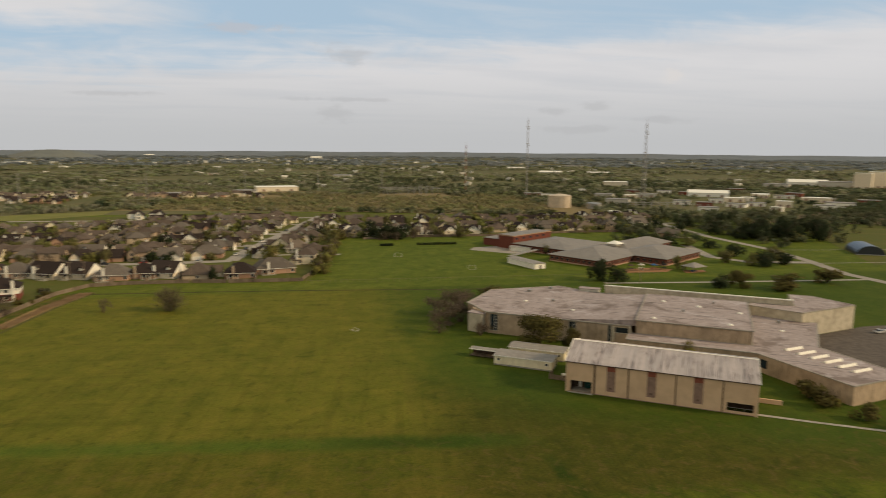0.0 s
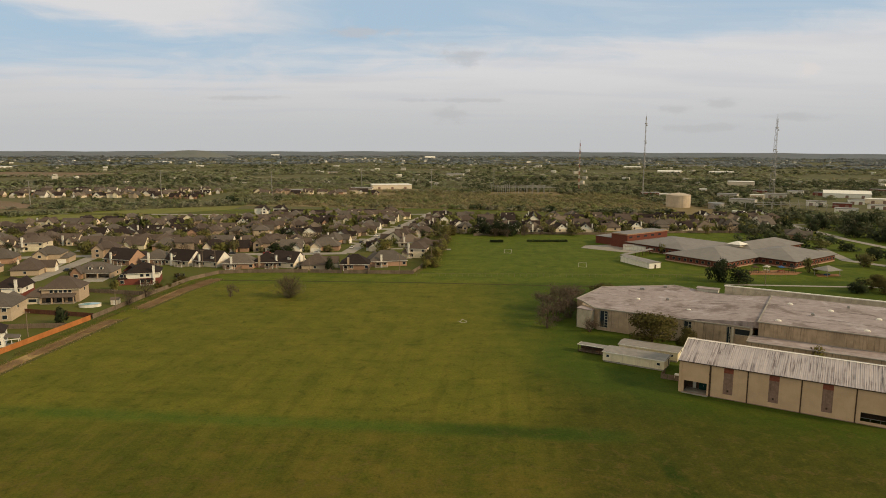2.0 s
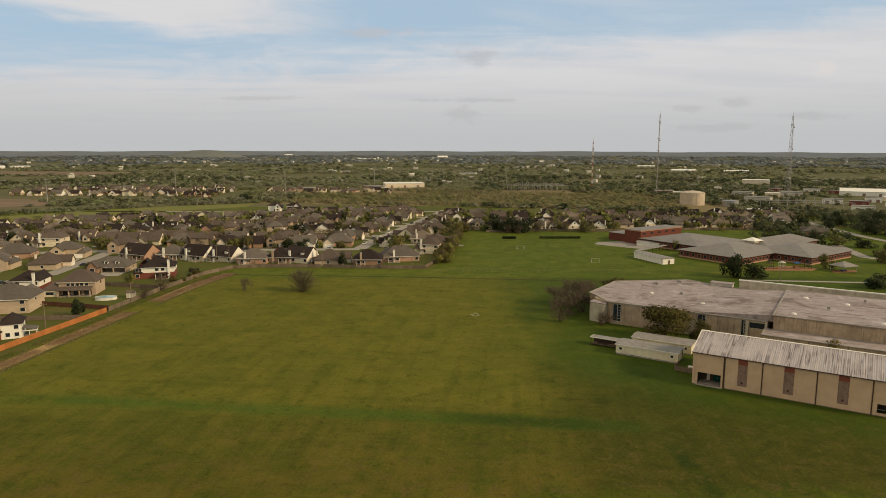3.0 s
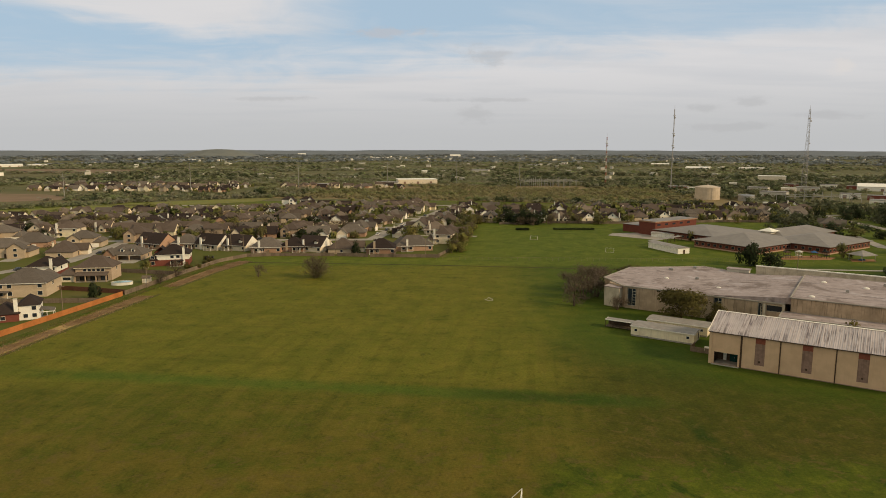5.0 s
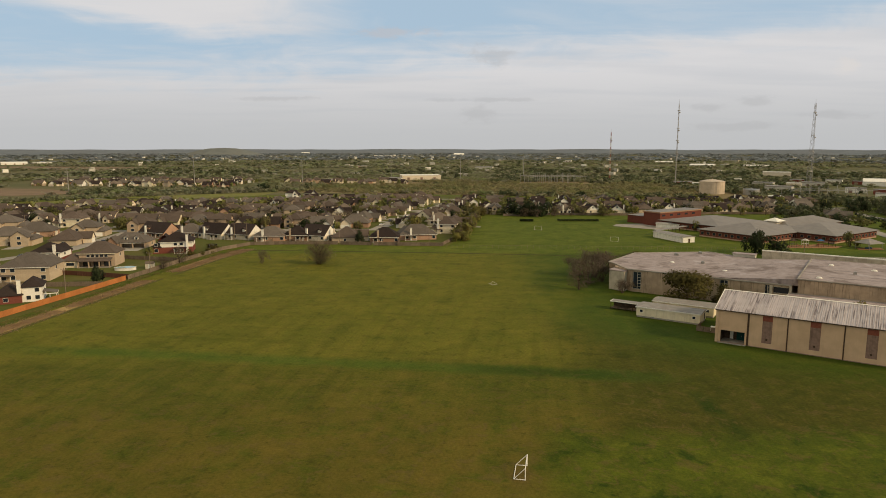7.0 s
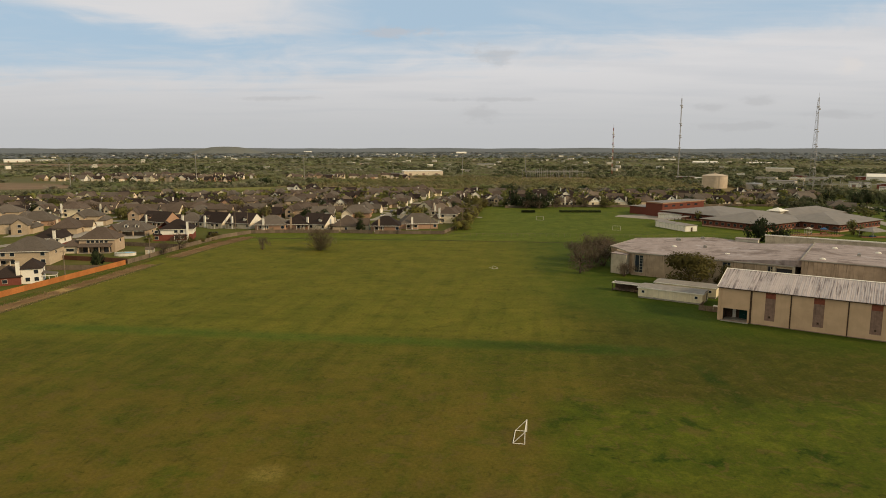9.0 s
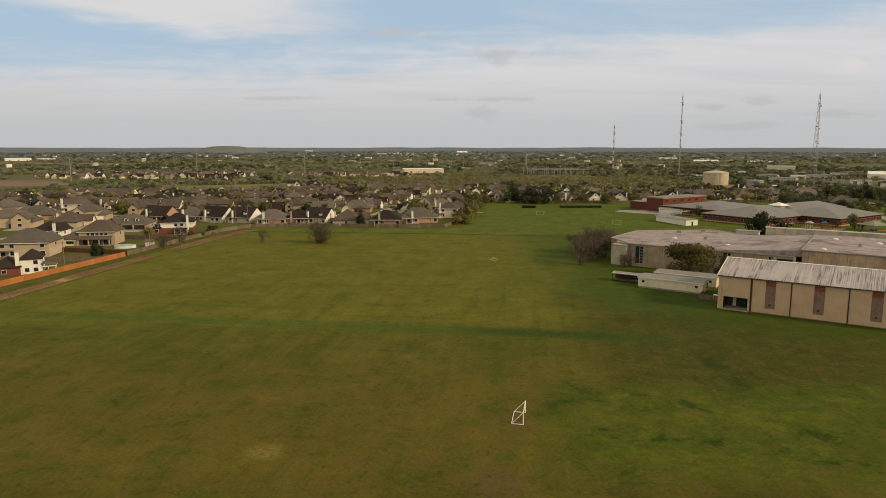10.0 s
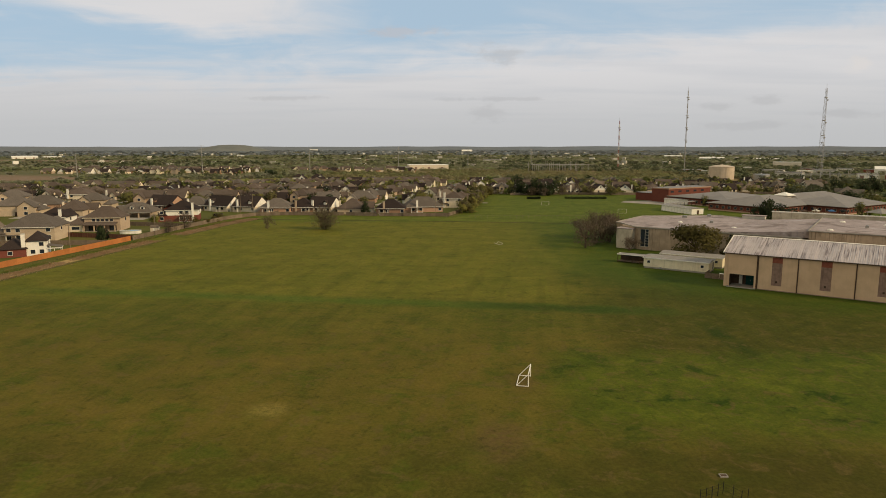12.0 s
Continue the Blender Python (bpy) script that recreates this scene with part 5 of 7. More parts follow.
part("table", Shape().box(-1.5, 1.5, -0.5, 0.5, 0.72, 0.8).box(-1.5, 1.5, -1.1, -0.7, 0.42, 0.48).box(-1.5, 1.5, 0.7, 1.1, 0.42, 0.48).box(-1.1, -0.9, -1, 1, 0, 0.72).box(0.9, 1.1, -1, 1, 0, 0.72), "blue", p, "blue picnic table")
for args in (("dark", 148.5, 314.5, 10.5, 12.0), ("dark", 156.0, 309.5, 9.2, 12.0), ("green", 206.8, 337.0, 7.5, 9.0), ("green", 212.0, 296.0, 5.5, 10.0), ("olive", 212.0, 287.0, 8.0, 11.0), ("dark", 199.0, 286.0, 6.5, 8.5),
             ("bush", 228.0, 276.0, 8.0, 16.0), ("bush", 262.0, 289.0, 7.0, 13.0), ("green", 246.0, 352.0, 8.0, 14.0), ("dark", 266.0, 372.0, 8.0, 13.0), ("green", 258.0, 341.0, 7.0, 10.0),
             ("dark", 262.0, 336.0, 7.0, 11.0), ("dark", 278.0, 340.0, 7.0, 12.0), ("green", 285.0, 356.0, 8.0, 12.0), ("dark", 272.0, 350.0, 7.5, 12.0),
             ("spring", 151.0, 398.0, 6.5, 5.0), ("dark", 239.0, 432.0, 7.0, 12.0), ("dark", 250.0, 426.0, 7.5, 14.0), ("green", 262.0, 418.0, 7.0, 12.0), ("dark", 272.0, 408.0, 7.0, 13.0), ("dark", 228.0, 440.0, 6.0, 10.0)):
    tree(*args, group="trees round the school")
# pines and dark trees by the park road
for x, y, h in ((338, 440, 15), (350, 430, 16), (362, 436, 17), (374, 426, 15), (330, 452, 13), (345, 455, 15), (385, 440, 14), (360, 450, 15), (398, 452, 13), (372, 462, 15), (318, 470, 12), (330, 490, 12), (345, 505, 13), (300, 492, 11), (290, 510, 11), (360, 520, 13), (325, 520, 12)):
    tree("dark", x, y, h, h * 0.95, group="dark trees by the park road")
pr = random.Random(33)
for k in range(26):  # scrub and smaller trees fill the gaps between them
    x, y = pr.uniform(300, 415), pr.uniform(425, 520)
    if abs(x - 308) > 8:
        tree(("dark", "green", "dark", "bare")[k % 4], x, y, pr.uniform(5, 11), pr.uniform(8, 15), group="dark trees by the park road")
# low clipped hedges and the trees at the far end of the school field
for x0, x1, y in ((50.5, 59.5, 450.5), (76.0, 104.0, 451.5)):
    rng = np.random.default_rng(int(x0))
    q = clump_quads(rng, 1500, 0.03)
    cells = np.random.default_rng(3).random((1500, 3))
    q = (q - q.mean(axis=1, keepdims=True)) * 8 + (cells * np.array([x1 - x0, 2.6, 1.4]) + np.array([x0, y - 1.3, 0.1]))[:, None, :]
    tagged(new("hedge", quads_mesh("hedge", q, "leaf_dark", np.tile([0.0, -0.3, 1.0], (len(q), 1)))), "low clipped dark green hedge on the school field", "hedge", "hedges")
for args in (("dark", 50.0, 492.0, 13.0, 16.0), ("dark", 60.0, 486.0, 12.0, 15.0), ("dark", 70.0, 484.0, 10.5, 14.0), ("bare", 57.0, 480.0, 6.5, 10.0), ("bare", 66.0, 478.0, 6.0, 9.0), ("green", 115.0, 486.0, 8.0, 11.0),
             ("bare", 80.0, 486.0, 8.0, 9.0), ("bare", 92.0, 488.0, 8.5, 9.0), ("bare", 101.0, 489.0, 8.0, 8.0)):
    tree(*args, group="trees at the end of the school field")
rng = random.Random(8)
for k in range(44):  # overgrown line between the houses and the school field
    f = k / 43
    tree(("spring", "bush", "spring", "bare", "green")[k % 5], 7 + 20 * f + rng.uniform(-2.5, 2.5), 352 + 160 * f, rng.uniform(4.5, 7), rng.uniform(6, 9), group="overgrown hedge line")


# ---- tanks ----
def tank(x, y, r, high, rise, mat, name, label):
    n = 32
    s = Shape()
    for q, z in ((r, 0.0), (r, high), (r * 1.02, high), (r * 1.02, high + 0.3), (r * 0.55, high + rise * 0.75), (r * 0.08, high + rise)):
        s.v += [(q * math.cos(2 * math.pi * k / n), q * math.sin(2 * math.pi * k / n), z) for k in range(n)]
    for j in range(5):
        s.f += [(j * n + k, j * n + (k + 1) % n, j * n + n + (k + 1) % n, j * n + n + k) for k in range(n)]
    s.f.append(tuple(range(5 * n, 6 * n)))
    t = thing(name, x, y, 0, 0, label, "tank")
    part("shell", s, mat, t)
    part("vent", Shape().tube((0, 0, high + rise), (0, 0, high + rise + 0.9), 0.8, 0.5, 12), mat, t)
    ladder = Shape()
    for a in (-0.25, 0.25):
        ladder.box(a - 0.04, a + 0.04, -r - 0.3, -r - 0.22, 0, high + 0.4)
    for k in range(int(high / 0.5)):
        ladder.box(-0.25, 0.25, -r - 0.28, -r - 0.24, k * 0.5 + 0.3, k * 0.5 + 0.36)
    part("ladder", ladder, "steel", t)
    rail = Shape()
    for k in range(n):
        a, bb = 2 * math.pi * k / n, 2 * math.pi * (k + 1) / n
        rail.beam((r * math.cos(a), r * math.sin(a), high + 0.9), (r * math.cos(bb), r * math.sin(bb), high + 0.9), 0.08)
    part("rail", rail, "steel", t)
    return t


tank(285.5, 722.0, 12.8, 13.0, 2.4, "tank", "water_tank", "large cream water tank with a shallow domed roof")
tank(318.0, 700.0, 8.0, 6.0, 0.8, "steel", "water_tank", "low grey metal tank beside the trees")


# ---- lattice towers ----
def mast(x, y, high, foot, head, label, banded, dishes):
    """A three-legged lattice mast in lifts, with cross bracing, dishes and a top spike."""
    t = thing("radio_mast", x, y, 0, 15, label, "mast", "radio masts")
    lifts = 14
    for k in range(lifts):
        z0, z1 = high * k / lifts, high * (k + 1) / lifts
        r0, r1 = foot + (head - foot) * k / lifts, foot + (head - foot) * (k + 1) / lifts
        s = Shape()
        for j in range(3):
            a, c = 2 * math.pi * j / 3, 2 * math.pi * (j + 1) / 3
            p0, p1 = Vector((r0 * math.cos(a), r0 * math.sin(a), z0)), Vector((r1 * math.cos(a), r1 * math.sin(a), z1))
            q0, q1 = Vector((r0 * math.cos(c), r0 * math.sin(c), z0)), Vector((r1 * math.cos(c), r1 * math.sin(c), z1))
            s.beam(p0, p1, 0.2), s.beam(p0, q1, 0.09), s.beam(q0, p1, 0.09), s.beam(p1, q1, 0.09)
            m0, m1 = p0.lerp(p1, 0.5), q0.lerp(q1, 0.5)
            s.beam(m0, m1, 0.08)
        tagged(part("section", s, ("tower_red" if k % 2 else "tower_white") if banded else "mast_steel", t), kind="stuff")
    part("spike", Shape().tube((0, 0, high), (0, 0, high + 5), 0.14, 0.06, 6), "mast_steel", t)
    for z in dishes:
        part("dish", Shape().tube((head, -head - 0.5, z), (head, -head - 1.3, z), 0.8, 0.7, 12), "mast_steel", t)
        part("antenna_ring", Shape().box(-1.2, 1.2, -1.2, -1.05, z + 2, z + 2.9).box(-1.2, -1.05, -1.05, 1.05, z + 2, z + 2.9).box(1.05, 1.2, -1.05, 1.05, z + 2, z + 2.9), "mast_steel", t)
    return t


mast(289.5, 852.0, 103.0, 0.6, 0.5, "slender grey guyed radio mast", False, (40, 55, 70, 92))
mast(400.5, 743.0, 96.5, 3.8, 0.9, "tall grey lattice radio tower with antennas", False, (36, 44, 60, 84))
mast(232.0, 960.0, 70.0, 1.1, 0.6, "red and white lattice radio mast", True, (44, 58))


# ---- poles ----
def pole(x, y, high, name="utility_pole", arms=1, mat="pole", turn=0.0, label="weathered wooden utility pole with a crossarm"):
    t = thing(name, x, y, 0, turn, label, "pole", "poles")
    part("shaft", Shape().tube((0, 0, 0), (0, 0, high), 0.17 if high < 15 else 0.45, 0.11 if high < 15 else 0.25, 8), mat, t)
    for k in range(arms):
        z = high - 0.6 - 3.0 * k
        w = 1.2 if high < 15 else 3.2
        a = part("crossarm", Shape().box(-w, w, -0.07, 0.07, z, z + 0.16), mat, t)
        for s in (-0.9, 0.9):
            part("insulator", Shape().tube((s * w, 0, z + 0.16), (s * w, 0, z + 0.4), 0.06, 0.05, 6), "shed_wall", a)
    return t


pole(-130.7, 224.0, 9.0)
pole(-118.0, 262.0, 8.5), pole(-113.2, 354.5, 10.0), pole(-106.5, 354.5, 10.0)
pole(-8.0, 342.0, 9.5), pole(9.0, 366.0, 9.5), pole(16.0, 400.0, 9.5), pole(-55.0, 344.0, 8.5), pole(166.0, 304.0, 8.0)
pole(-250.0, 392.0, 10.0, "utility_pole"), pole(-300.0, 440.0, 10.0)
for x, y, h in ((-410, 722, 27), (-305, 808, 36), (-190, 880, 32), (-80, 960, 34), (20, 1010, 34), (120, 1060, 30)):
    pole(x, y, h, "transmission_pole", 3, "steel", 30, "tall grey steel transmission pole")
# switchyard of thin steel frames beyond the houses
sw = thing("switchyard", 110.0, 905.0, 0, 8, "distant electrical switchyard of thin grey steel frames", "switchyard")
for k in range(9):
    for j in range(3):
        part("gantry", Shape().box(k * 9.0, k * 9.0 + 0.4, j * 22, j * 22 + 0.4, 0, 11 + (k * 7 + j) % 4).box(k * 9.0, k * 9.0 + 9.4, j * 22, j * 22 + 0.35, 9.4, 9.8), "steel", sw)
sw = thing("switchyard", 345.0, 672.0, 0, -6, "electrical switchyard of thin grey steel frames among trees", "switchyard")
for k in range(9):
    for j in range(2):
        part("gantry", Shape().box(k * 9.0, k * 9.0 + 0.4, j * 24, j * 24 + 0.4, 0, 8 + (k * 5 + j) % 4).box(k * 9.0, k * 9.0 + 9.4, j * 24, j * 24 + 0.35, 6.8, 7.2), "steel", sw)


# ---- fences ----
def board_fence(points, high, mat, label, step=2.4):
    x0, y0 = points[0]
    t = thing("board_fence", x0, y0, 0, 0, label, "fence", "board fences")
    boards = Shape()
    n = 8
    edge = []
    for k in range(n):  # one run of overlapping boards
        d = 0.0 if k % 2 else 0.025
        edge += [(step * k / n, -d), (step * (k + 1) / n, -d)]
    m = len(edge)
    boards.v += [(x, y, z) for z in (0.06, high) for x, y in edge] + [(x, 0.05, z) for z in (0.06, high) for x, _ in edge]
    boards.f += [(k, k + 1, m + k + 1, m + k) for k in range(m - 1)] + [(2 * m + k + 1, 2 * m + k, 3 * m + k, 3 * m + k + 1) for k in range(m - 1)]
    boards.f += [(m + k, m + k + 1, 3 * m + k + 1, 3 * m + k) for k in range(m - 1)]
    panel = boards.mesh("panel", mat)
    post = Shape().box(-0.06, 0.06, 0.02, 0.14, 0, high + 0.05).mesh("post", mat)
    for (ax, ay), (bx, by) in zip(points, points[1:]):
        long = math.hypot(bx - ax, by - ay)
        turn = math.degrees(math.atan2(by - ay, bx - ax))
        for k in range(max(1, round(long / step))):
            f = k * step / long
            m = pose(ax - x0 + (bx - ax) * f, ay - y0 + (by - ay) * f, 0, 0, 0, turn)
            part("panel", panel, None, t, at=m)
            part("post", post, None, t, at=m)
    return t


board_fence([(-139, 148), (-131, 190), (-120.4, 247.5)], 1.9, "fence_new", "new orange cedar board fence along the field")
board_fence([(-120.4, 248), (-115, 288), (-108.8, 321), (-100.5, 337)], 1.8, "fence_old", "old grey board fence along the field")
board_fence([(-100, 338), (-84, 341), (-54, 341), (-36.5, 338), (-1.5, 336.3), (3, 352), (8, 380)], 1.8, "fence_old", "weathered board fence behind the houses")
board_fence([(-121, 250), (-168, 262)], 1.8, "fence_brown", "dark brown board fence between gardens")
board_fence([(-124, 236), (-176, 232)], 1.8, "fence_old", "weathered board fence between gardens")
board_fence([(-115.5, 288), (-148, 296)], 1.8, "fence_old", "weathered board fence between gardens")
board_fence([(42, 484), (78, 492), (140, 489), (210, 500), (260, 498)], 1.8, "fence_old", "weathered board fence behind the far houses")
for x0, y0, y1 in ((-92, 341, 356), (-76, 341, 358), (-61, 341, 356), (-44, 340, 356), (-24, 337, 356)):
    board_fence([(x0, y0), (x0, y1)], 1.8, "fence_old", "weathered board fence between gardens")
# chain-link line before the school field
cl = thing("wire_fence", -2.0, 330.0, 0, 0, "thin grey wire fence along the school field", "fence")
for k in range(66):
    part("post", Shape().tube((k * 2.9, -0.12 * k, 0), (k * 2.9, -0.12 * k, 1.5), 0.05, 0.05, 5), "pole", cl)
part("top_rail", Shape().tube((0, 0, 1.5), (65 * 2.9, -0.12 * 65, 1.5), 0.035, 0.035, 5), "pole", cl)


# ---- houses ----
def gable(shape, x0, x1, y0, y1, z0, z1, over=0.45, thick=0.2, along_x=True):
    """Two sloping slabs that meet at a ridge."""
    if along_x:
        ym = (y0 + y1) / 2
        drop = (z1 - z0) / (ym - y0) * over
        a, c = x0 - over, x1 + over
        for y, s in ((y0 - over, 1), (y1 + over, -1)):
            verts = [(a, y, z0 - drop), (c, y, z0 - drop), (c, ym, z1), (a, ym, z1)]
            verts += [(p, q, r + thick) for p, q, r in verts]
            faces = [(3, 2, 1, 0), (4, 5, 6, 7), (0, 1, 5, 4), (1, 2, 6, 5), (2, 3, 7, 6), (3, 0, 4, 7)]
            shape.add(verts, faces if s == 1 else [f[::-1] for f in faces])
    else:
        inner = Shape()
        gable(inner, y0, y1, x0, x1, z0, z1, over, thick)
        shape.add([(q, p, r) for p, q, r in inner.v], [f[::-1] for f in inner.f])
    return shape


def house_window(parent, side, c, z0, w, h, plane, near):
    """side: 's', 'n' (walls along x), 'e', 'w' (walls along y). plane: the wall's place."""
    if near is None:
        return
    out = -1 if side in "sw" else 1
    a, d = plane + out * 0.06, plane - out * 0.02
    lo, hi = min(a, d), max(a, d)

    def block(m, e0, e1):
        if side in "sn":
            return Shape().box(c - w / 2 + m, c + w / 2 - m, e0, e1, z0 + m, z0 + h - m)
        return Shape().box(e0, e1, c - w / 2 + m, c + w / 2 - m, z0 + m, z0 + h - m)

    p0, p1 = sorted((plane + out * 0.05, plane + out * 0.08))
    if near:
        win = part("window", block(-0.1, lo, hi), "white", parent)
        part("pane", block(0.0, p0, p1), "pane", win)
    else:
        part("window", block(0.0, p0, p1), "pane", parent)


def house(x, y, turn, style, wall, roof, near, label, wall2=None, mirror=1, w=15.0, d=11.0, chimney=""):
    t = thing("house", x, y, 0, turn, label, "house", "houses of the estate")
    wall2 = wall2 or wall
    X, Y = w / 2, d / 2
    m = mirror
    if style == "gable":
        e, r = 2.9, 2.9 + d * 0.4
        part("wall", Shape().box(-X, X, -Y, Y, 0, e), wall, t)
        for u in (-X, X - 0.25):
            part("gable_wall", Shape().wedge(u, u + 0.25, -Y, Y, e, r - 0.1), wall2, t, "pale gable wall")
        part("roof", gable(Shape(), -X, X, -Y, Y, e, r), roof, t)
        gx0, gx1 = sorted((m * X * 0.15, m * (X - 0.6)))
        part("wing_wall", Shape().box(gx0, gx1, -Y - 3.5, -Y, 0, e - 0.05), wall, t)
        part("wing_gable", Shape().wedge(gx0, gx1, -Y - 3.5, -Y + 3.0, e - 0.05, 5.6, False), wall2, t)
        part("wing_roof", gable(Shape(), gx0, gx1, -Y - 3.5, -Y + 4.2, e, 5.7, along_x=False), roof, t)
        near is not None and part("garage_door", Shape().box(gx0 + 0.7, gx1 - 0.7, -Y - 3.58, -Y - 3.48, 0.05, 2.2), "white", t)
        part("dormer", Shape().box(-m * 3.6 - 0.9, -m * 3.6 + 0.9, Y - 3.9, Y - 1.6, 4.2, 5.7), wall2, t)
        part("dormer_roof", gable(Shape(), -m * 3.6 - 0.9, -m * 3.6 + 0.9, Y - 4.2, Y - 1.4, 5.65, 6.6, 0.3, 0.15, False), roof, t)
        for u in (-m * X * 0.85, m * X * 0.15, m * X * 0.6):
            house_window(t, "n", u, 1.0, 1.5, 1.4, Y, near)
        house_window(t, "e", -1.5, 1.0, 1.1, 1.4, X, near)
        house_window(t, "e", 0.0, 4.2, 0.9, 1.2, X, near)
    elif style == "two":
        e, r = 5.3, 5.3 + d * 0.33
        part("wall", Shape().box(-X, X, -Y, Y, 0, 2.95), wall2, t)
        part("upper_wall", Shape().box(-X, X * 0.6, -Y + 0.3, Y, 2.95, e), wall, t)
        part("roof", Shape().hip(-X, X * 0.6, -Y + 0.3, Y, e, r, 0.6), roof, t)
        part("side_roof", Shape().hip(X * 0.6 - 0.2, X, -Y, Y, 2.95, 5.2, 0.5), roof, t)
        gx0, gx1 = sorted((-m * X * 0.9, -m * X * 0.15))
        part("wing_wall", Shape().box(gx0, gx1, -Y - 2.4, -Y + 0.3, 0, 4.9), wall2, t)
        part("wing_gable", Shape().wedge(gx0, gx1, -Y - 2.4, -Y + 2.0, 4.9, 7.7, False), wall2, t)
        part("wing_roof", gable(Shape(), gx0, gx1, -Y - 2.4, -Y + 3.6, 4.9, 7.8, along_x=False), roof, t)
        near is not None and part("garage_door", Shape().box(X * 0.1, X * 0.85, -Y - 0.1, -Y, 0.05, 2.3), "white", t)
        for u in (-m * X * 0.8, m * X * 0.16, m * X * 0.45):
            house_window(t, "n", u, 3.7, 1.5, 1.3, Y, near)
            if near:
                house_window(t, "n", u, 0.8, 1.6, 1.5, Y, near)
        house_window(t, "s", (gx0 + gx1) / 2, 3.6, 1.6, 1.4, -Y - 2.4, near)
        house_window(t, "s", (gx0 + gx1) / 2, 0.9, 1.8, 1.5, -Y - 2.4, near)
        house_window(t, "e", 1.5, 3.7, 1.2, 1.2, X * 0.6, near)
        house_window(t, "w", 1.0, 3.7, 1.2, 1.2, -X, near)
    else:
        e, r = 2.9, 2.9 + min(w, d) * 0.4
        part("wall", Shape().box(-X, X, -Y, Y, 0, e), wall, t)
        part("roof", Shape().hip(-X, X, -Y, Y, e, r, 0.6), roof, t)
        gx0, gx1 = sorted((m * X * 0.2, m * X * 0.92))
        part("wing_wall", Shape().box(gx0, gx1, -Y - 4.0, -Y, 0, e - 0.05), wall2, t)
        part("wing_gable", Shape().wedge(gx0, gx1, -Y - 4.0, -Y + 2.0, e - 0.05, 5.7, False), wall2, t)
        part("wing_roof", gable(Shape(), gx0, gx1, -Y - 4.0, -Y + 3.6, e, 5.8, along_x=False), roof, t)
        near is not None and part("garage_door", Shape().box(gx0 + 0.6, gx1 - 0.6, -Y - 4.08, -Y - 3.98, 0.05, 2.2), "white", t)
        for u in (-m * X * 0.85, m * X * 0.2, m * X * 0.6):
            house_window(t, "n", u, 0.9, 1.6, 1.4, Y, near)
        house_window(t, "e", 1.0, 1.0, 1.2, 1.3, X, near)
        house_window(t, "w", 0.0, 1.0, 1.2, 1.3, -X, near)
    # small gable on the garden side
    if not near:
        bx0, bx1 = sorted((-m * X * 0.62, -m * X * 0.02))
        be, br = (5.25, 8.0) if style == "two" else (2.88, 5.6)
        bx1 = min(bx1, X * 0.55)
        part("bay_wall", Shape().box(bx0, bx1, Y - 0.3, Y + 1.6, 0, be), wall2, t)
        part("bay_gable", Shape().wedge(bx0, bx1, Y - 2.5, Y + 1.6, be, br, False), wall2, t)
        part("bay_roof", gable(Shape(), bx0, bx1, Y - 3.4, Y + 1.6, be, br + 0.1, along_x=False), roof, t)
        house_window(t, "n", (bx0 + bx1) / 2, be - 1.9, 1.5, 1.3, Y + 1.6, near)
    if near is None:
        if chimney:
            part("chimney", Shape().box(X * 0.35, X * 0.35 + 0.8, Y - 0.6, Y + 0.2, 0, 8.6 if style == "two" else 6.4), chimney, t)
        return t
    part("door", Shape().box(-0.5, 0.5, -Y - 0.08, -Y, 0.05, 2.15), "brown", t)
    if style == "two":
        gx0, gx1 = X * 0.1, X * 0.85
    part("driveway", Shape().box(gx0 + 0.3, gx1 - 0.3, -Y - 12.0, -Y - (0.1 if style == "two" else 4.1), 0, 0.07), "concrete", t)
    if chimney:
        cx = -X * 0.8 if wall2 == "house_red" else X * 0.35
        top = 8.8 if style == "two" else 6.6
        c = part("chimney", Shape().box(cx, cx + 1.0, Y - 0.1, Y + 0.7, 0, top), chimney, t)
        part("cap", Shape().box(cx - 0.1, cx + 1.1, Y - 0.2, Y + 0.8, top, top + 0.2), "concrete", c)
    if near:  # covered patio on the garden side
        q0, q1 = sorted((m * X * 0.1, m * X * 0.75))
        p = part("patio_roof", Shape().box(q0, q1, Y, Y + 3.2, 2.55, 2.72), roof, t)
        for u in (q0 + 0.2, (q0 + q1) / 2, q1 - 0.2):
            part("post", Shape().box(u - 0.09, u + 0.09, Y + 2.95, Y + 3.12, 0, 2.55), "white", p)
        part("patio_floor", Shape().box(q0, q1, Y, Y + 3.3, 0, 0.1), "concrete", t)
        part("fascia", Shape().box(-X - 0.5, X + 0.5, Y + 0.58, Y + 0.66, 2.8, 3.0) if style != "two" else Shape().box(-X - 0.5, X * 0.6 + 0.5, Y + 0.58, Y + 0.66, e - 0.05, e + 0.15), "white", t)
    return t


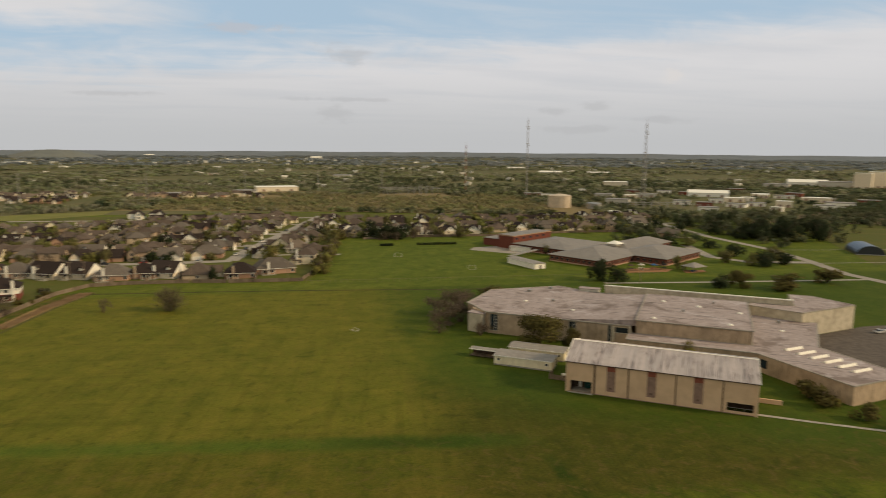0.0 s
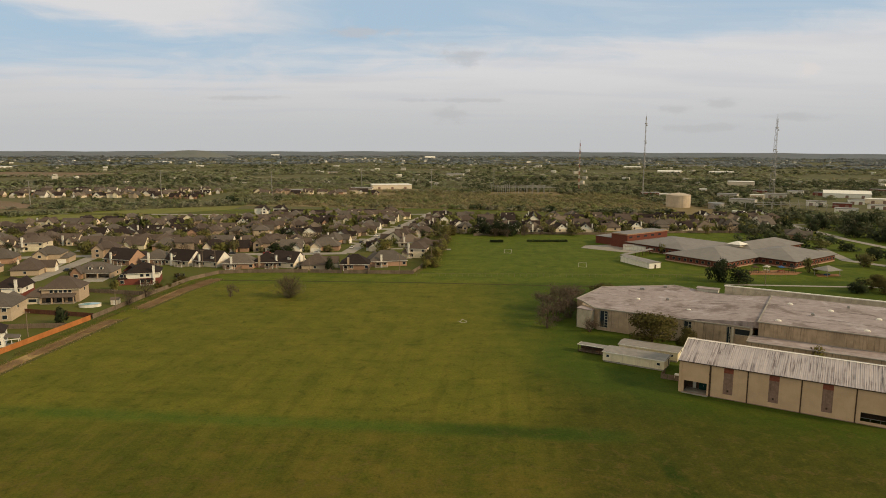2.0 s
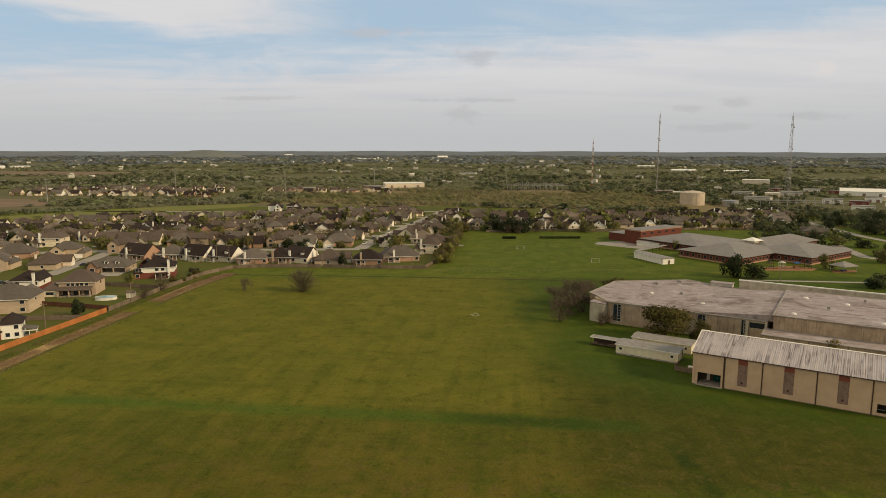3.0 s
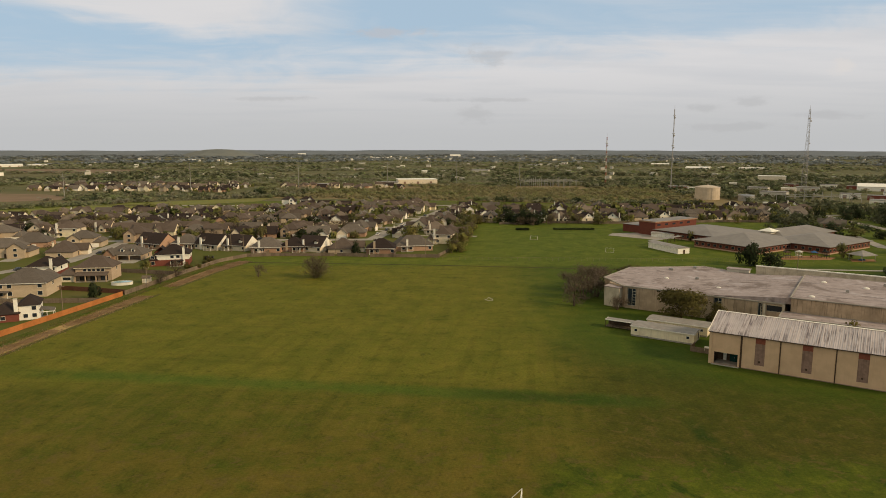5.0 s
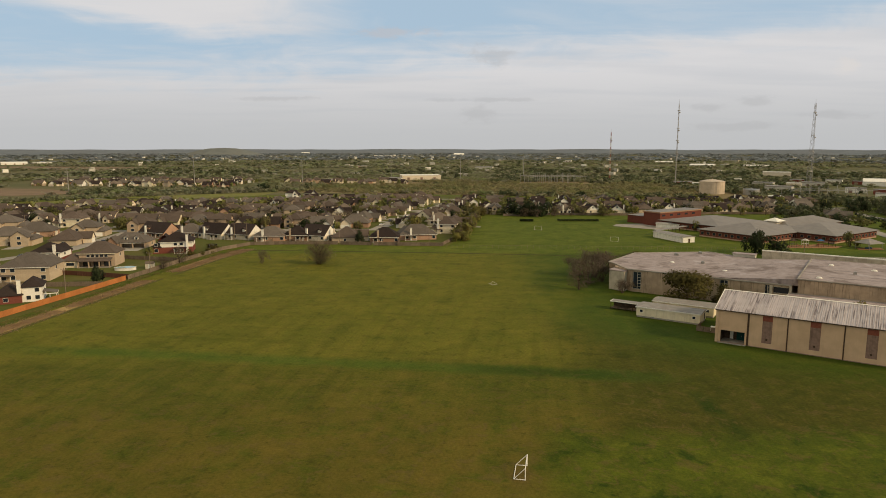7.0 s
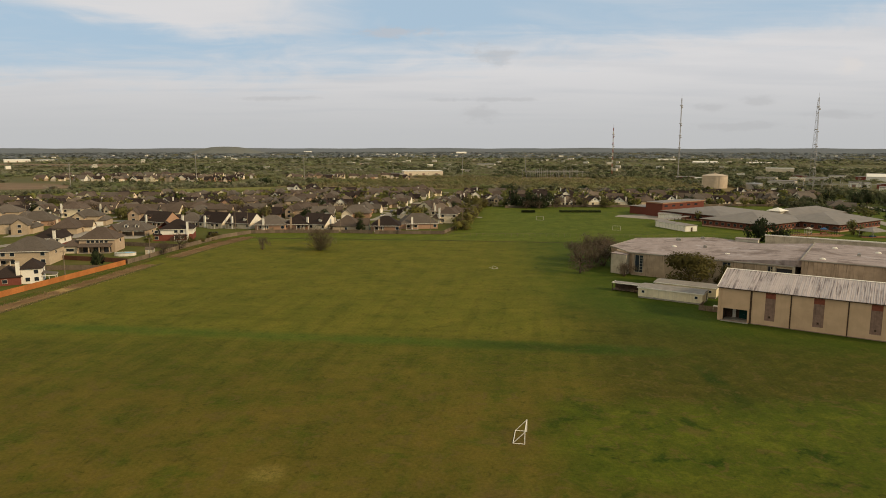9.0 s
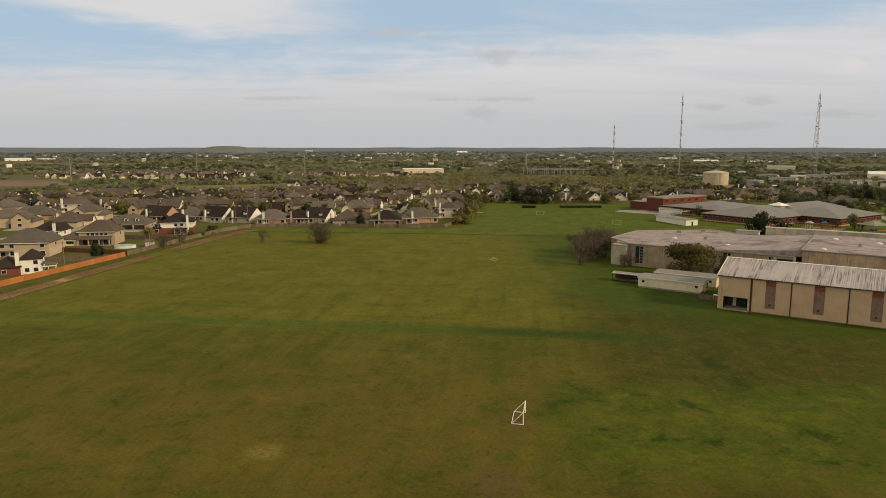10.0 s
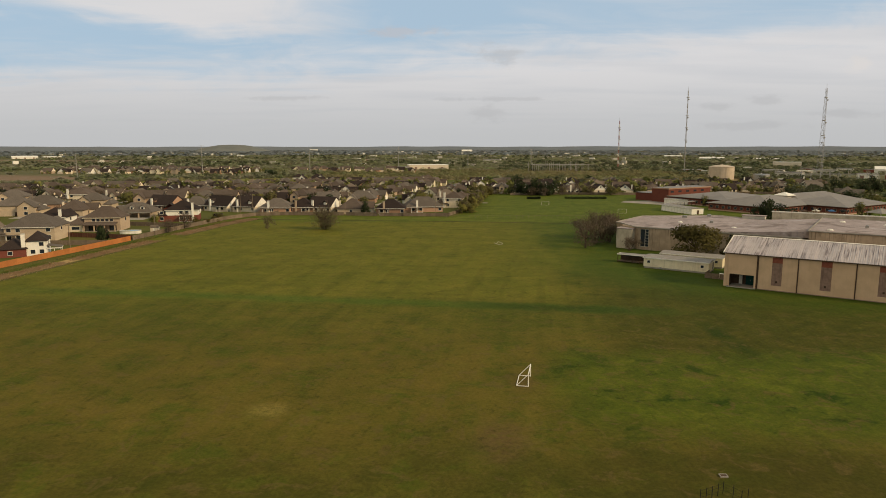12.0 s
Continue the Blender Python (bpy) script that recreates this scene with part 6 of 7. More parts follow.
KINDS = [
    ("gable", "stucco", "shingle_dark", "white", "white", "steep dark-roofed house with pale gables"),
    ("hip", "sand_brick", "shingle_brown", "stucco", "stucco", "low sand brick house with a brown hip roof"),
    ("two", "tan_brick", "shingle_brown", "tan_brick", "", "tall tan brick house with a brown hip roof"),
    ("two", "white", "shingle_dark", "house_red", "white", "white and red brick house with a dark roof"),
    ("two", "sand_brick", "shingle_grey", "sand_brick", "", "tall sand brick house with a grey roof"),
    ("hip", "rose_brick", "shingle_grey", "stucco", "white", "low rose brick house with a grey hip roof"),
    ("hip", "brown_brick", "shingle_dark", "stucco", "tan_brick", "low brown brick house with a dark roof"),
    ("gable", "tan_brick", "shingle_brown", "stucco", "white", "steep-roofed brown shingle house with tan gables"),
    ("hip", "stucco", "shingle_tan", "white", "white", "low pale stucco house with a tan roof"),
    ("two", "stucco", "shingle_brown", "cream", "white", "tall cream house with a brown roof"),
    ("gable", "white", "shingle_grey", "white", "white", "white gabled house with a grey roof"),
    ("gable", "cream", "shingle_brown", "cream", "stucco", "cream gabled house with a brown roof"),
    ("gable", "rose_brick", "shingle_dark", "rose_brick", "white", "steep dark-roofed house with rose brick gables"),
]
# houses nearest to the field: kind, place, turn (the street side faces away from the field)
NEAR = [(4, -161, 251, 190, 22, 15), (3, -173, 285, 188, 15, 12), (4, -223, 340, 10, 22, 13),
        (4, -264, 400, 15, 20, 13), (5, -232, 375, 12, 18, 13), (4, -202, 376, 10, 18, 12), (3, -131, 318, 195, 18, 13),
        (12, -161, 372, 157, 18, 13), (5, -143, 372, 180, 14, 12), (0, -127, 368, 157, 16, 13), (0, -111, 365, 157, 16, 13), (5, -94, 358, 180, 16, 12),
        (6, -80.5, 361, 180, 13, 12), (0, -69, 361, 157, 15, 13), (1, -52.5, 353.5, 90, 13, 14), (6, -32, 354, 180, 15, 12), (5, -15.5, 365, 190, 20, 13), (9, 0, 392, 170, 14, 12),
        (8, -4, 436, 175, 14, 12), (5, -57, 420, 0, 18, 12), (1, -246, 300, 195, 18, 13), (2, -210, 264, 195, 18, 13), (4, -200, 232, 195, 18, 14), (6, -182, 212, 195, 17, 13),
        (1, -196, 342, 100, 16, 13), (2, -180, 396, 5, 17, 12), (8, -186, 255, 195, 15, 12), (9, -238, 420, 185, 17, 13), (5, -250, 350, 15, 16, 12)]
for k, x, y, turn, w, d in NEAR:
    style, wall, roof, wall2, chimney, label = KINDS[k]
    house(x, y, turn, style, wall, roof, True, label, wall2, 1 if (x * 7 + y) % 2 < 1 else -1, w, d, chimney)



def porch_house(x, y, turn):
    """Tall tan house, its upper windows in a row over a deep covered porch."""
    t = thing("house", x, y, 0, turn, "tall tan brick house with a dark covered porch", "house", "houses of the estate")
    part("wall", Shape().box(-9.5, 5.0, -7.0, 4.2, 0, 5.5), "tan_brick", t)
    part("roof", Shape().hip(-9.5, 5.0, -7.0, 4.2, 5.5, 10.2, 0.6), "shingle_brown", t)
    part("side_wall", Shape().box(5.0, 10.5, -5.0, 6.5, 0, 2.9), "stucco", t)
    part("side_roof", Shape().hip(4.9, 10.5, -5.0, 6.5, 2.9, 5.6, 0.5), "shingle_brown", t)
    part("front_wing", Shape().box(-3.0, 4.0, -10.5, -7.0, 0, 3.0), "tan_brick", t)
    part("front_roof", Shape().hip(-3.0, 4.0, -10.5, -6.0, 3.0, 5.2, 0.5), "shingle_brown", t)
    porch = part("porch_roof", Shape().add([(-8.6, 4.2, 3.7), (4.4, 4.2, 3.7), (4.4, 7.8, 2.7), (-8.6, 7.8, 2.7), (-8.6, 4.2, 3.9), (4.4, 4.2, 3.9), (4.4, 7.8, 2.9), (-8.6, 7.8, 2.9)],
                                         [(3, 2, 1, 0), (4, 5, 6, 7), (0, 1, 5, 4), (1, 2, 6, 5), (2, 3, 7, 6), (3, 0, 4, 7)]), "shingle_brown", t)
    for u in (-8.3, -4.2, 0.0, 4.1):
        part("post", Shape().box(u - 0.22, u + 0.22, 7.2, 7.62, 0, 2.75), "tan_brick", porch)
    part("porch_floor", Shape().box(-8.6, 4.4, 4.2, 7.8, 0, 0.12), "concrete", t)
    # dark panels with panes, standing for the shade at the porch's back
    for u in (-6.4, -2.2, 2.0):
        d = part("patio_door", Shape().box(u - 1.5, u + 1.5, 4.18, 4.26, 0.12, 2.4), "brown", t)
        part("pane", Shape().box(u - 1.35, u + 1.35, 4.24, 4.29, 0.25, 2.3), "pane", d)
    for u in (-6.0, -4.2, -2.4, -0.6, 1.2):
        house_window(t, "n", u, 4.05, 1.3, 1.15, 4.2, True)
    house_window(t, "w", -2.0, 3.8, 1.1, 1.3, -9.5, True)
    house_window(t, "n", 7.7, 0.9, 3.0, 1.2, 6.5, True)
    part("fascia", Shape().box(-10.1, 5.6, 4.78, 4.86, 5.42, 5.66), "cream", t)
    return t


porch_house(-149.5, 280.0, 187)


def dormer_house(x, y, turn):
    """Low brick house with a grey hip roof, two white dormers over a double car port and a gabled end."""
    t = thing("house", x, y, 0, turn, "low tan brick house with white dormers over open garages", "house", "houses of the estate")
    part("wall", Shape().box(-9.5, 9.5, -1.0, 7.0, 0, 2.9).box(-9.5, -3.2, -6.0, -1.0, 0, 2.9).box(8.9, 9.5, -6.0, -1.0, 0, 2.9), "tan_brick", t)
    part("roof", Shape().hip(-9.5, 9.5, -6.0, 7.0, 2.9, 7.3, 0.6), "shingle_grey", t)
    part("gable_wall", Shape().box(-9.0, -4.0, -7.6, -6.0, 0, 2.95).wedge(-9.0, -4.0, -7.6, -4.0, 2.95, 5.9, False), "brown_brick", t, "brown brick gable")
    part("gable_roof", gable(Shape(), -9.0, -4.0, -7.6, -2.5, 2.95, 6.0, along_x=False), "shingle_grey", t)
    house_window(t, "s", -6.5, 0.9, 2.0, 1.4, -7.6, True)
    for u in (-3.0, 2.7, 8.6):
        part("pier", Shape().box(u, u + 0.5, -6.3, -5.8, 0, 2.75), "tan_brick", t)
    part("lintel", Shape().box(-3.0, 9.1, -6.25, -5.85, 2.45, 2.85), "white", t, "white beam over the car port")
    part("driveway", Shape().box(-2.6, 8.6, -15.0, -1.1, 0, 0.07), "concrete", t)
    for u in (-0.8, 4.4):
        d = part("dormer", Shape().box(u - 0.9, u + 0.9, -4.6, -2.2, 3.9, 5.4).wedge(u - 0.9, u + 0.9, -4.6, -4.4, 5.4, 6.2, False), "white", t, "white dormer")
        part("roof", gable(Shape(), u - 0.9, u + 0.9, -4.7, -1.4, 5.4, 6.3, 0.25, 0.12, False), "shingle_grey", d)
        part("pane", Shape().box(u - 0.45, u + 0.45, -4.66, -4.6, 4.3, 5.3), "pane", d)
    house_window(t, "e", 2.0, 1.0, 1.3, 1.3, 9.5, True)
    return t


dormer_house(-159.0, 333.0, 4)


def white_house(x, y, turn):
    """White two-storey house with a low red brick wing, a white chimney and a patio roof on posts."""
    t = thing("house", x, y, 0, turn, "white house with a red brick wing and dark roof", "house", "houses of the estate")
    part("wall", Shape().box(-8.5, -0.5, -6.0, 5.0, 0, 5.4), "white", t)
    part("roof", Shape().hip(-8.5, -0.5, -6.0, 5.0, 5.4, 8.6, 0.6), "shingle_dark", t)
    part("wing_wall", Shape().box(-0.5, 10.0, -6.0, 6.2, 0, 2.9), "house_red", t, "red brick wing")
    part("wing_roof", Shape().hip(-0.6, 10.0, -6.0, 6.2, 2.9, 6.6, 0.6), "shingle_dark", t)
    c = part("chimney", Shape().box(-0.4, 1.1, 5.0, 6.1, 0, 8.2), "white", t)
    part("cap", Shape().box(-0.5, 1.2, 4.9, 6.2, 8.2, 8.4), "shed_wall", c)
    p = part("patio_roof", Shape().add([(-14.2, -0.7, 2.75), (-8.5, -0.7, 3.6), (-8.5, 5.4, 3.6), (-14.2, 5.4, 2.75), (-14.2, -0.7, 2.95), (-8.5, -0.7, 3.8), (-8.5, 5.4, 3.8), (-14.2, 5.4, 2.95)],
                                     [(0, 1, 2, 3), (7, 6, 5, 4), (4, 5, 1, 0), (5, 6, 2, 1), (6, 7, 3, 2), (7, 4, 0, 3)]), "shingle_grey", t, "grey patio roof")
    part("patio_beam", Shape().box(-14.2, -13.9, -0.5, 5.3, 2.45, 2.74).box(-13.9, -8.5, 5.1, 5.4, 2.45, 2.74), "white", p)
    for u, v in ((-13.8, 5.0), (-11.2, 5.0), (-13.8, -0.3), (-8.7, 5.0)):
        part("post", Shape().box(u - 0.1, u + 0.1, v - 0.1, v + 0.1, 0, 2.65), "white", p)
    part("patio_floor", Shape().box(-14.0, -8.5, -0.5, 5.2, 0, 0.1), "concrete", t)
    for u, z in ((-6.4, 3.6), (-6.4, 0.9), (-3.0, 0.9)):
        house_window(t, "n", u, z, 1.7, 1.4, 5.0, True)
    house_window(t, "n", 5.5, 0.9, 1.8, 1.3, 6.2, True)
    house_window(t, "w", 0.0, 3.6, 1.2, 1.3, -8.5, True)
    return t


white_house(-139.0, 213.5, 205).scale = (0.74, 0.8, 0.9)

# the rest of the estate: lighter houses, built once per kind and copied row by row; plainer ones far off
LITE, PLAIN = [], []
for k, (style, wall, roof, wall2, chimney, label) in enumerate(KINDS):
    for flip in (1, -1):
        wall2 = "white" if wall2 == "house_red" else wall2
        LITE.append(house(-30.0 - 17 * k, 700.0 + 40 * (flip + 1), 0, style, wall, roof, False, label, wall2, flip, 11.8 + (k * 3) % 4, 9.6 + k % 3, chimney if flip == 1 else ""))
        PLAIN.append(house(-30.0 - 17 * k, 900.0 + 40 * (flip + 1), 0, style, wall, roof, None, label, wall2, flip, 11.8 + (k * 3) % 4, 9.6 + k % 3, chimney if flip == 1 else ""))
used = set()
rng = random.Random(17)
taken = [(x, y) for _, x, y, *_ in NEAR] + [(-149, 280), (-159, 333)]
shrubs = []


def put_lite(x, y, turn, kinds=None):
    k = rng.choice(kinds or (0, 1, 0, 1, 2, 3, 4, 5, 8, 9, 10, 11, 12, 13, 14, 15, 14, 15, 16, 17, 18, 19, 20, 21, 20, 22, 23, 24, 25))
    m = pose(x, y, 0, 0, 0, turn)
    near = y < 555
    kind = (LITE if near else PLAIN)[k]
    if (k, near) not in used:
        used.add((k, near))
        kind.matrix_basis = m
    else:
        copy_thing(kind, m)
    for _ in range(5):
        a = rng.uniform(0, 6.28)
        shrubs.append((x + 10 * math.cos(a), y + 10.5 * math.sin(a), rng.uniform(2.2, 5.4)))


garden_trees = []


def lane(y):
    """Where the side street lies at y."""
    return -37 + 0.24 * (y - 436)


for row, (y, turn) in enumerate(((421, 0), (441, 180), (482, 0), (503, 180), (545, 0), (566, 180), (607, 0), (625, 180))):
    x = -0.80 * y - 20
    while x < 8:
        if not (lane(y) - 27 < x < lane(y) + 31 and y > 425) and not lane(y) - 9 < x < lane(y) + 12 and not any(math.hypot(x - p, y - q) < 17 for p, q in taken):
            if (x < -200 and y > 520 + (x + 367) * 1.0 - 30) or (x < -140 and y > 600):
                x += 16.5
                continue
            if x > -0.95 * y - 5:
                put_lite(x + rng.uniform(-2.5, 2.5), y + 7 * math.sin(x * 0.021 + row) + rng.uniform(-3, 3), turn + rng.choice((0, 0, 0, 90, -90)) + rng.uniform(-9, 9))
                garden_trees.append((x + rng.uniform(-8, 8), y + (8 if turn else -9) * 1.6 + rng.uniform(-4, 4)))
                if rng.random() < 0.9:
                    garden_trees.append((x + 8.5, y + rng.uniform(-9, 9)))
        x += 16.5
for row, (y, turn) in enumerate(((508, 180), (528, 0), (566, 0), (585, 180))):  # behind the school field
    x = 34 if row < 2 else 22
    while x < (262 if row < 2 else 330):
        put_lite(x + rng.uniform(-2.5, 2.5), y + 0.05 * (x - 34) + rng.uniform(-5, 5), turn + rng.choice((0, 0, 90)) + rng.uniform(-12, 12), (0, 1, 0, 1, 16, 17, 14, 15, 8, 9, 2, 3, 6))
        garden_trees.append((x + rng.uniform(-8, 8), y + 12 + rng.uniform(-4, 4)))
        garden_trees.append((x + 9, y - 10 + rng.uniform(-4, 4)))
        x += 19.5
for k in range(9):  # both sides of the street that runs away
    for off, turn in ((-20.0, 90), (20.5, -90)):
        y = 447 + 19 * k + (6 if turn < 0 else 0)
        x = lane(y) + off
        if not any(math.hypot(x - p, y - q) < 15 for p, q in taken):
            put_lite(x + rng.uniform(-2, 2), y + rng.uniform(-2, 2), turn - 13 + rng.uniform(-6, 6), (0, 1, 2, 3, 10, 14, 15, 16, 17, 20, 21, 22, 23, 18))
            garden_trees.append((x + (-11 if turn > 0 else 11), y + rng.uniform(-8, 8)))
            garden_trees.append((x + rng.uniform(-6, 6), y + 9))
for x, y in ((-285, 365), (-300, 395), (-318, 425), (-262, 350)):
    put_lite(x, y, 10)
for x, y, turn in ((296, 560, 20), (275, 470, 60), (285, 535, 10)):
    put_lite(x, y, turn)
# a second estate far off among the woods
for k in range(44):
    put_lite(-520 + (k % 11) * 24 + rng.uniform(-6, 6), 858 + (k // 11) * 34 + rng.uniform(-8, 8) - (k % 11) * 2, rng.choice((0, 90, 180)))
for k in range(12):
    put_lite(-215 + k * 14 + rng.uniform(-5, 5), 905 + rng.uniform(-22, 30), rng.choice((0, 90, 180)))
spare = 0
for near, kinds in ((True, LITE), (False, PLAIN)):  # any kind not yet used stands at the estate's edge
    for k in range(len(kinds)):
        if (k, near) not in used:
            kinds[k].matrix_basis = pose(-150 + 18 * spare, 652, 0, 0, 0, 0)
            spare += 1
kinds = ("green", "spring", "olive", "bare", "dark", "green", "bare")
garden_trees.sort(key=lambda p: p[1])
far_crowns = []
for k, (x, y) in enumerate(garden_trees):
    h = rng.uniform(4.5, 8.5)
    key = kinds[k % 7]
    if k < 150:
        tree("green" if key == "olive" else key, x, y, h, h * rng.uniform(1.0, 1.5), group="garden trees")
    else:
        far_crowns.append((x, y, h))
for key, x, y, h, w in (("dark", -128, 240, 6.5, 6.0), ("bare", -116, 270, 6.0, 6.5), ("spring", -135, 300, 4.5, 4.5), ("bush", -118, 305, 3.0, 4.5), ("bush", -112, 318, 3.0, 4.0), ("dark", -45, 346, 7.5, 5.0), ("green", -20, 410, 5.5, 7.0),
                        ("green", -54, 408, 5.0, 7.0), ("bare", -230, 322, 6.0, 7.0), ("bush", -172, 335, 4.0, 6.0), ("spring", -140, 330, 4.0, 5.0), ("green", -185, 305, 4.5, 5.0), ("bare", -210, 352, 5.0, 5.5)):
    tree(key, x, y, h, w, "bush" if key == "bush" else "tree", "garden trees")


# ---- garden things ----
p = thing("garden_pool", -131.0, 268.0, 0, 12, "white round-ended above-ground pool in a garden", "pool")
ring = [(4.2 * math.cos(2 * math.pi * k / 20), 2.4 * math.sin(2 * math.pi * k / 20)) for k in range(20)]
part("wall", Shape().prism(ring, 0, 1.2), "white", p)
part("water", Shape().prism([(x * 0.93, y * 0.93) for x, y in ring], 1.1, 1.215), "pool_water", p, "pale blue water")
rim = Shape()
for k in range(20):
    rim.beam((*ring[k], 1.24), (*ring[(k + 1) % 20], 1.24), 0.25, 0.08)
part("rim", rim, "shed_wall", p)
s = thing("garden_shed", -122.5, 272.0, 0, 10, "small tan garden shed beside the fence", "shed")
part("body", Shape().box(-1.6, 1.6, -1.3, 1.3, 0, 2.2), "stucco", s)
part("roof", gable(Shape(), -1.6, 1.6, -1.3, 1.3, 2.2, 3.0, 0.2, 0.1), "shingle_tan", s)
part("door", Shape().box(-0.5, 0.5, -1.36, -1.3, 0.05, 1.9), "white", s)


x, y = -114.8, 325.3
p = thing("trampoline", x, y, 0, 0, "round trampoline with a black safety net", "trampoline")
ring = Shape()
for k in range(16):
    a, c = 2 * math.pi * k / 16, 2 * math.pi * (k + 1) / 16
    ring.beam((2 * math.cos(a), 2 * math.sin(a), 0.85), (2 * math.cos(c), 2 * math.sin(c), 0.85), 0.12)
part("ring", ring, "steel", p)
part("mat", Shape().prism([(1.85 * math.cos(2 * math.pi * k / 16), 1.85 * math.sin(2 * math.pi * k / 16)) for k in range(16)], 0.82, 0.86), "dark", p)
net = Shape()
for k in range(32):
    a = 2 * math.pi * k / 32
    net.beam((2 * math.cos(a), 2 * math.sin(a), 0.9), (2 * math.cos(a), 2 * math.sin(a), 2.5), 0.1)
part("net", net, "dark", p, "black safety net")
for k in range(6):
    a = 2 * math.pi * k / 6
    part("pole", Shape().tube((2.05 * math.cos(a), 2.05 * math.sin(a), 0), (2.05 * math.cos(a), 2.05 * math.sin(a), 2.6), 0.05, 0.05, 6), "steel", p)
for x, y, h, w in ((-112.5, 304.0, 2.2, 3.5), (-112.0, 312.0, 2.6, 4.0), (-111.0, 320.0, 2.0, 3.5), (-118.0, 330.0, 2.0, 3.0)):
    tree("bush", x, y, h, w, "bush", "garden trees")
tree("bare", -115.3, 284.6, 7.5, 8.0, group="garden trees")

# ---- cars ----
def car(x, y, turn, paint, label, z=0.16):
    t = thing("car", x, y, z, turn, label, "car", "parked cars")
    prof = [(-2.2, 0.35), (-2.25, 0.75), (-1.9, 0.95), (-1.2, 1.0), (0.9, 1.0), (1.9, 0.85), (2.2, 0.7), (2.2, 0.35)]
    s = Shape()
    for yy in (-0.88, 0.88):
        s.v += [(a, yy, b) for a, b in prof]
    n = len(prof)
    s.f += [tuple(range(n)), tuple(range(2 * n - 1, n - 1, -1))] + [(k, n + k, n + (k + 1) % n, (k + 1) % n) for k in range(n)]
    part("body", s, paint, t)
    part("cabin", Shape().add([(-1.6, -0.8, 1.0), (1.0, -0.8, 1.0), (1.0, 0.8, 1.0), (-1.6, 0.8, 1.0), (-1.2, -0.65, 1.48), (0.3, -0.65, 1.48), (0.3, 0.65, 1.48), (-1.2, 0.65, 1.48)],
                              [(4, 5, 6, 7), (0, 1, 5, 4), (1, 2, 6, 5), (2, 3, 7, 6), (3, 0, 4, 7)]), "pane", t, "dark glass cabin")
    part("roof", Shape().box(-1.2, 0.3, -0.64, 0.64, 1.48, 1.53), paint, t)
    for a in (-1.35, 1.35):
        for bb in (-0.86, 0.7):
            w = part("wheel", Shape().tube((a, bb, 0.33), (a, bb + 0.16, 0.33), 0.33, 0.33, 12), "tyre", t)
            part("rim", Shape().tube((a, bb - 0.01, 0.33), (a, bb + 0.17, 0.33), 0.18, 0.18, 10), "steel", w)
    return t


for x, y, turn, c, z in ((-41, 424, 80, "white", 0.16), (-34, 433, 78, "white", 0.16), (-37, 447, 77, "dark", 0.16), (-26, 470, 77, "silver", 0.16), (-29, 480, 77, "white", 0.16), (-180, 347, 20, "dark", 0.04), (-137, 336, 30, "dark", 0.04),
                         (-145, 341, 20, "silver", 0.04), (-14, 540, 77, "dark", 0.16), (-60, 402, 5, "silver", 0.12), (-193, 299, 60, "dark", 0.14), (-110, 401, 2, "dark", 0.12), (-90, 402, 180, "red", 0.12)):
    car(x, y, turn, "car_" + c, {"white": "white", "dark": "dark", "silver": "silver", "red": "red"}[c] + " car parked by the concrete street", z)
for u, v, c in ((96, 104, "silver"), (100, 108, "white")):
    car(*uv(u, v), 10, "car_" + c, {"silver": "silver", "white": "white"}[c] + " car parked on the asphalt yard", 0.09)
# dark arched barn with a pale front in the park
x, y = 358.0, 362.0
n = 12
arc = [(math.cos(math.pi * k / n) * 8.5, math.sin(math.pi * k / n) * 6.0) for k in range(n + 1)]
b = thing("arched_shelter", x, y, 0, -28, "dark arched shelter with a pale rounded end", "shelter")
s = Shape()
for yy in (0.0, 26.0):
    s.v += [(a, yy, h) for a, h in arc]
s.f += [(k, k + 1, n + 2 + k, n + 1 + k) for k in range(n)] + [tuple(range(n, -1, -1)), tuple(range(n + 1, 2 * n + 2))]
part("shell", s, "car_dark", b, "dark curved shell")
part("ribs", Shape().box(-8.6, 8.6, -0.1, 0.0, 0, 0.6), "steel", b)

# ---- distant buildings ----
FAR = [
    (-39, 1024, 60, 6.2, "tan"), (-84, 991, 21, 4.2, "grey"), (-170, 930, 44, 4.0, "grey"), (-1185, 1834, 62, 12, "white"), (-1178, 1950, 49, 7, "white"),
    (58, 3518, 53, 22, "white"), (-997, 2614, 66, 8, "white"), (-931, 4403, 51, 16, "white"), (388, 2178, 18, 9, "white"), (261, 1971, 40, 6, "white"),
    (624, 1662, 56, 11, "white"), (900, 2186, 70, 9, "grey"), (654, 2040, 51, 9, "white"), (-205, 1608, 27, 6, "grey"), (78, 1460, 37, 6, "grey"),
    (529, 1081, 40, 9, "tan"), (399, 851, 24, 5, "grey"), (369, 749, 27, 6, "grey"), (463, 851, 26, 5, "grey"), (524, 913, 20, 5, "white")]
FAR += [
    (558, 851, 54, 9, "white"), (447, 734, 20, 5, "white"), (459, 706, 18, 5, "red"), (540, 764, 24, 5, "tan"), (301, 615, 10, 5, "white"), (491, 693, 22, 4, "white"),
    (909, 1078, 66, 12, "white"), (939, 1040, 65, 9.6, "grey"), (807, 1034, 41, 7, "grey"), (608, 667, 30, 6, "white"), (642, 739, 26, 6, "tan"), (549, 685, 16, 7, "tan"),
    (952, 1000, 27, 27, "tan"), (1010, 1025, 33, 28, "tan"), (575, 651, 20, 5, "white"), (760, 1663, 60, 7, "white"), (-303, 3202, 79, 9, "white"), (-82, 965, 32, 5, "grey")]
town = random.Random(29)
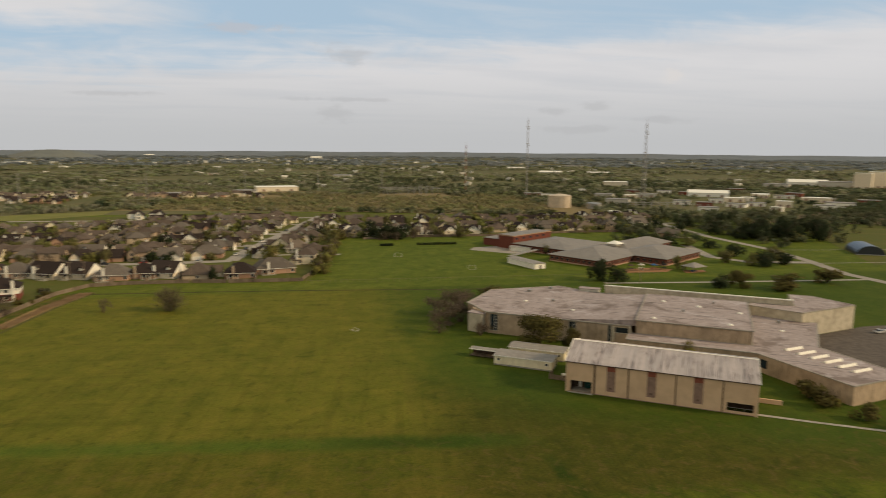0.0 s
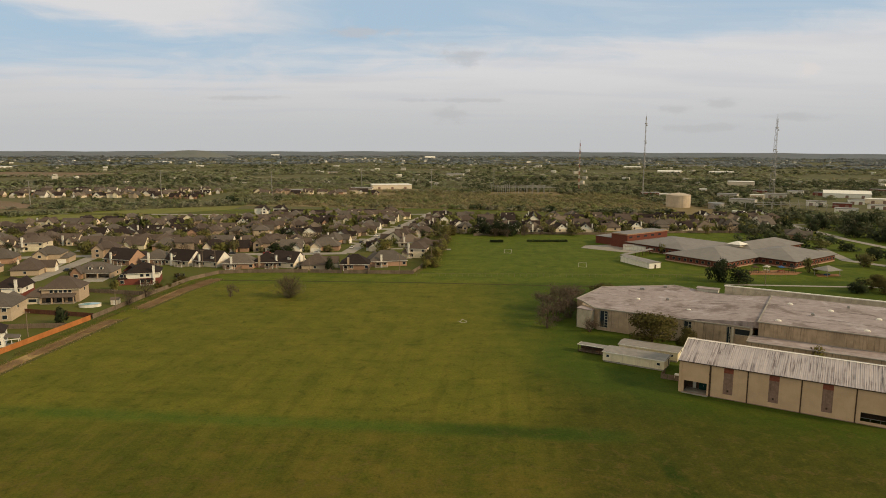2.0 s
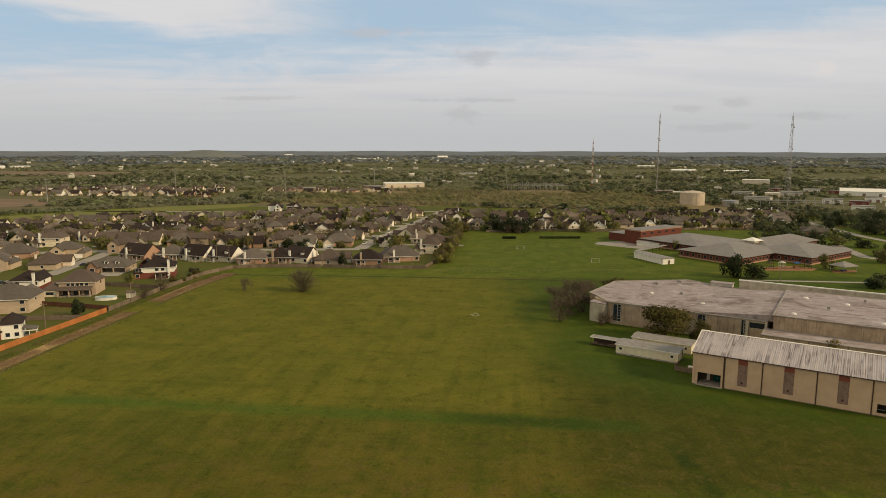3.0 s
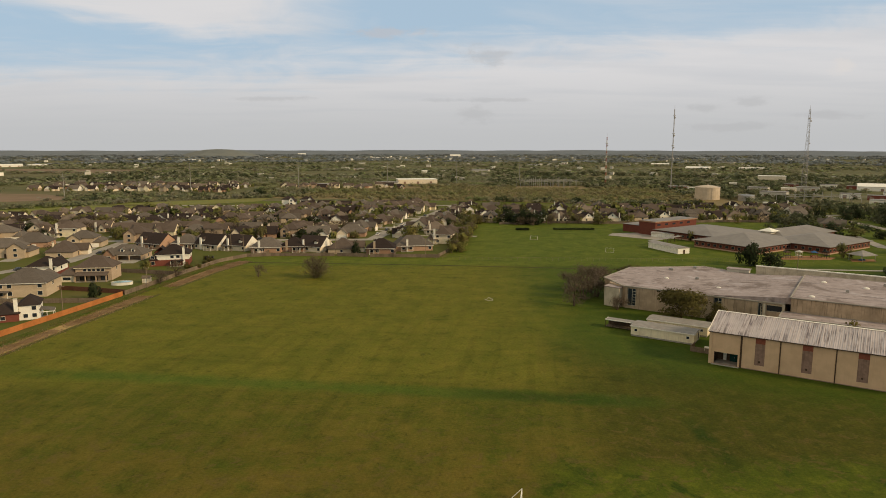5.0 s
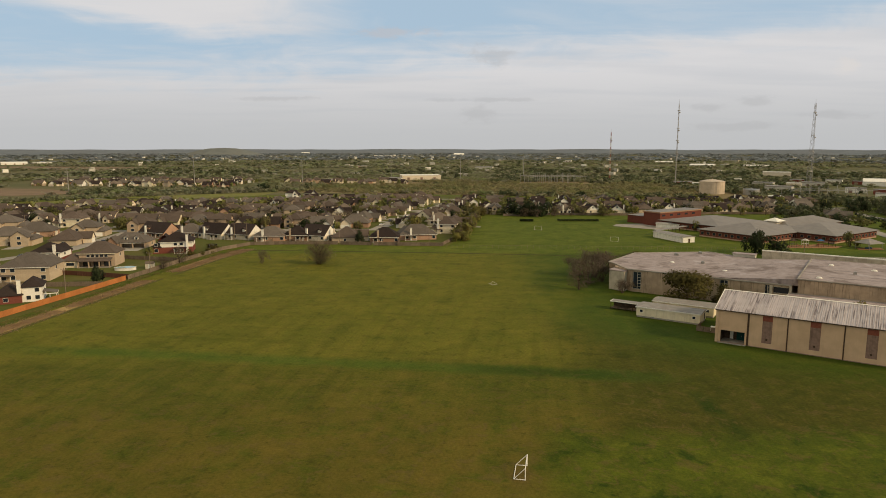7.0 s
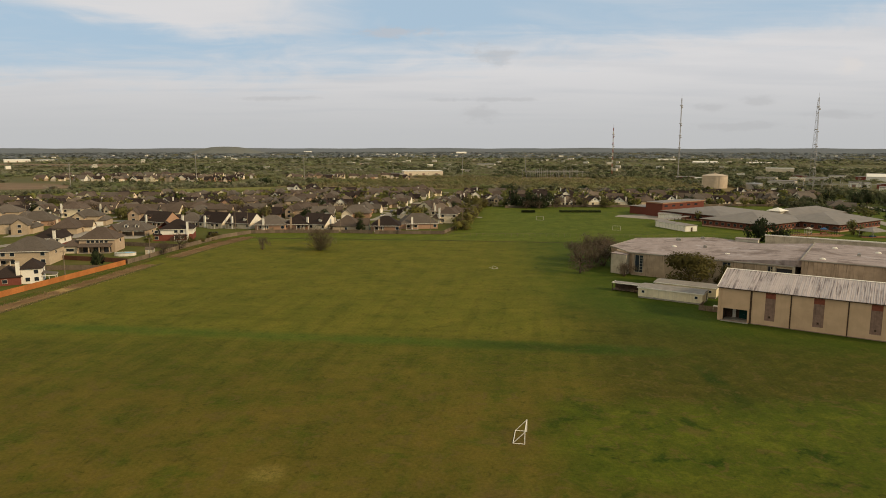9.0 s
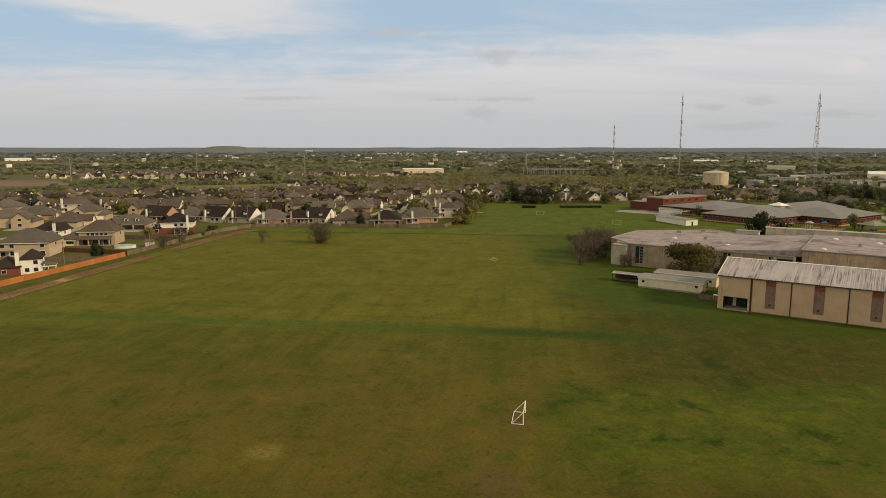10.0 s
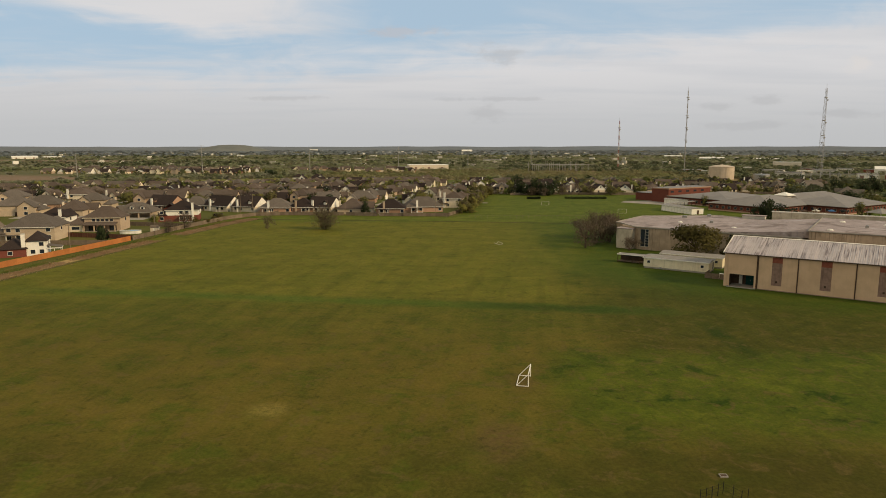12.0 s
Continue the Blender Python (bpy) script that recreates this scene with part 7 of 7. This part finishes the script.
for k in range(30):  # shops and workshops round the switchyard and along the far road
    x, y = town.uniform(300, 700), town.uniform(640, 960)
    if all(math.hypot(x - p, y - q) > 0.5 * w + 14 for p, q, w, *_ in FAR) and math.hypot(x - 285, y - 722) > 50 and math.hypot(x - 400, y - 743) > 20 and not (330 < x < 440 and 655 < y < 705):
        FAR.append((x, y, town.uniform(9, 26), town.uniform(3.4, 5.5), town.choice(("white", "white", "grey", "tan", "white", "red"))))
for x, y, w, h, c in FAR:
    h *= 0.65 if y > 1500 else 1.0
    wall = {"tan": "stucco", "grey": "shed_wall", "white": "white", "red": "house_red"}[c]
    word = {"tan": "tan", "grey": "grey", "white": "white", "red": "red"}[c]
    b = thing("commercial_building", x, y, 0, -math.degrees(math.atan2(x, y)) + rng.uniform(-14, 14), "distant " + word + " flat-roofed commercial building", "building", "distant buildings")
    d = min(w * 0.6, 45)
    if w > 45 and c == "white":  # a broad shed with a shallow pale roof
        part("wall", Shape().box(-w / 2, w / 2, 0, d, 0, h * 0.62), wall, b)
        part("roof", gable(Shape(), -w / 2, w / 2, 0, d, h * 0.62, h, 0.4, 0.3), "white", b)
        part("end_wall", Shape().wedge(-w / 2, w / 2, 0, d, h * 0.62, h - 0.2), "shed_wall", b)
    else:
        part("wall", Shape().box(-w / 2, w / 2, 0, d, 0, h), wall, b)
        part("roof", Shape().box(-w / 2 - 0.3, w / 2 + 0.3, -0.3, d + 0.3, h, h + 0.5), "white" if c == "tan" or w < 16 and c == "white" else "trailer_roof", b)
    n = 3 if w > 30 else 2
    for k in range(n):
        c0 = -w / 2 + w * (k + 0.5) / n
        part("door", Shape().box(c0 - 1.8, c0 + 1.8, -0.12, 0.02, 0, min(3.4, h - 0.8)), "shutter", b)


# ---- far woods ----
def protos(count, n, size, seed):
    r = np.random.default_rng(seed)
    return [clump_quads(r, n, size, 0.55) for _ in range(count)]


def inside(px, py, poly):
    hit = np.zeros(len(px), bool)
    for (ax, ay), (bx, by) in zip(poly, poly[1:] + poly[:1]):
        cross = ((ay > py) != (by > py)) & (px < (bx - ax) * (py - ay) / (by - ay + 1e-9) + ax)
        hit ^= cross
    return hit


CLEAR = [[(-545, 775), (-225, 770), (-225, 850), (-545, 850)], [(-900, 660), (-442, 682), (-388, 715), (-470, 790), (-900, 860)], [(-160, 740), (20, 705), (280, 640), (280, 900), (-140, 960)], [(-1500, 1500), (-700, 1420), (-620, 1620), (-1500, 1720)], [(-530, 845), (-250, 835), (-230, 960), (-530, 990)],
         [(-225, 880), (-30, 880), (-30, 945), (-225, 945)], [(250, 600), (300, 600), (310, 742), (262, 742)], [(340, 662), (430, 662), (430, 700), (340, 700)],
         [(100, 895), (200, 895), (200, 960), (100, 960)], [(400, 640), (640, 640), (640, 705), (400, 705)], [(420, 545), (640, 470), (720, 560), (560, 640)],
         [(280, 690), (325, 690), (325, 715), (280, 715)], [(-80, 975), (10, 975), (10, 1022), (-80, 1022)]]
for x, y, w, h, c in FAR:
    k = w / 2 + 6
    CLEAR.append([(x - k, y - 16), (x + k, y - 16), (x + k, y + 40), (x - k, y + 40)])


def wood(name, count, r0, r1, a0, a1, quads, size, mat, label, width, height, seed, keep=None, gap=-0.75):
    r = np.random.default_rng(seed)
    rad = np.sqrt(r.uniform(r0 * r0, r1 * r1, count))
    ang = np.radians(r.uniform(a0, a1, count))
    px, py = rad * np.sin(ang), rad * np.cos(ang)
    ok = np.ones(count, bool)
    for poly in CLEAR:
        ok &= ~inside(px, py, poly)
    if keep:
        ok &= inside(px, py, keep)
    # open glades by a smooth field
    glade = np.sin(px * 0.011 + 1.3 * np.sin(py * 0.006)) + np.sin(py * 0.013 + 1.7 * np.sin(px * 0.005)) + r.normal(size=count) * 0.5
    ok &= glade > gap
    px, py = px[ok], py[ok]
    n = len(px)
    w = r.uniform(*width, n)
    h = r.uniform(*height, n)
    q, up = grown(protos(9, quads, size, seed + 1), np.c_[px, py, np.zeros(n)], w, r.uniform(0, 6.28, n), h / w)
    tagged(new(name, quads_mesh(name, q, mat, up)), label, "woods", kind="stuff")


far_crowns += shrubs
for j, (mat, label) in enumerate((("garden_mixed", "half bare garden trees between the farther houses"), ("garden_green", "green garden trees between the farther houses"), ("garden_green", "fresh garden bushes between the farther houses"))):
    some = far_crowns[j::3]
    q, up = grown(protos(8, 64, 0.115, 77 + j), [(x, y, 0.0) for x, y, _ in some], [h * 1.2 for *_, h in some], [k * 2.4 for k in range(len(some))], [0.85] * len(some))
    tagged(new("garden_crowns", quads_mesh("garden_crowns", q, mat, up)), label, "trees", kind="stuff")
BEHIND = [(-2200, 1000), (-560, 700), (-390, 690), (-320, 690), (-262, 722), (-190, 745), (20, 702), (200, 640), (345, 600), (400, 560), (480, 520), (900, 500), (2000, 700), (2000, 3000), (-2200, 3000)]
wood("woods_near", 7600, 560, 1180, -46, 36, 70, 0.085, "wood_mixed", "mixed woodland, half bare and half green", (8.5, 13), (3.4, 5.4), 101, BEHIND, -1.0)
wood("woods_green", 3400, 600, 1400, 4, 52, 90, 0.09, "wood_green", "green woodland beyond the school", (8.5, 14), (4, 7), 111, BEHIND, -1.0)
wood("woods_left", 1300, 760, 1500, -44, 2, 90, 0.09, "wood_green", "green trees in the woodland beyond the estate", (7, 12), (5, 9), 112, BEHIND, 0.3)
open_land, CLEAR = CLEAR, [CLEAR[0]] + CLEAR[3:]
wood("brush", 5200, 640, 1020, -16, 24, 40, 0.1, "wood_brush", "low brown leafless brush", (5, 8), (2.2, 4.2), 121, BEHIND, -2.6)
CLEAR = open_land
wood("hedgerow", 3200, 540, 780, -46, -14, 60, 0.1, "wood_mixed", "dark row of trees behind the grass strip", (4, 8), (2.4, 4.6), 126, [(-640, 570), (-384, 596), (-326, 654), (-272, 699), (-190, 741), (-190, 755), (-280, 716), (-340, 672), (-400, 618), (-640, 596)], -3.0)
wood("woods_middle", 11600, 1100, 2400, -44, 50, 26, 0.12, "wood_mixed", "distant mixed woodland", (15, 24), (3.6, 5.8), 131, None, -0.6)
wood("woods_dark", 2000, 1100, 2600, -44, 50, 26, 0.14, "wood_green", "distant evergreen tree groups", (11, 18), (5.5, 9.5), 136, None, 0.5)
wood("woods_distant", 9500, 2300, 4700, -42, 48, 26, 0.12, "wood_haze", "far woodland reaching the horizon", (24, 44), (5, 9), 141, None, -0.3)
roofs, CLEAR = CLEAR, CLEAR[len(open_land) - len(FAR):]
wood("town_trees", 2200, 560, 1000, 24, 48, 70, 0.09, "wood_green", "dark trees between the workshops", (7, 12), (4, 7), 181, [(330, 545), (480, 490), (900, 470), (900, 780), (330, 730)], -0.1)
CLEAR = roofs
wood("park_trees", 260, 330, 620, 33, 50, 130, 0.08, "wood_green", "loose green trees round the park", (7, 12), (6, 10), 151, [(300, 480), (420, 500), (560, 470), (640, 520), (420, 640), (345, 600)])

wood("park_scrub", 2600, 400, 660, 26, 44, 130, 0.075, "wood_green", "trees and scrub behind the school", (6, 10), (4.5, 7), 161, [(222, 455), (296, 412), (298, 500), (312, 600), (240, 590)], 1.45)
wood("park_grove", 2600, 400, 660, 30, 46, 130, 0.075, "wood_green", "dark grove beside the park road", (7, 12), (5, 9), 171, [(322, 400), (420, 420), (480, 520), (350, 610), (326, 560)], 0.8)

# pale roofs and walls scattered through the distance, a few pixels each
r = np.random.default_rng(91)
n = 230
rad = np.sqrt(r.uniform(1000.0**2, 3600.0**2, n))
ang = np.radians(r.uniform(-40, 46, n) * 0.6 + r.choice([-22, -6, 8, 20, 30], n) * 0.7)
box_faces = np.array([(0, 1, 5, 4), (1, 2, 6, 5), (2, 3, 7, 6), (3, 0, 4, 7), (4, 5, 6, 7)])
for name, mat, label, some in (("pale_far_houses", "white", "pale far houses among the woods", slice(0, n, 2)), ("grey_far_houses", "shed_wall", "grey far houses among the woods", slice(1, n, 2))):
    quads = []
    for a, d in zip(ang[some], rad[some]):
        w, e, h = r.uniform(6, 13), r.uniform(6, 10), r.uniform(4.5, 6.5)
        c = np.array([(x, y, z) for z in (0, h) for x, y in ((-w / 2, 0), (w / 2, 0), (w / 2, e), (-w / 2, e))])
        t = a + r.uniform(-0.5, 0.5)
        turn = np.array([[math.cos(t), math.sin(t), 0], [-math.sin(t), math.cos(t), 0], [0, 0, 1]])
        quads.append((c @ turn.T + np.array([d * math.sin(a), d * math.cos(a), 0]))[box_faces])
    tagged(new(name, quads_mesh(name, np.concatenate(quads), mat)), label, "houses", kind="stuff")

# backdrop rise, its height fitted to the horizon in view, and a grassed mound before it
s = Shape()
hr = random.Random(4)
steps = 150
for k in range(steps + 1):
    a = radians(-52 + 112 * k / steps)
    h = 28.5 + 1.6 * math.sin(k * 0.31) + 1.0 * math.sin(k * 0.83) + hr.uniform(-0.8, 0.8)
    s.v += [(4450 * math.sin(a), 4450 * math.cos(a), -1), (4860 * math.sin(a), 4860 * math.cos(a), h)]
s.f += [(2 * k, 2 * k + 2, 2 * k + 3, 2 * k + 1) for k in range(steps)]
# blue-grey for the haze in front of it, put into the colour
M["far_rise"] = surface("far wooded rise in haze blue", (0.13, 0.15, 0.175), (0.15, 0.17, 0.195), 0.01, 0.95, c3=(0.145, 0.155, 0.17), scale2=0.003)
solid("backdrop_rise", s, "far_rise", "backdrop rise fitted to the horizon line in view", "hill", kind="structure")
s = Shape()
n = 24
for ring, (q, z) in enumerate(((1.0, 0), (0.8, 15), (0.55, 29), (0.32, 37), (0.05, 39.5))):
    s.v += [(-1235 + 230 * q * math.cos(2 * math.pi * k / n), 3700 + 160 * q * math.sin(2 * math.pi * k / n), z + 1.5 * math.sin(k * 2.3)) for k in range(n)]
s.f += [(ring * n + k, ring * n + (k + 1) % n, ring * n + n + (k + 1) % n, ring * n + n + k) for ring in range(4) for k in range(n)] + [tuple(range(4 * n, 5 * n))]
# haze mixed into the mound's grey-green colour
M["mound"] = surface("grassed mound in haze tone", (0.15, 0.165, 0.165), (0.135, 0.148, 0.148), 0.02, 0.95, c3=(0.15, 0.145, 0.125), scale2=0.008, amount3=0.4)
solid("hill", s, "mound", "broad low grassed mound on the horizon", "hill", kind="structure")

# ---- weeds and straw along the ditch ----
r = np.random.default_rng(7)
for name, mat, count, off, spread, size, label in (("dry_grass", "straw", 20000, 2.7, 2.3, (0.14, 0.36), "dry straw grass along the ditch"), ("weeds", "weeds", 9000, -2.6, 1.0, (0.25, 0.55), "green weeds under the board fence")):
    line = [(-140, 100), (-125, 170), (-115.8, 238), (-107, 298), (-100, 324)]
    f = r.random(count) * 3.999
    seg = f.astype(int)
    a, c = np.array(line)[seg], np.array(line)[seg + 1]
    pos = a + (c - a) * (f - seg)[:, None]
    if mat == "straw":  # a green gap in the straw
        pos = pos[(pos[:, 1] < 246) | (pos[:, 1] > 264)]
    gap = np.sin(pos[:, 1] * 0.21) + np.sin(pos[:, 1] * 0.083 + 1) > -1.7
    pos = pos[gap]
    m = len(pos)
    pos = np.c_[pos[:, 0] + off + r.normal(size=m) * spread * 0.7, pos[:, 1] + r.normal(size=m), np.zeros(m)]
    tuft = [np.array([[[-0.5, 0, 0], [0.5, 0, 0], [0.35, 0.15, 0.9], [-0.3, 0.1, 1.0]], [[0, -0.5, 0], [0, 0.5, 0], [0.12, 0.3, 0.8], [0.1, -0.35, 0.95]]])]
    q, _ = grown(tuft, pos, r.uniform(*size, m), r.uniform(0, 6.28, m), r.uniform(0.5, 1.0, m))
    tagged(new(name, quads_mesh(name, q, mat)), label, "grass", kind="stuff")
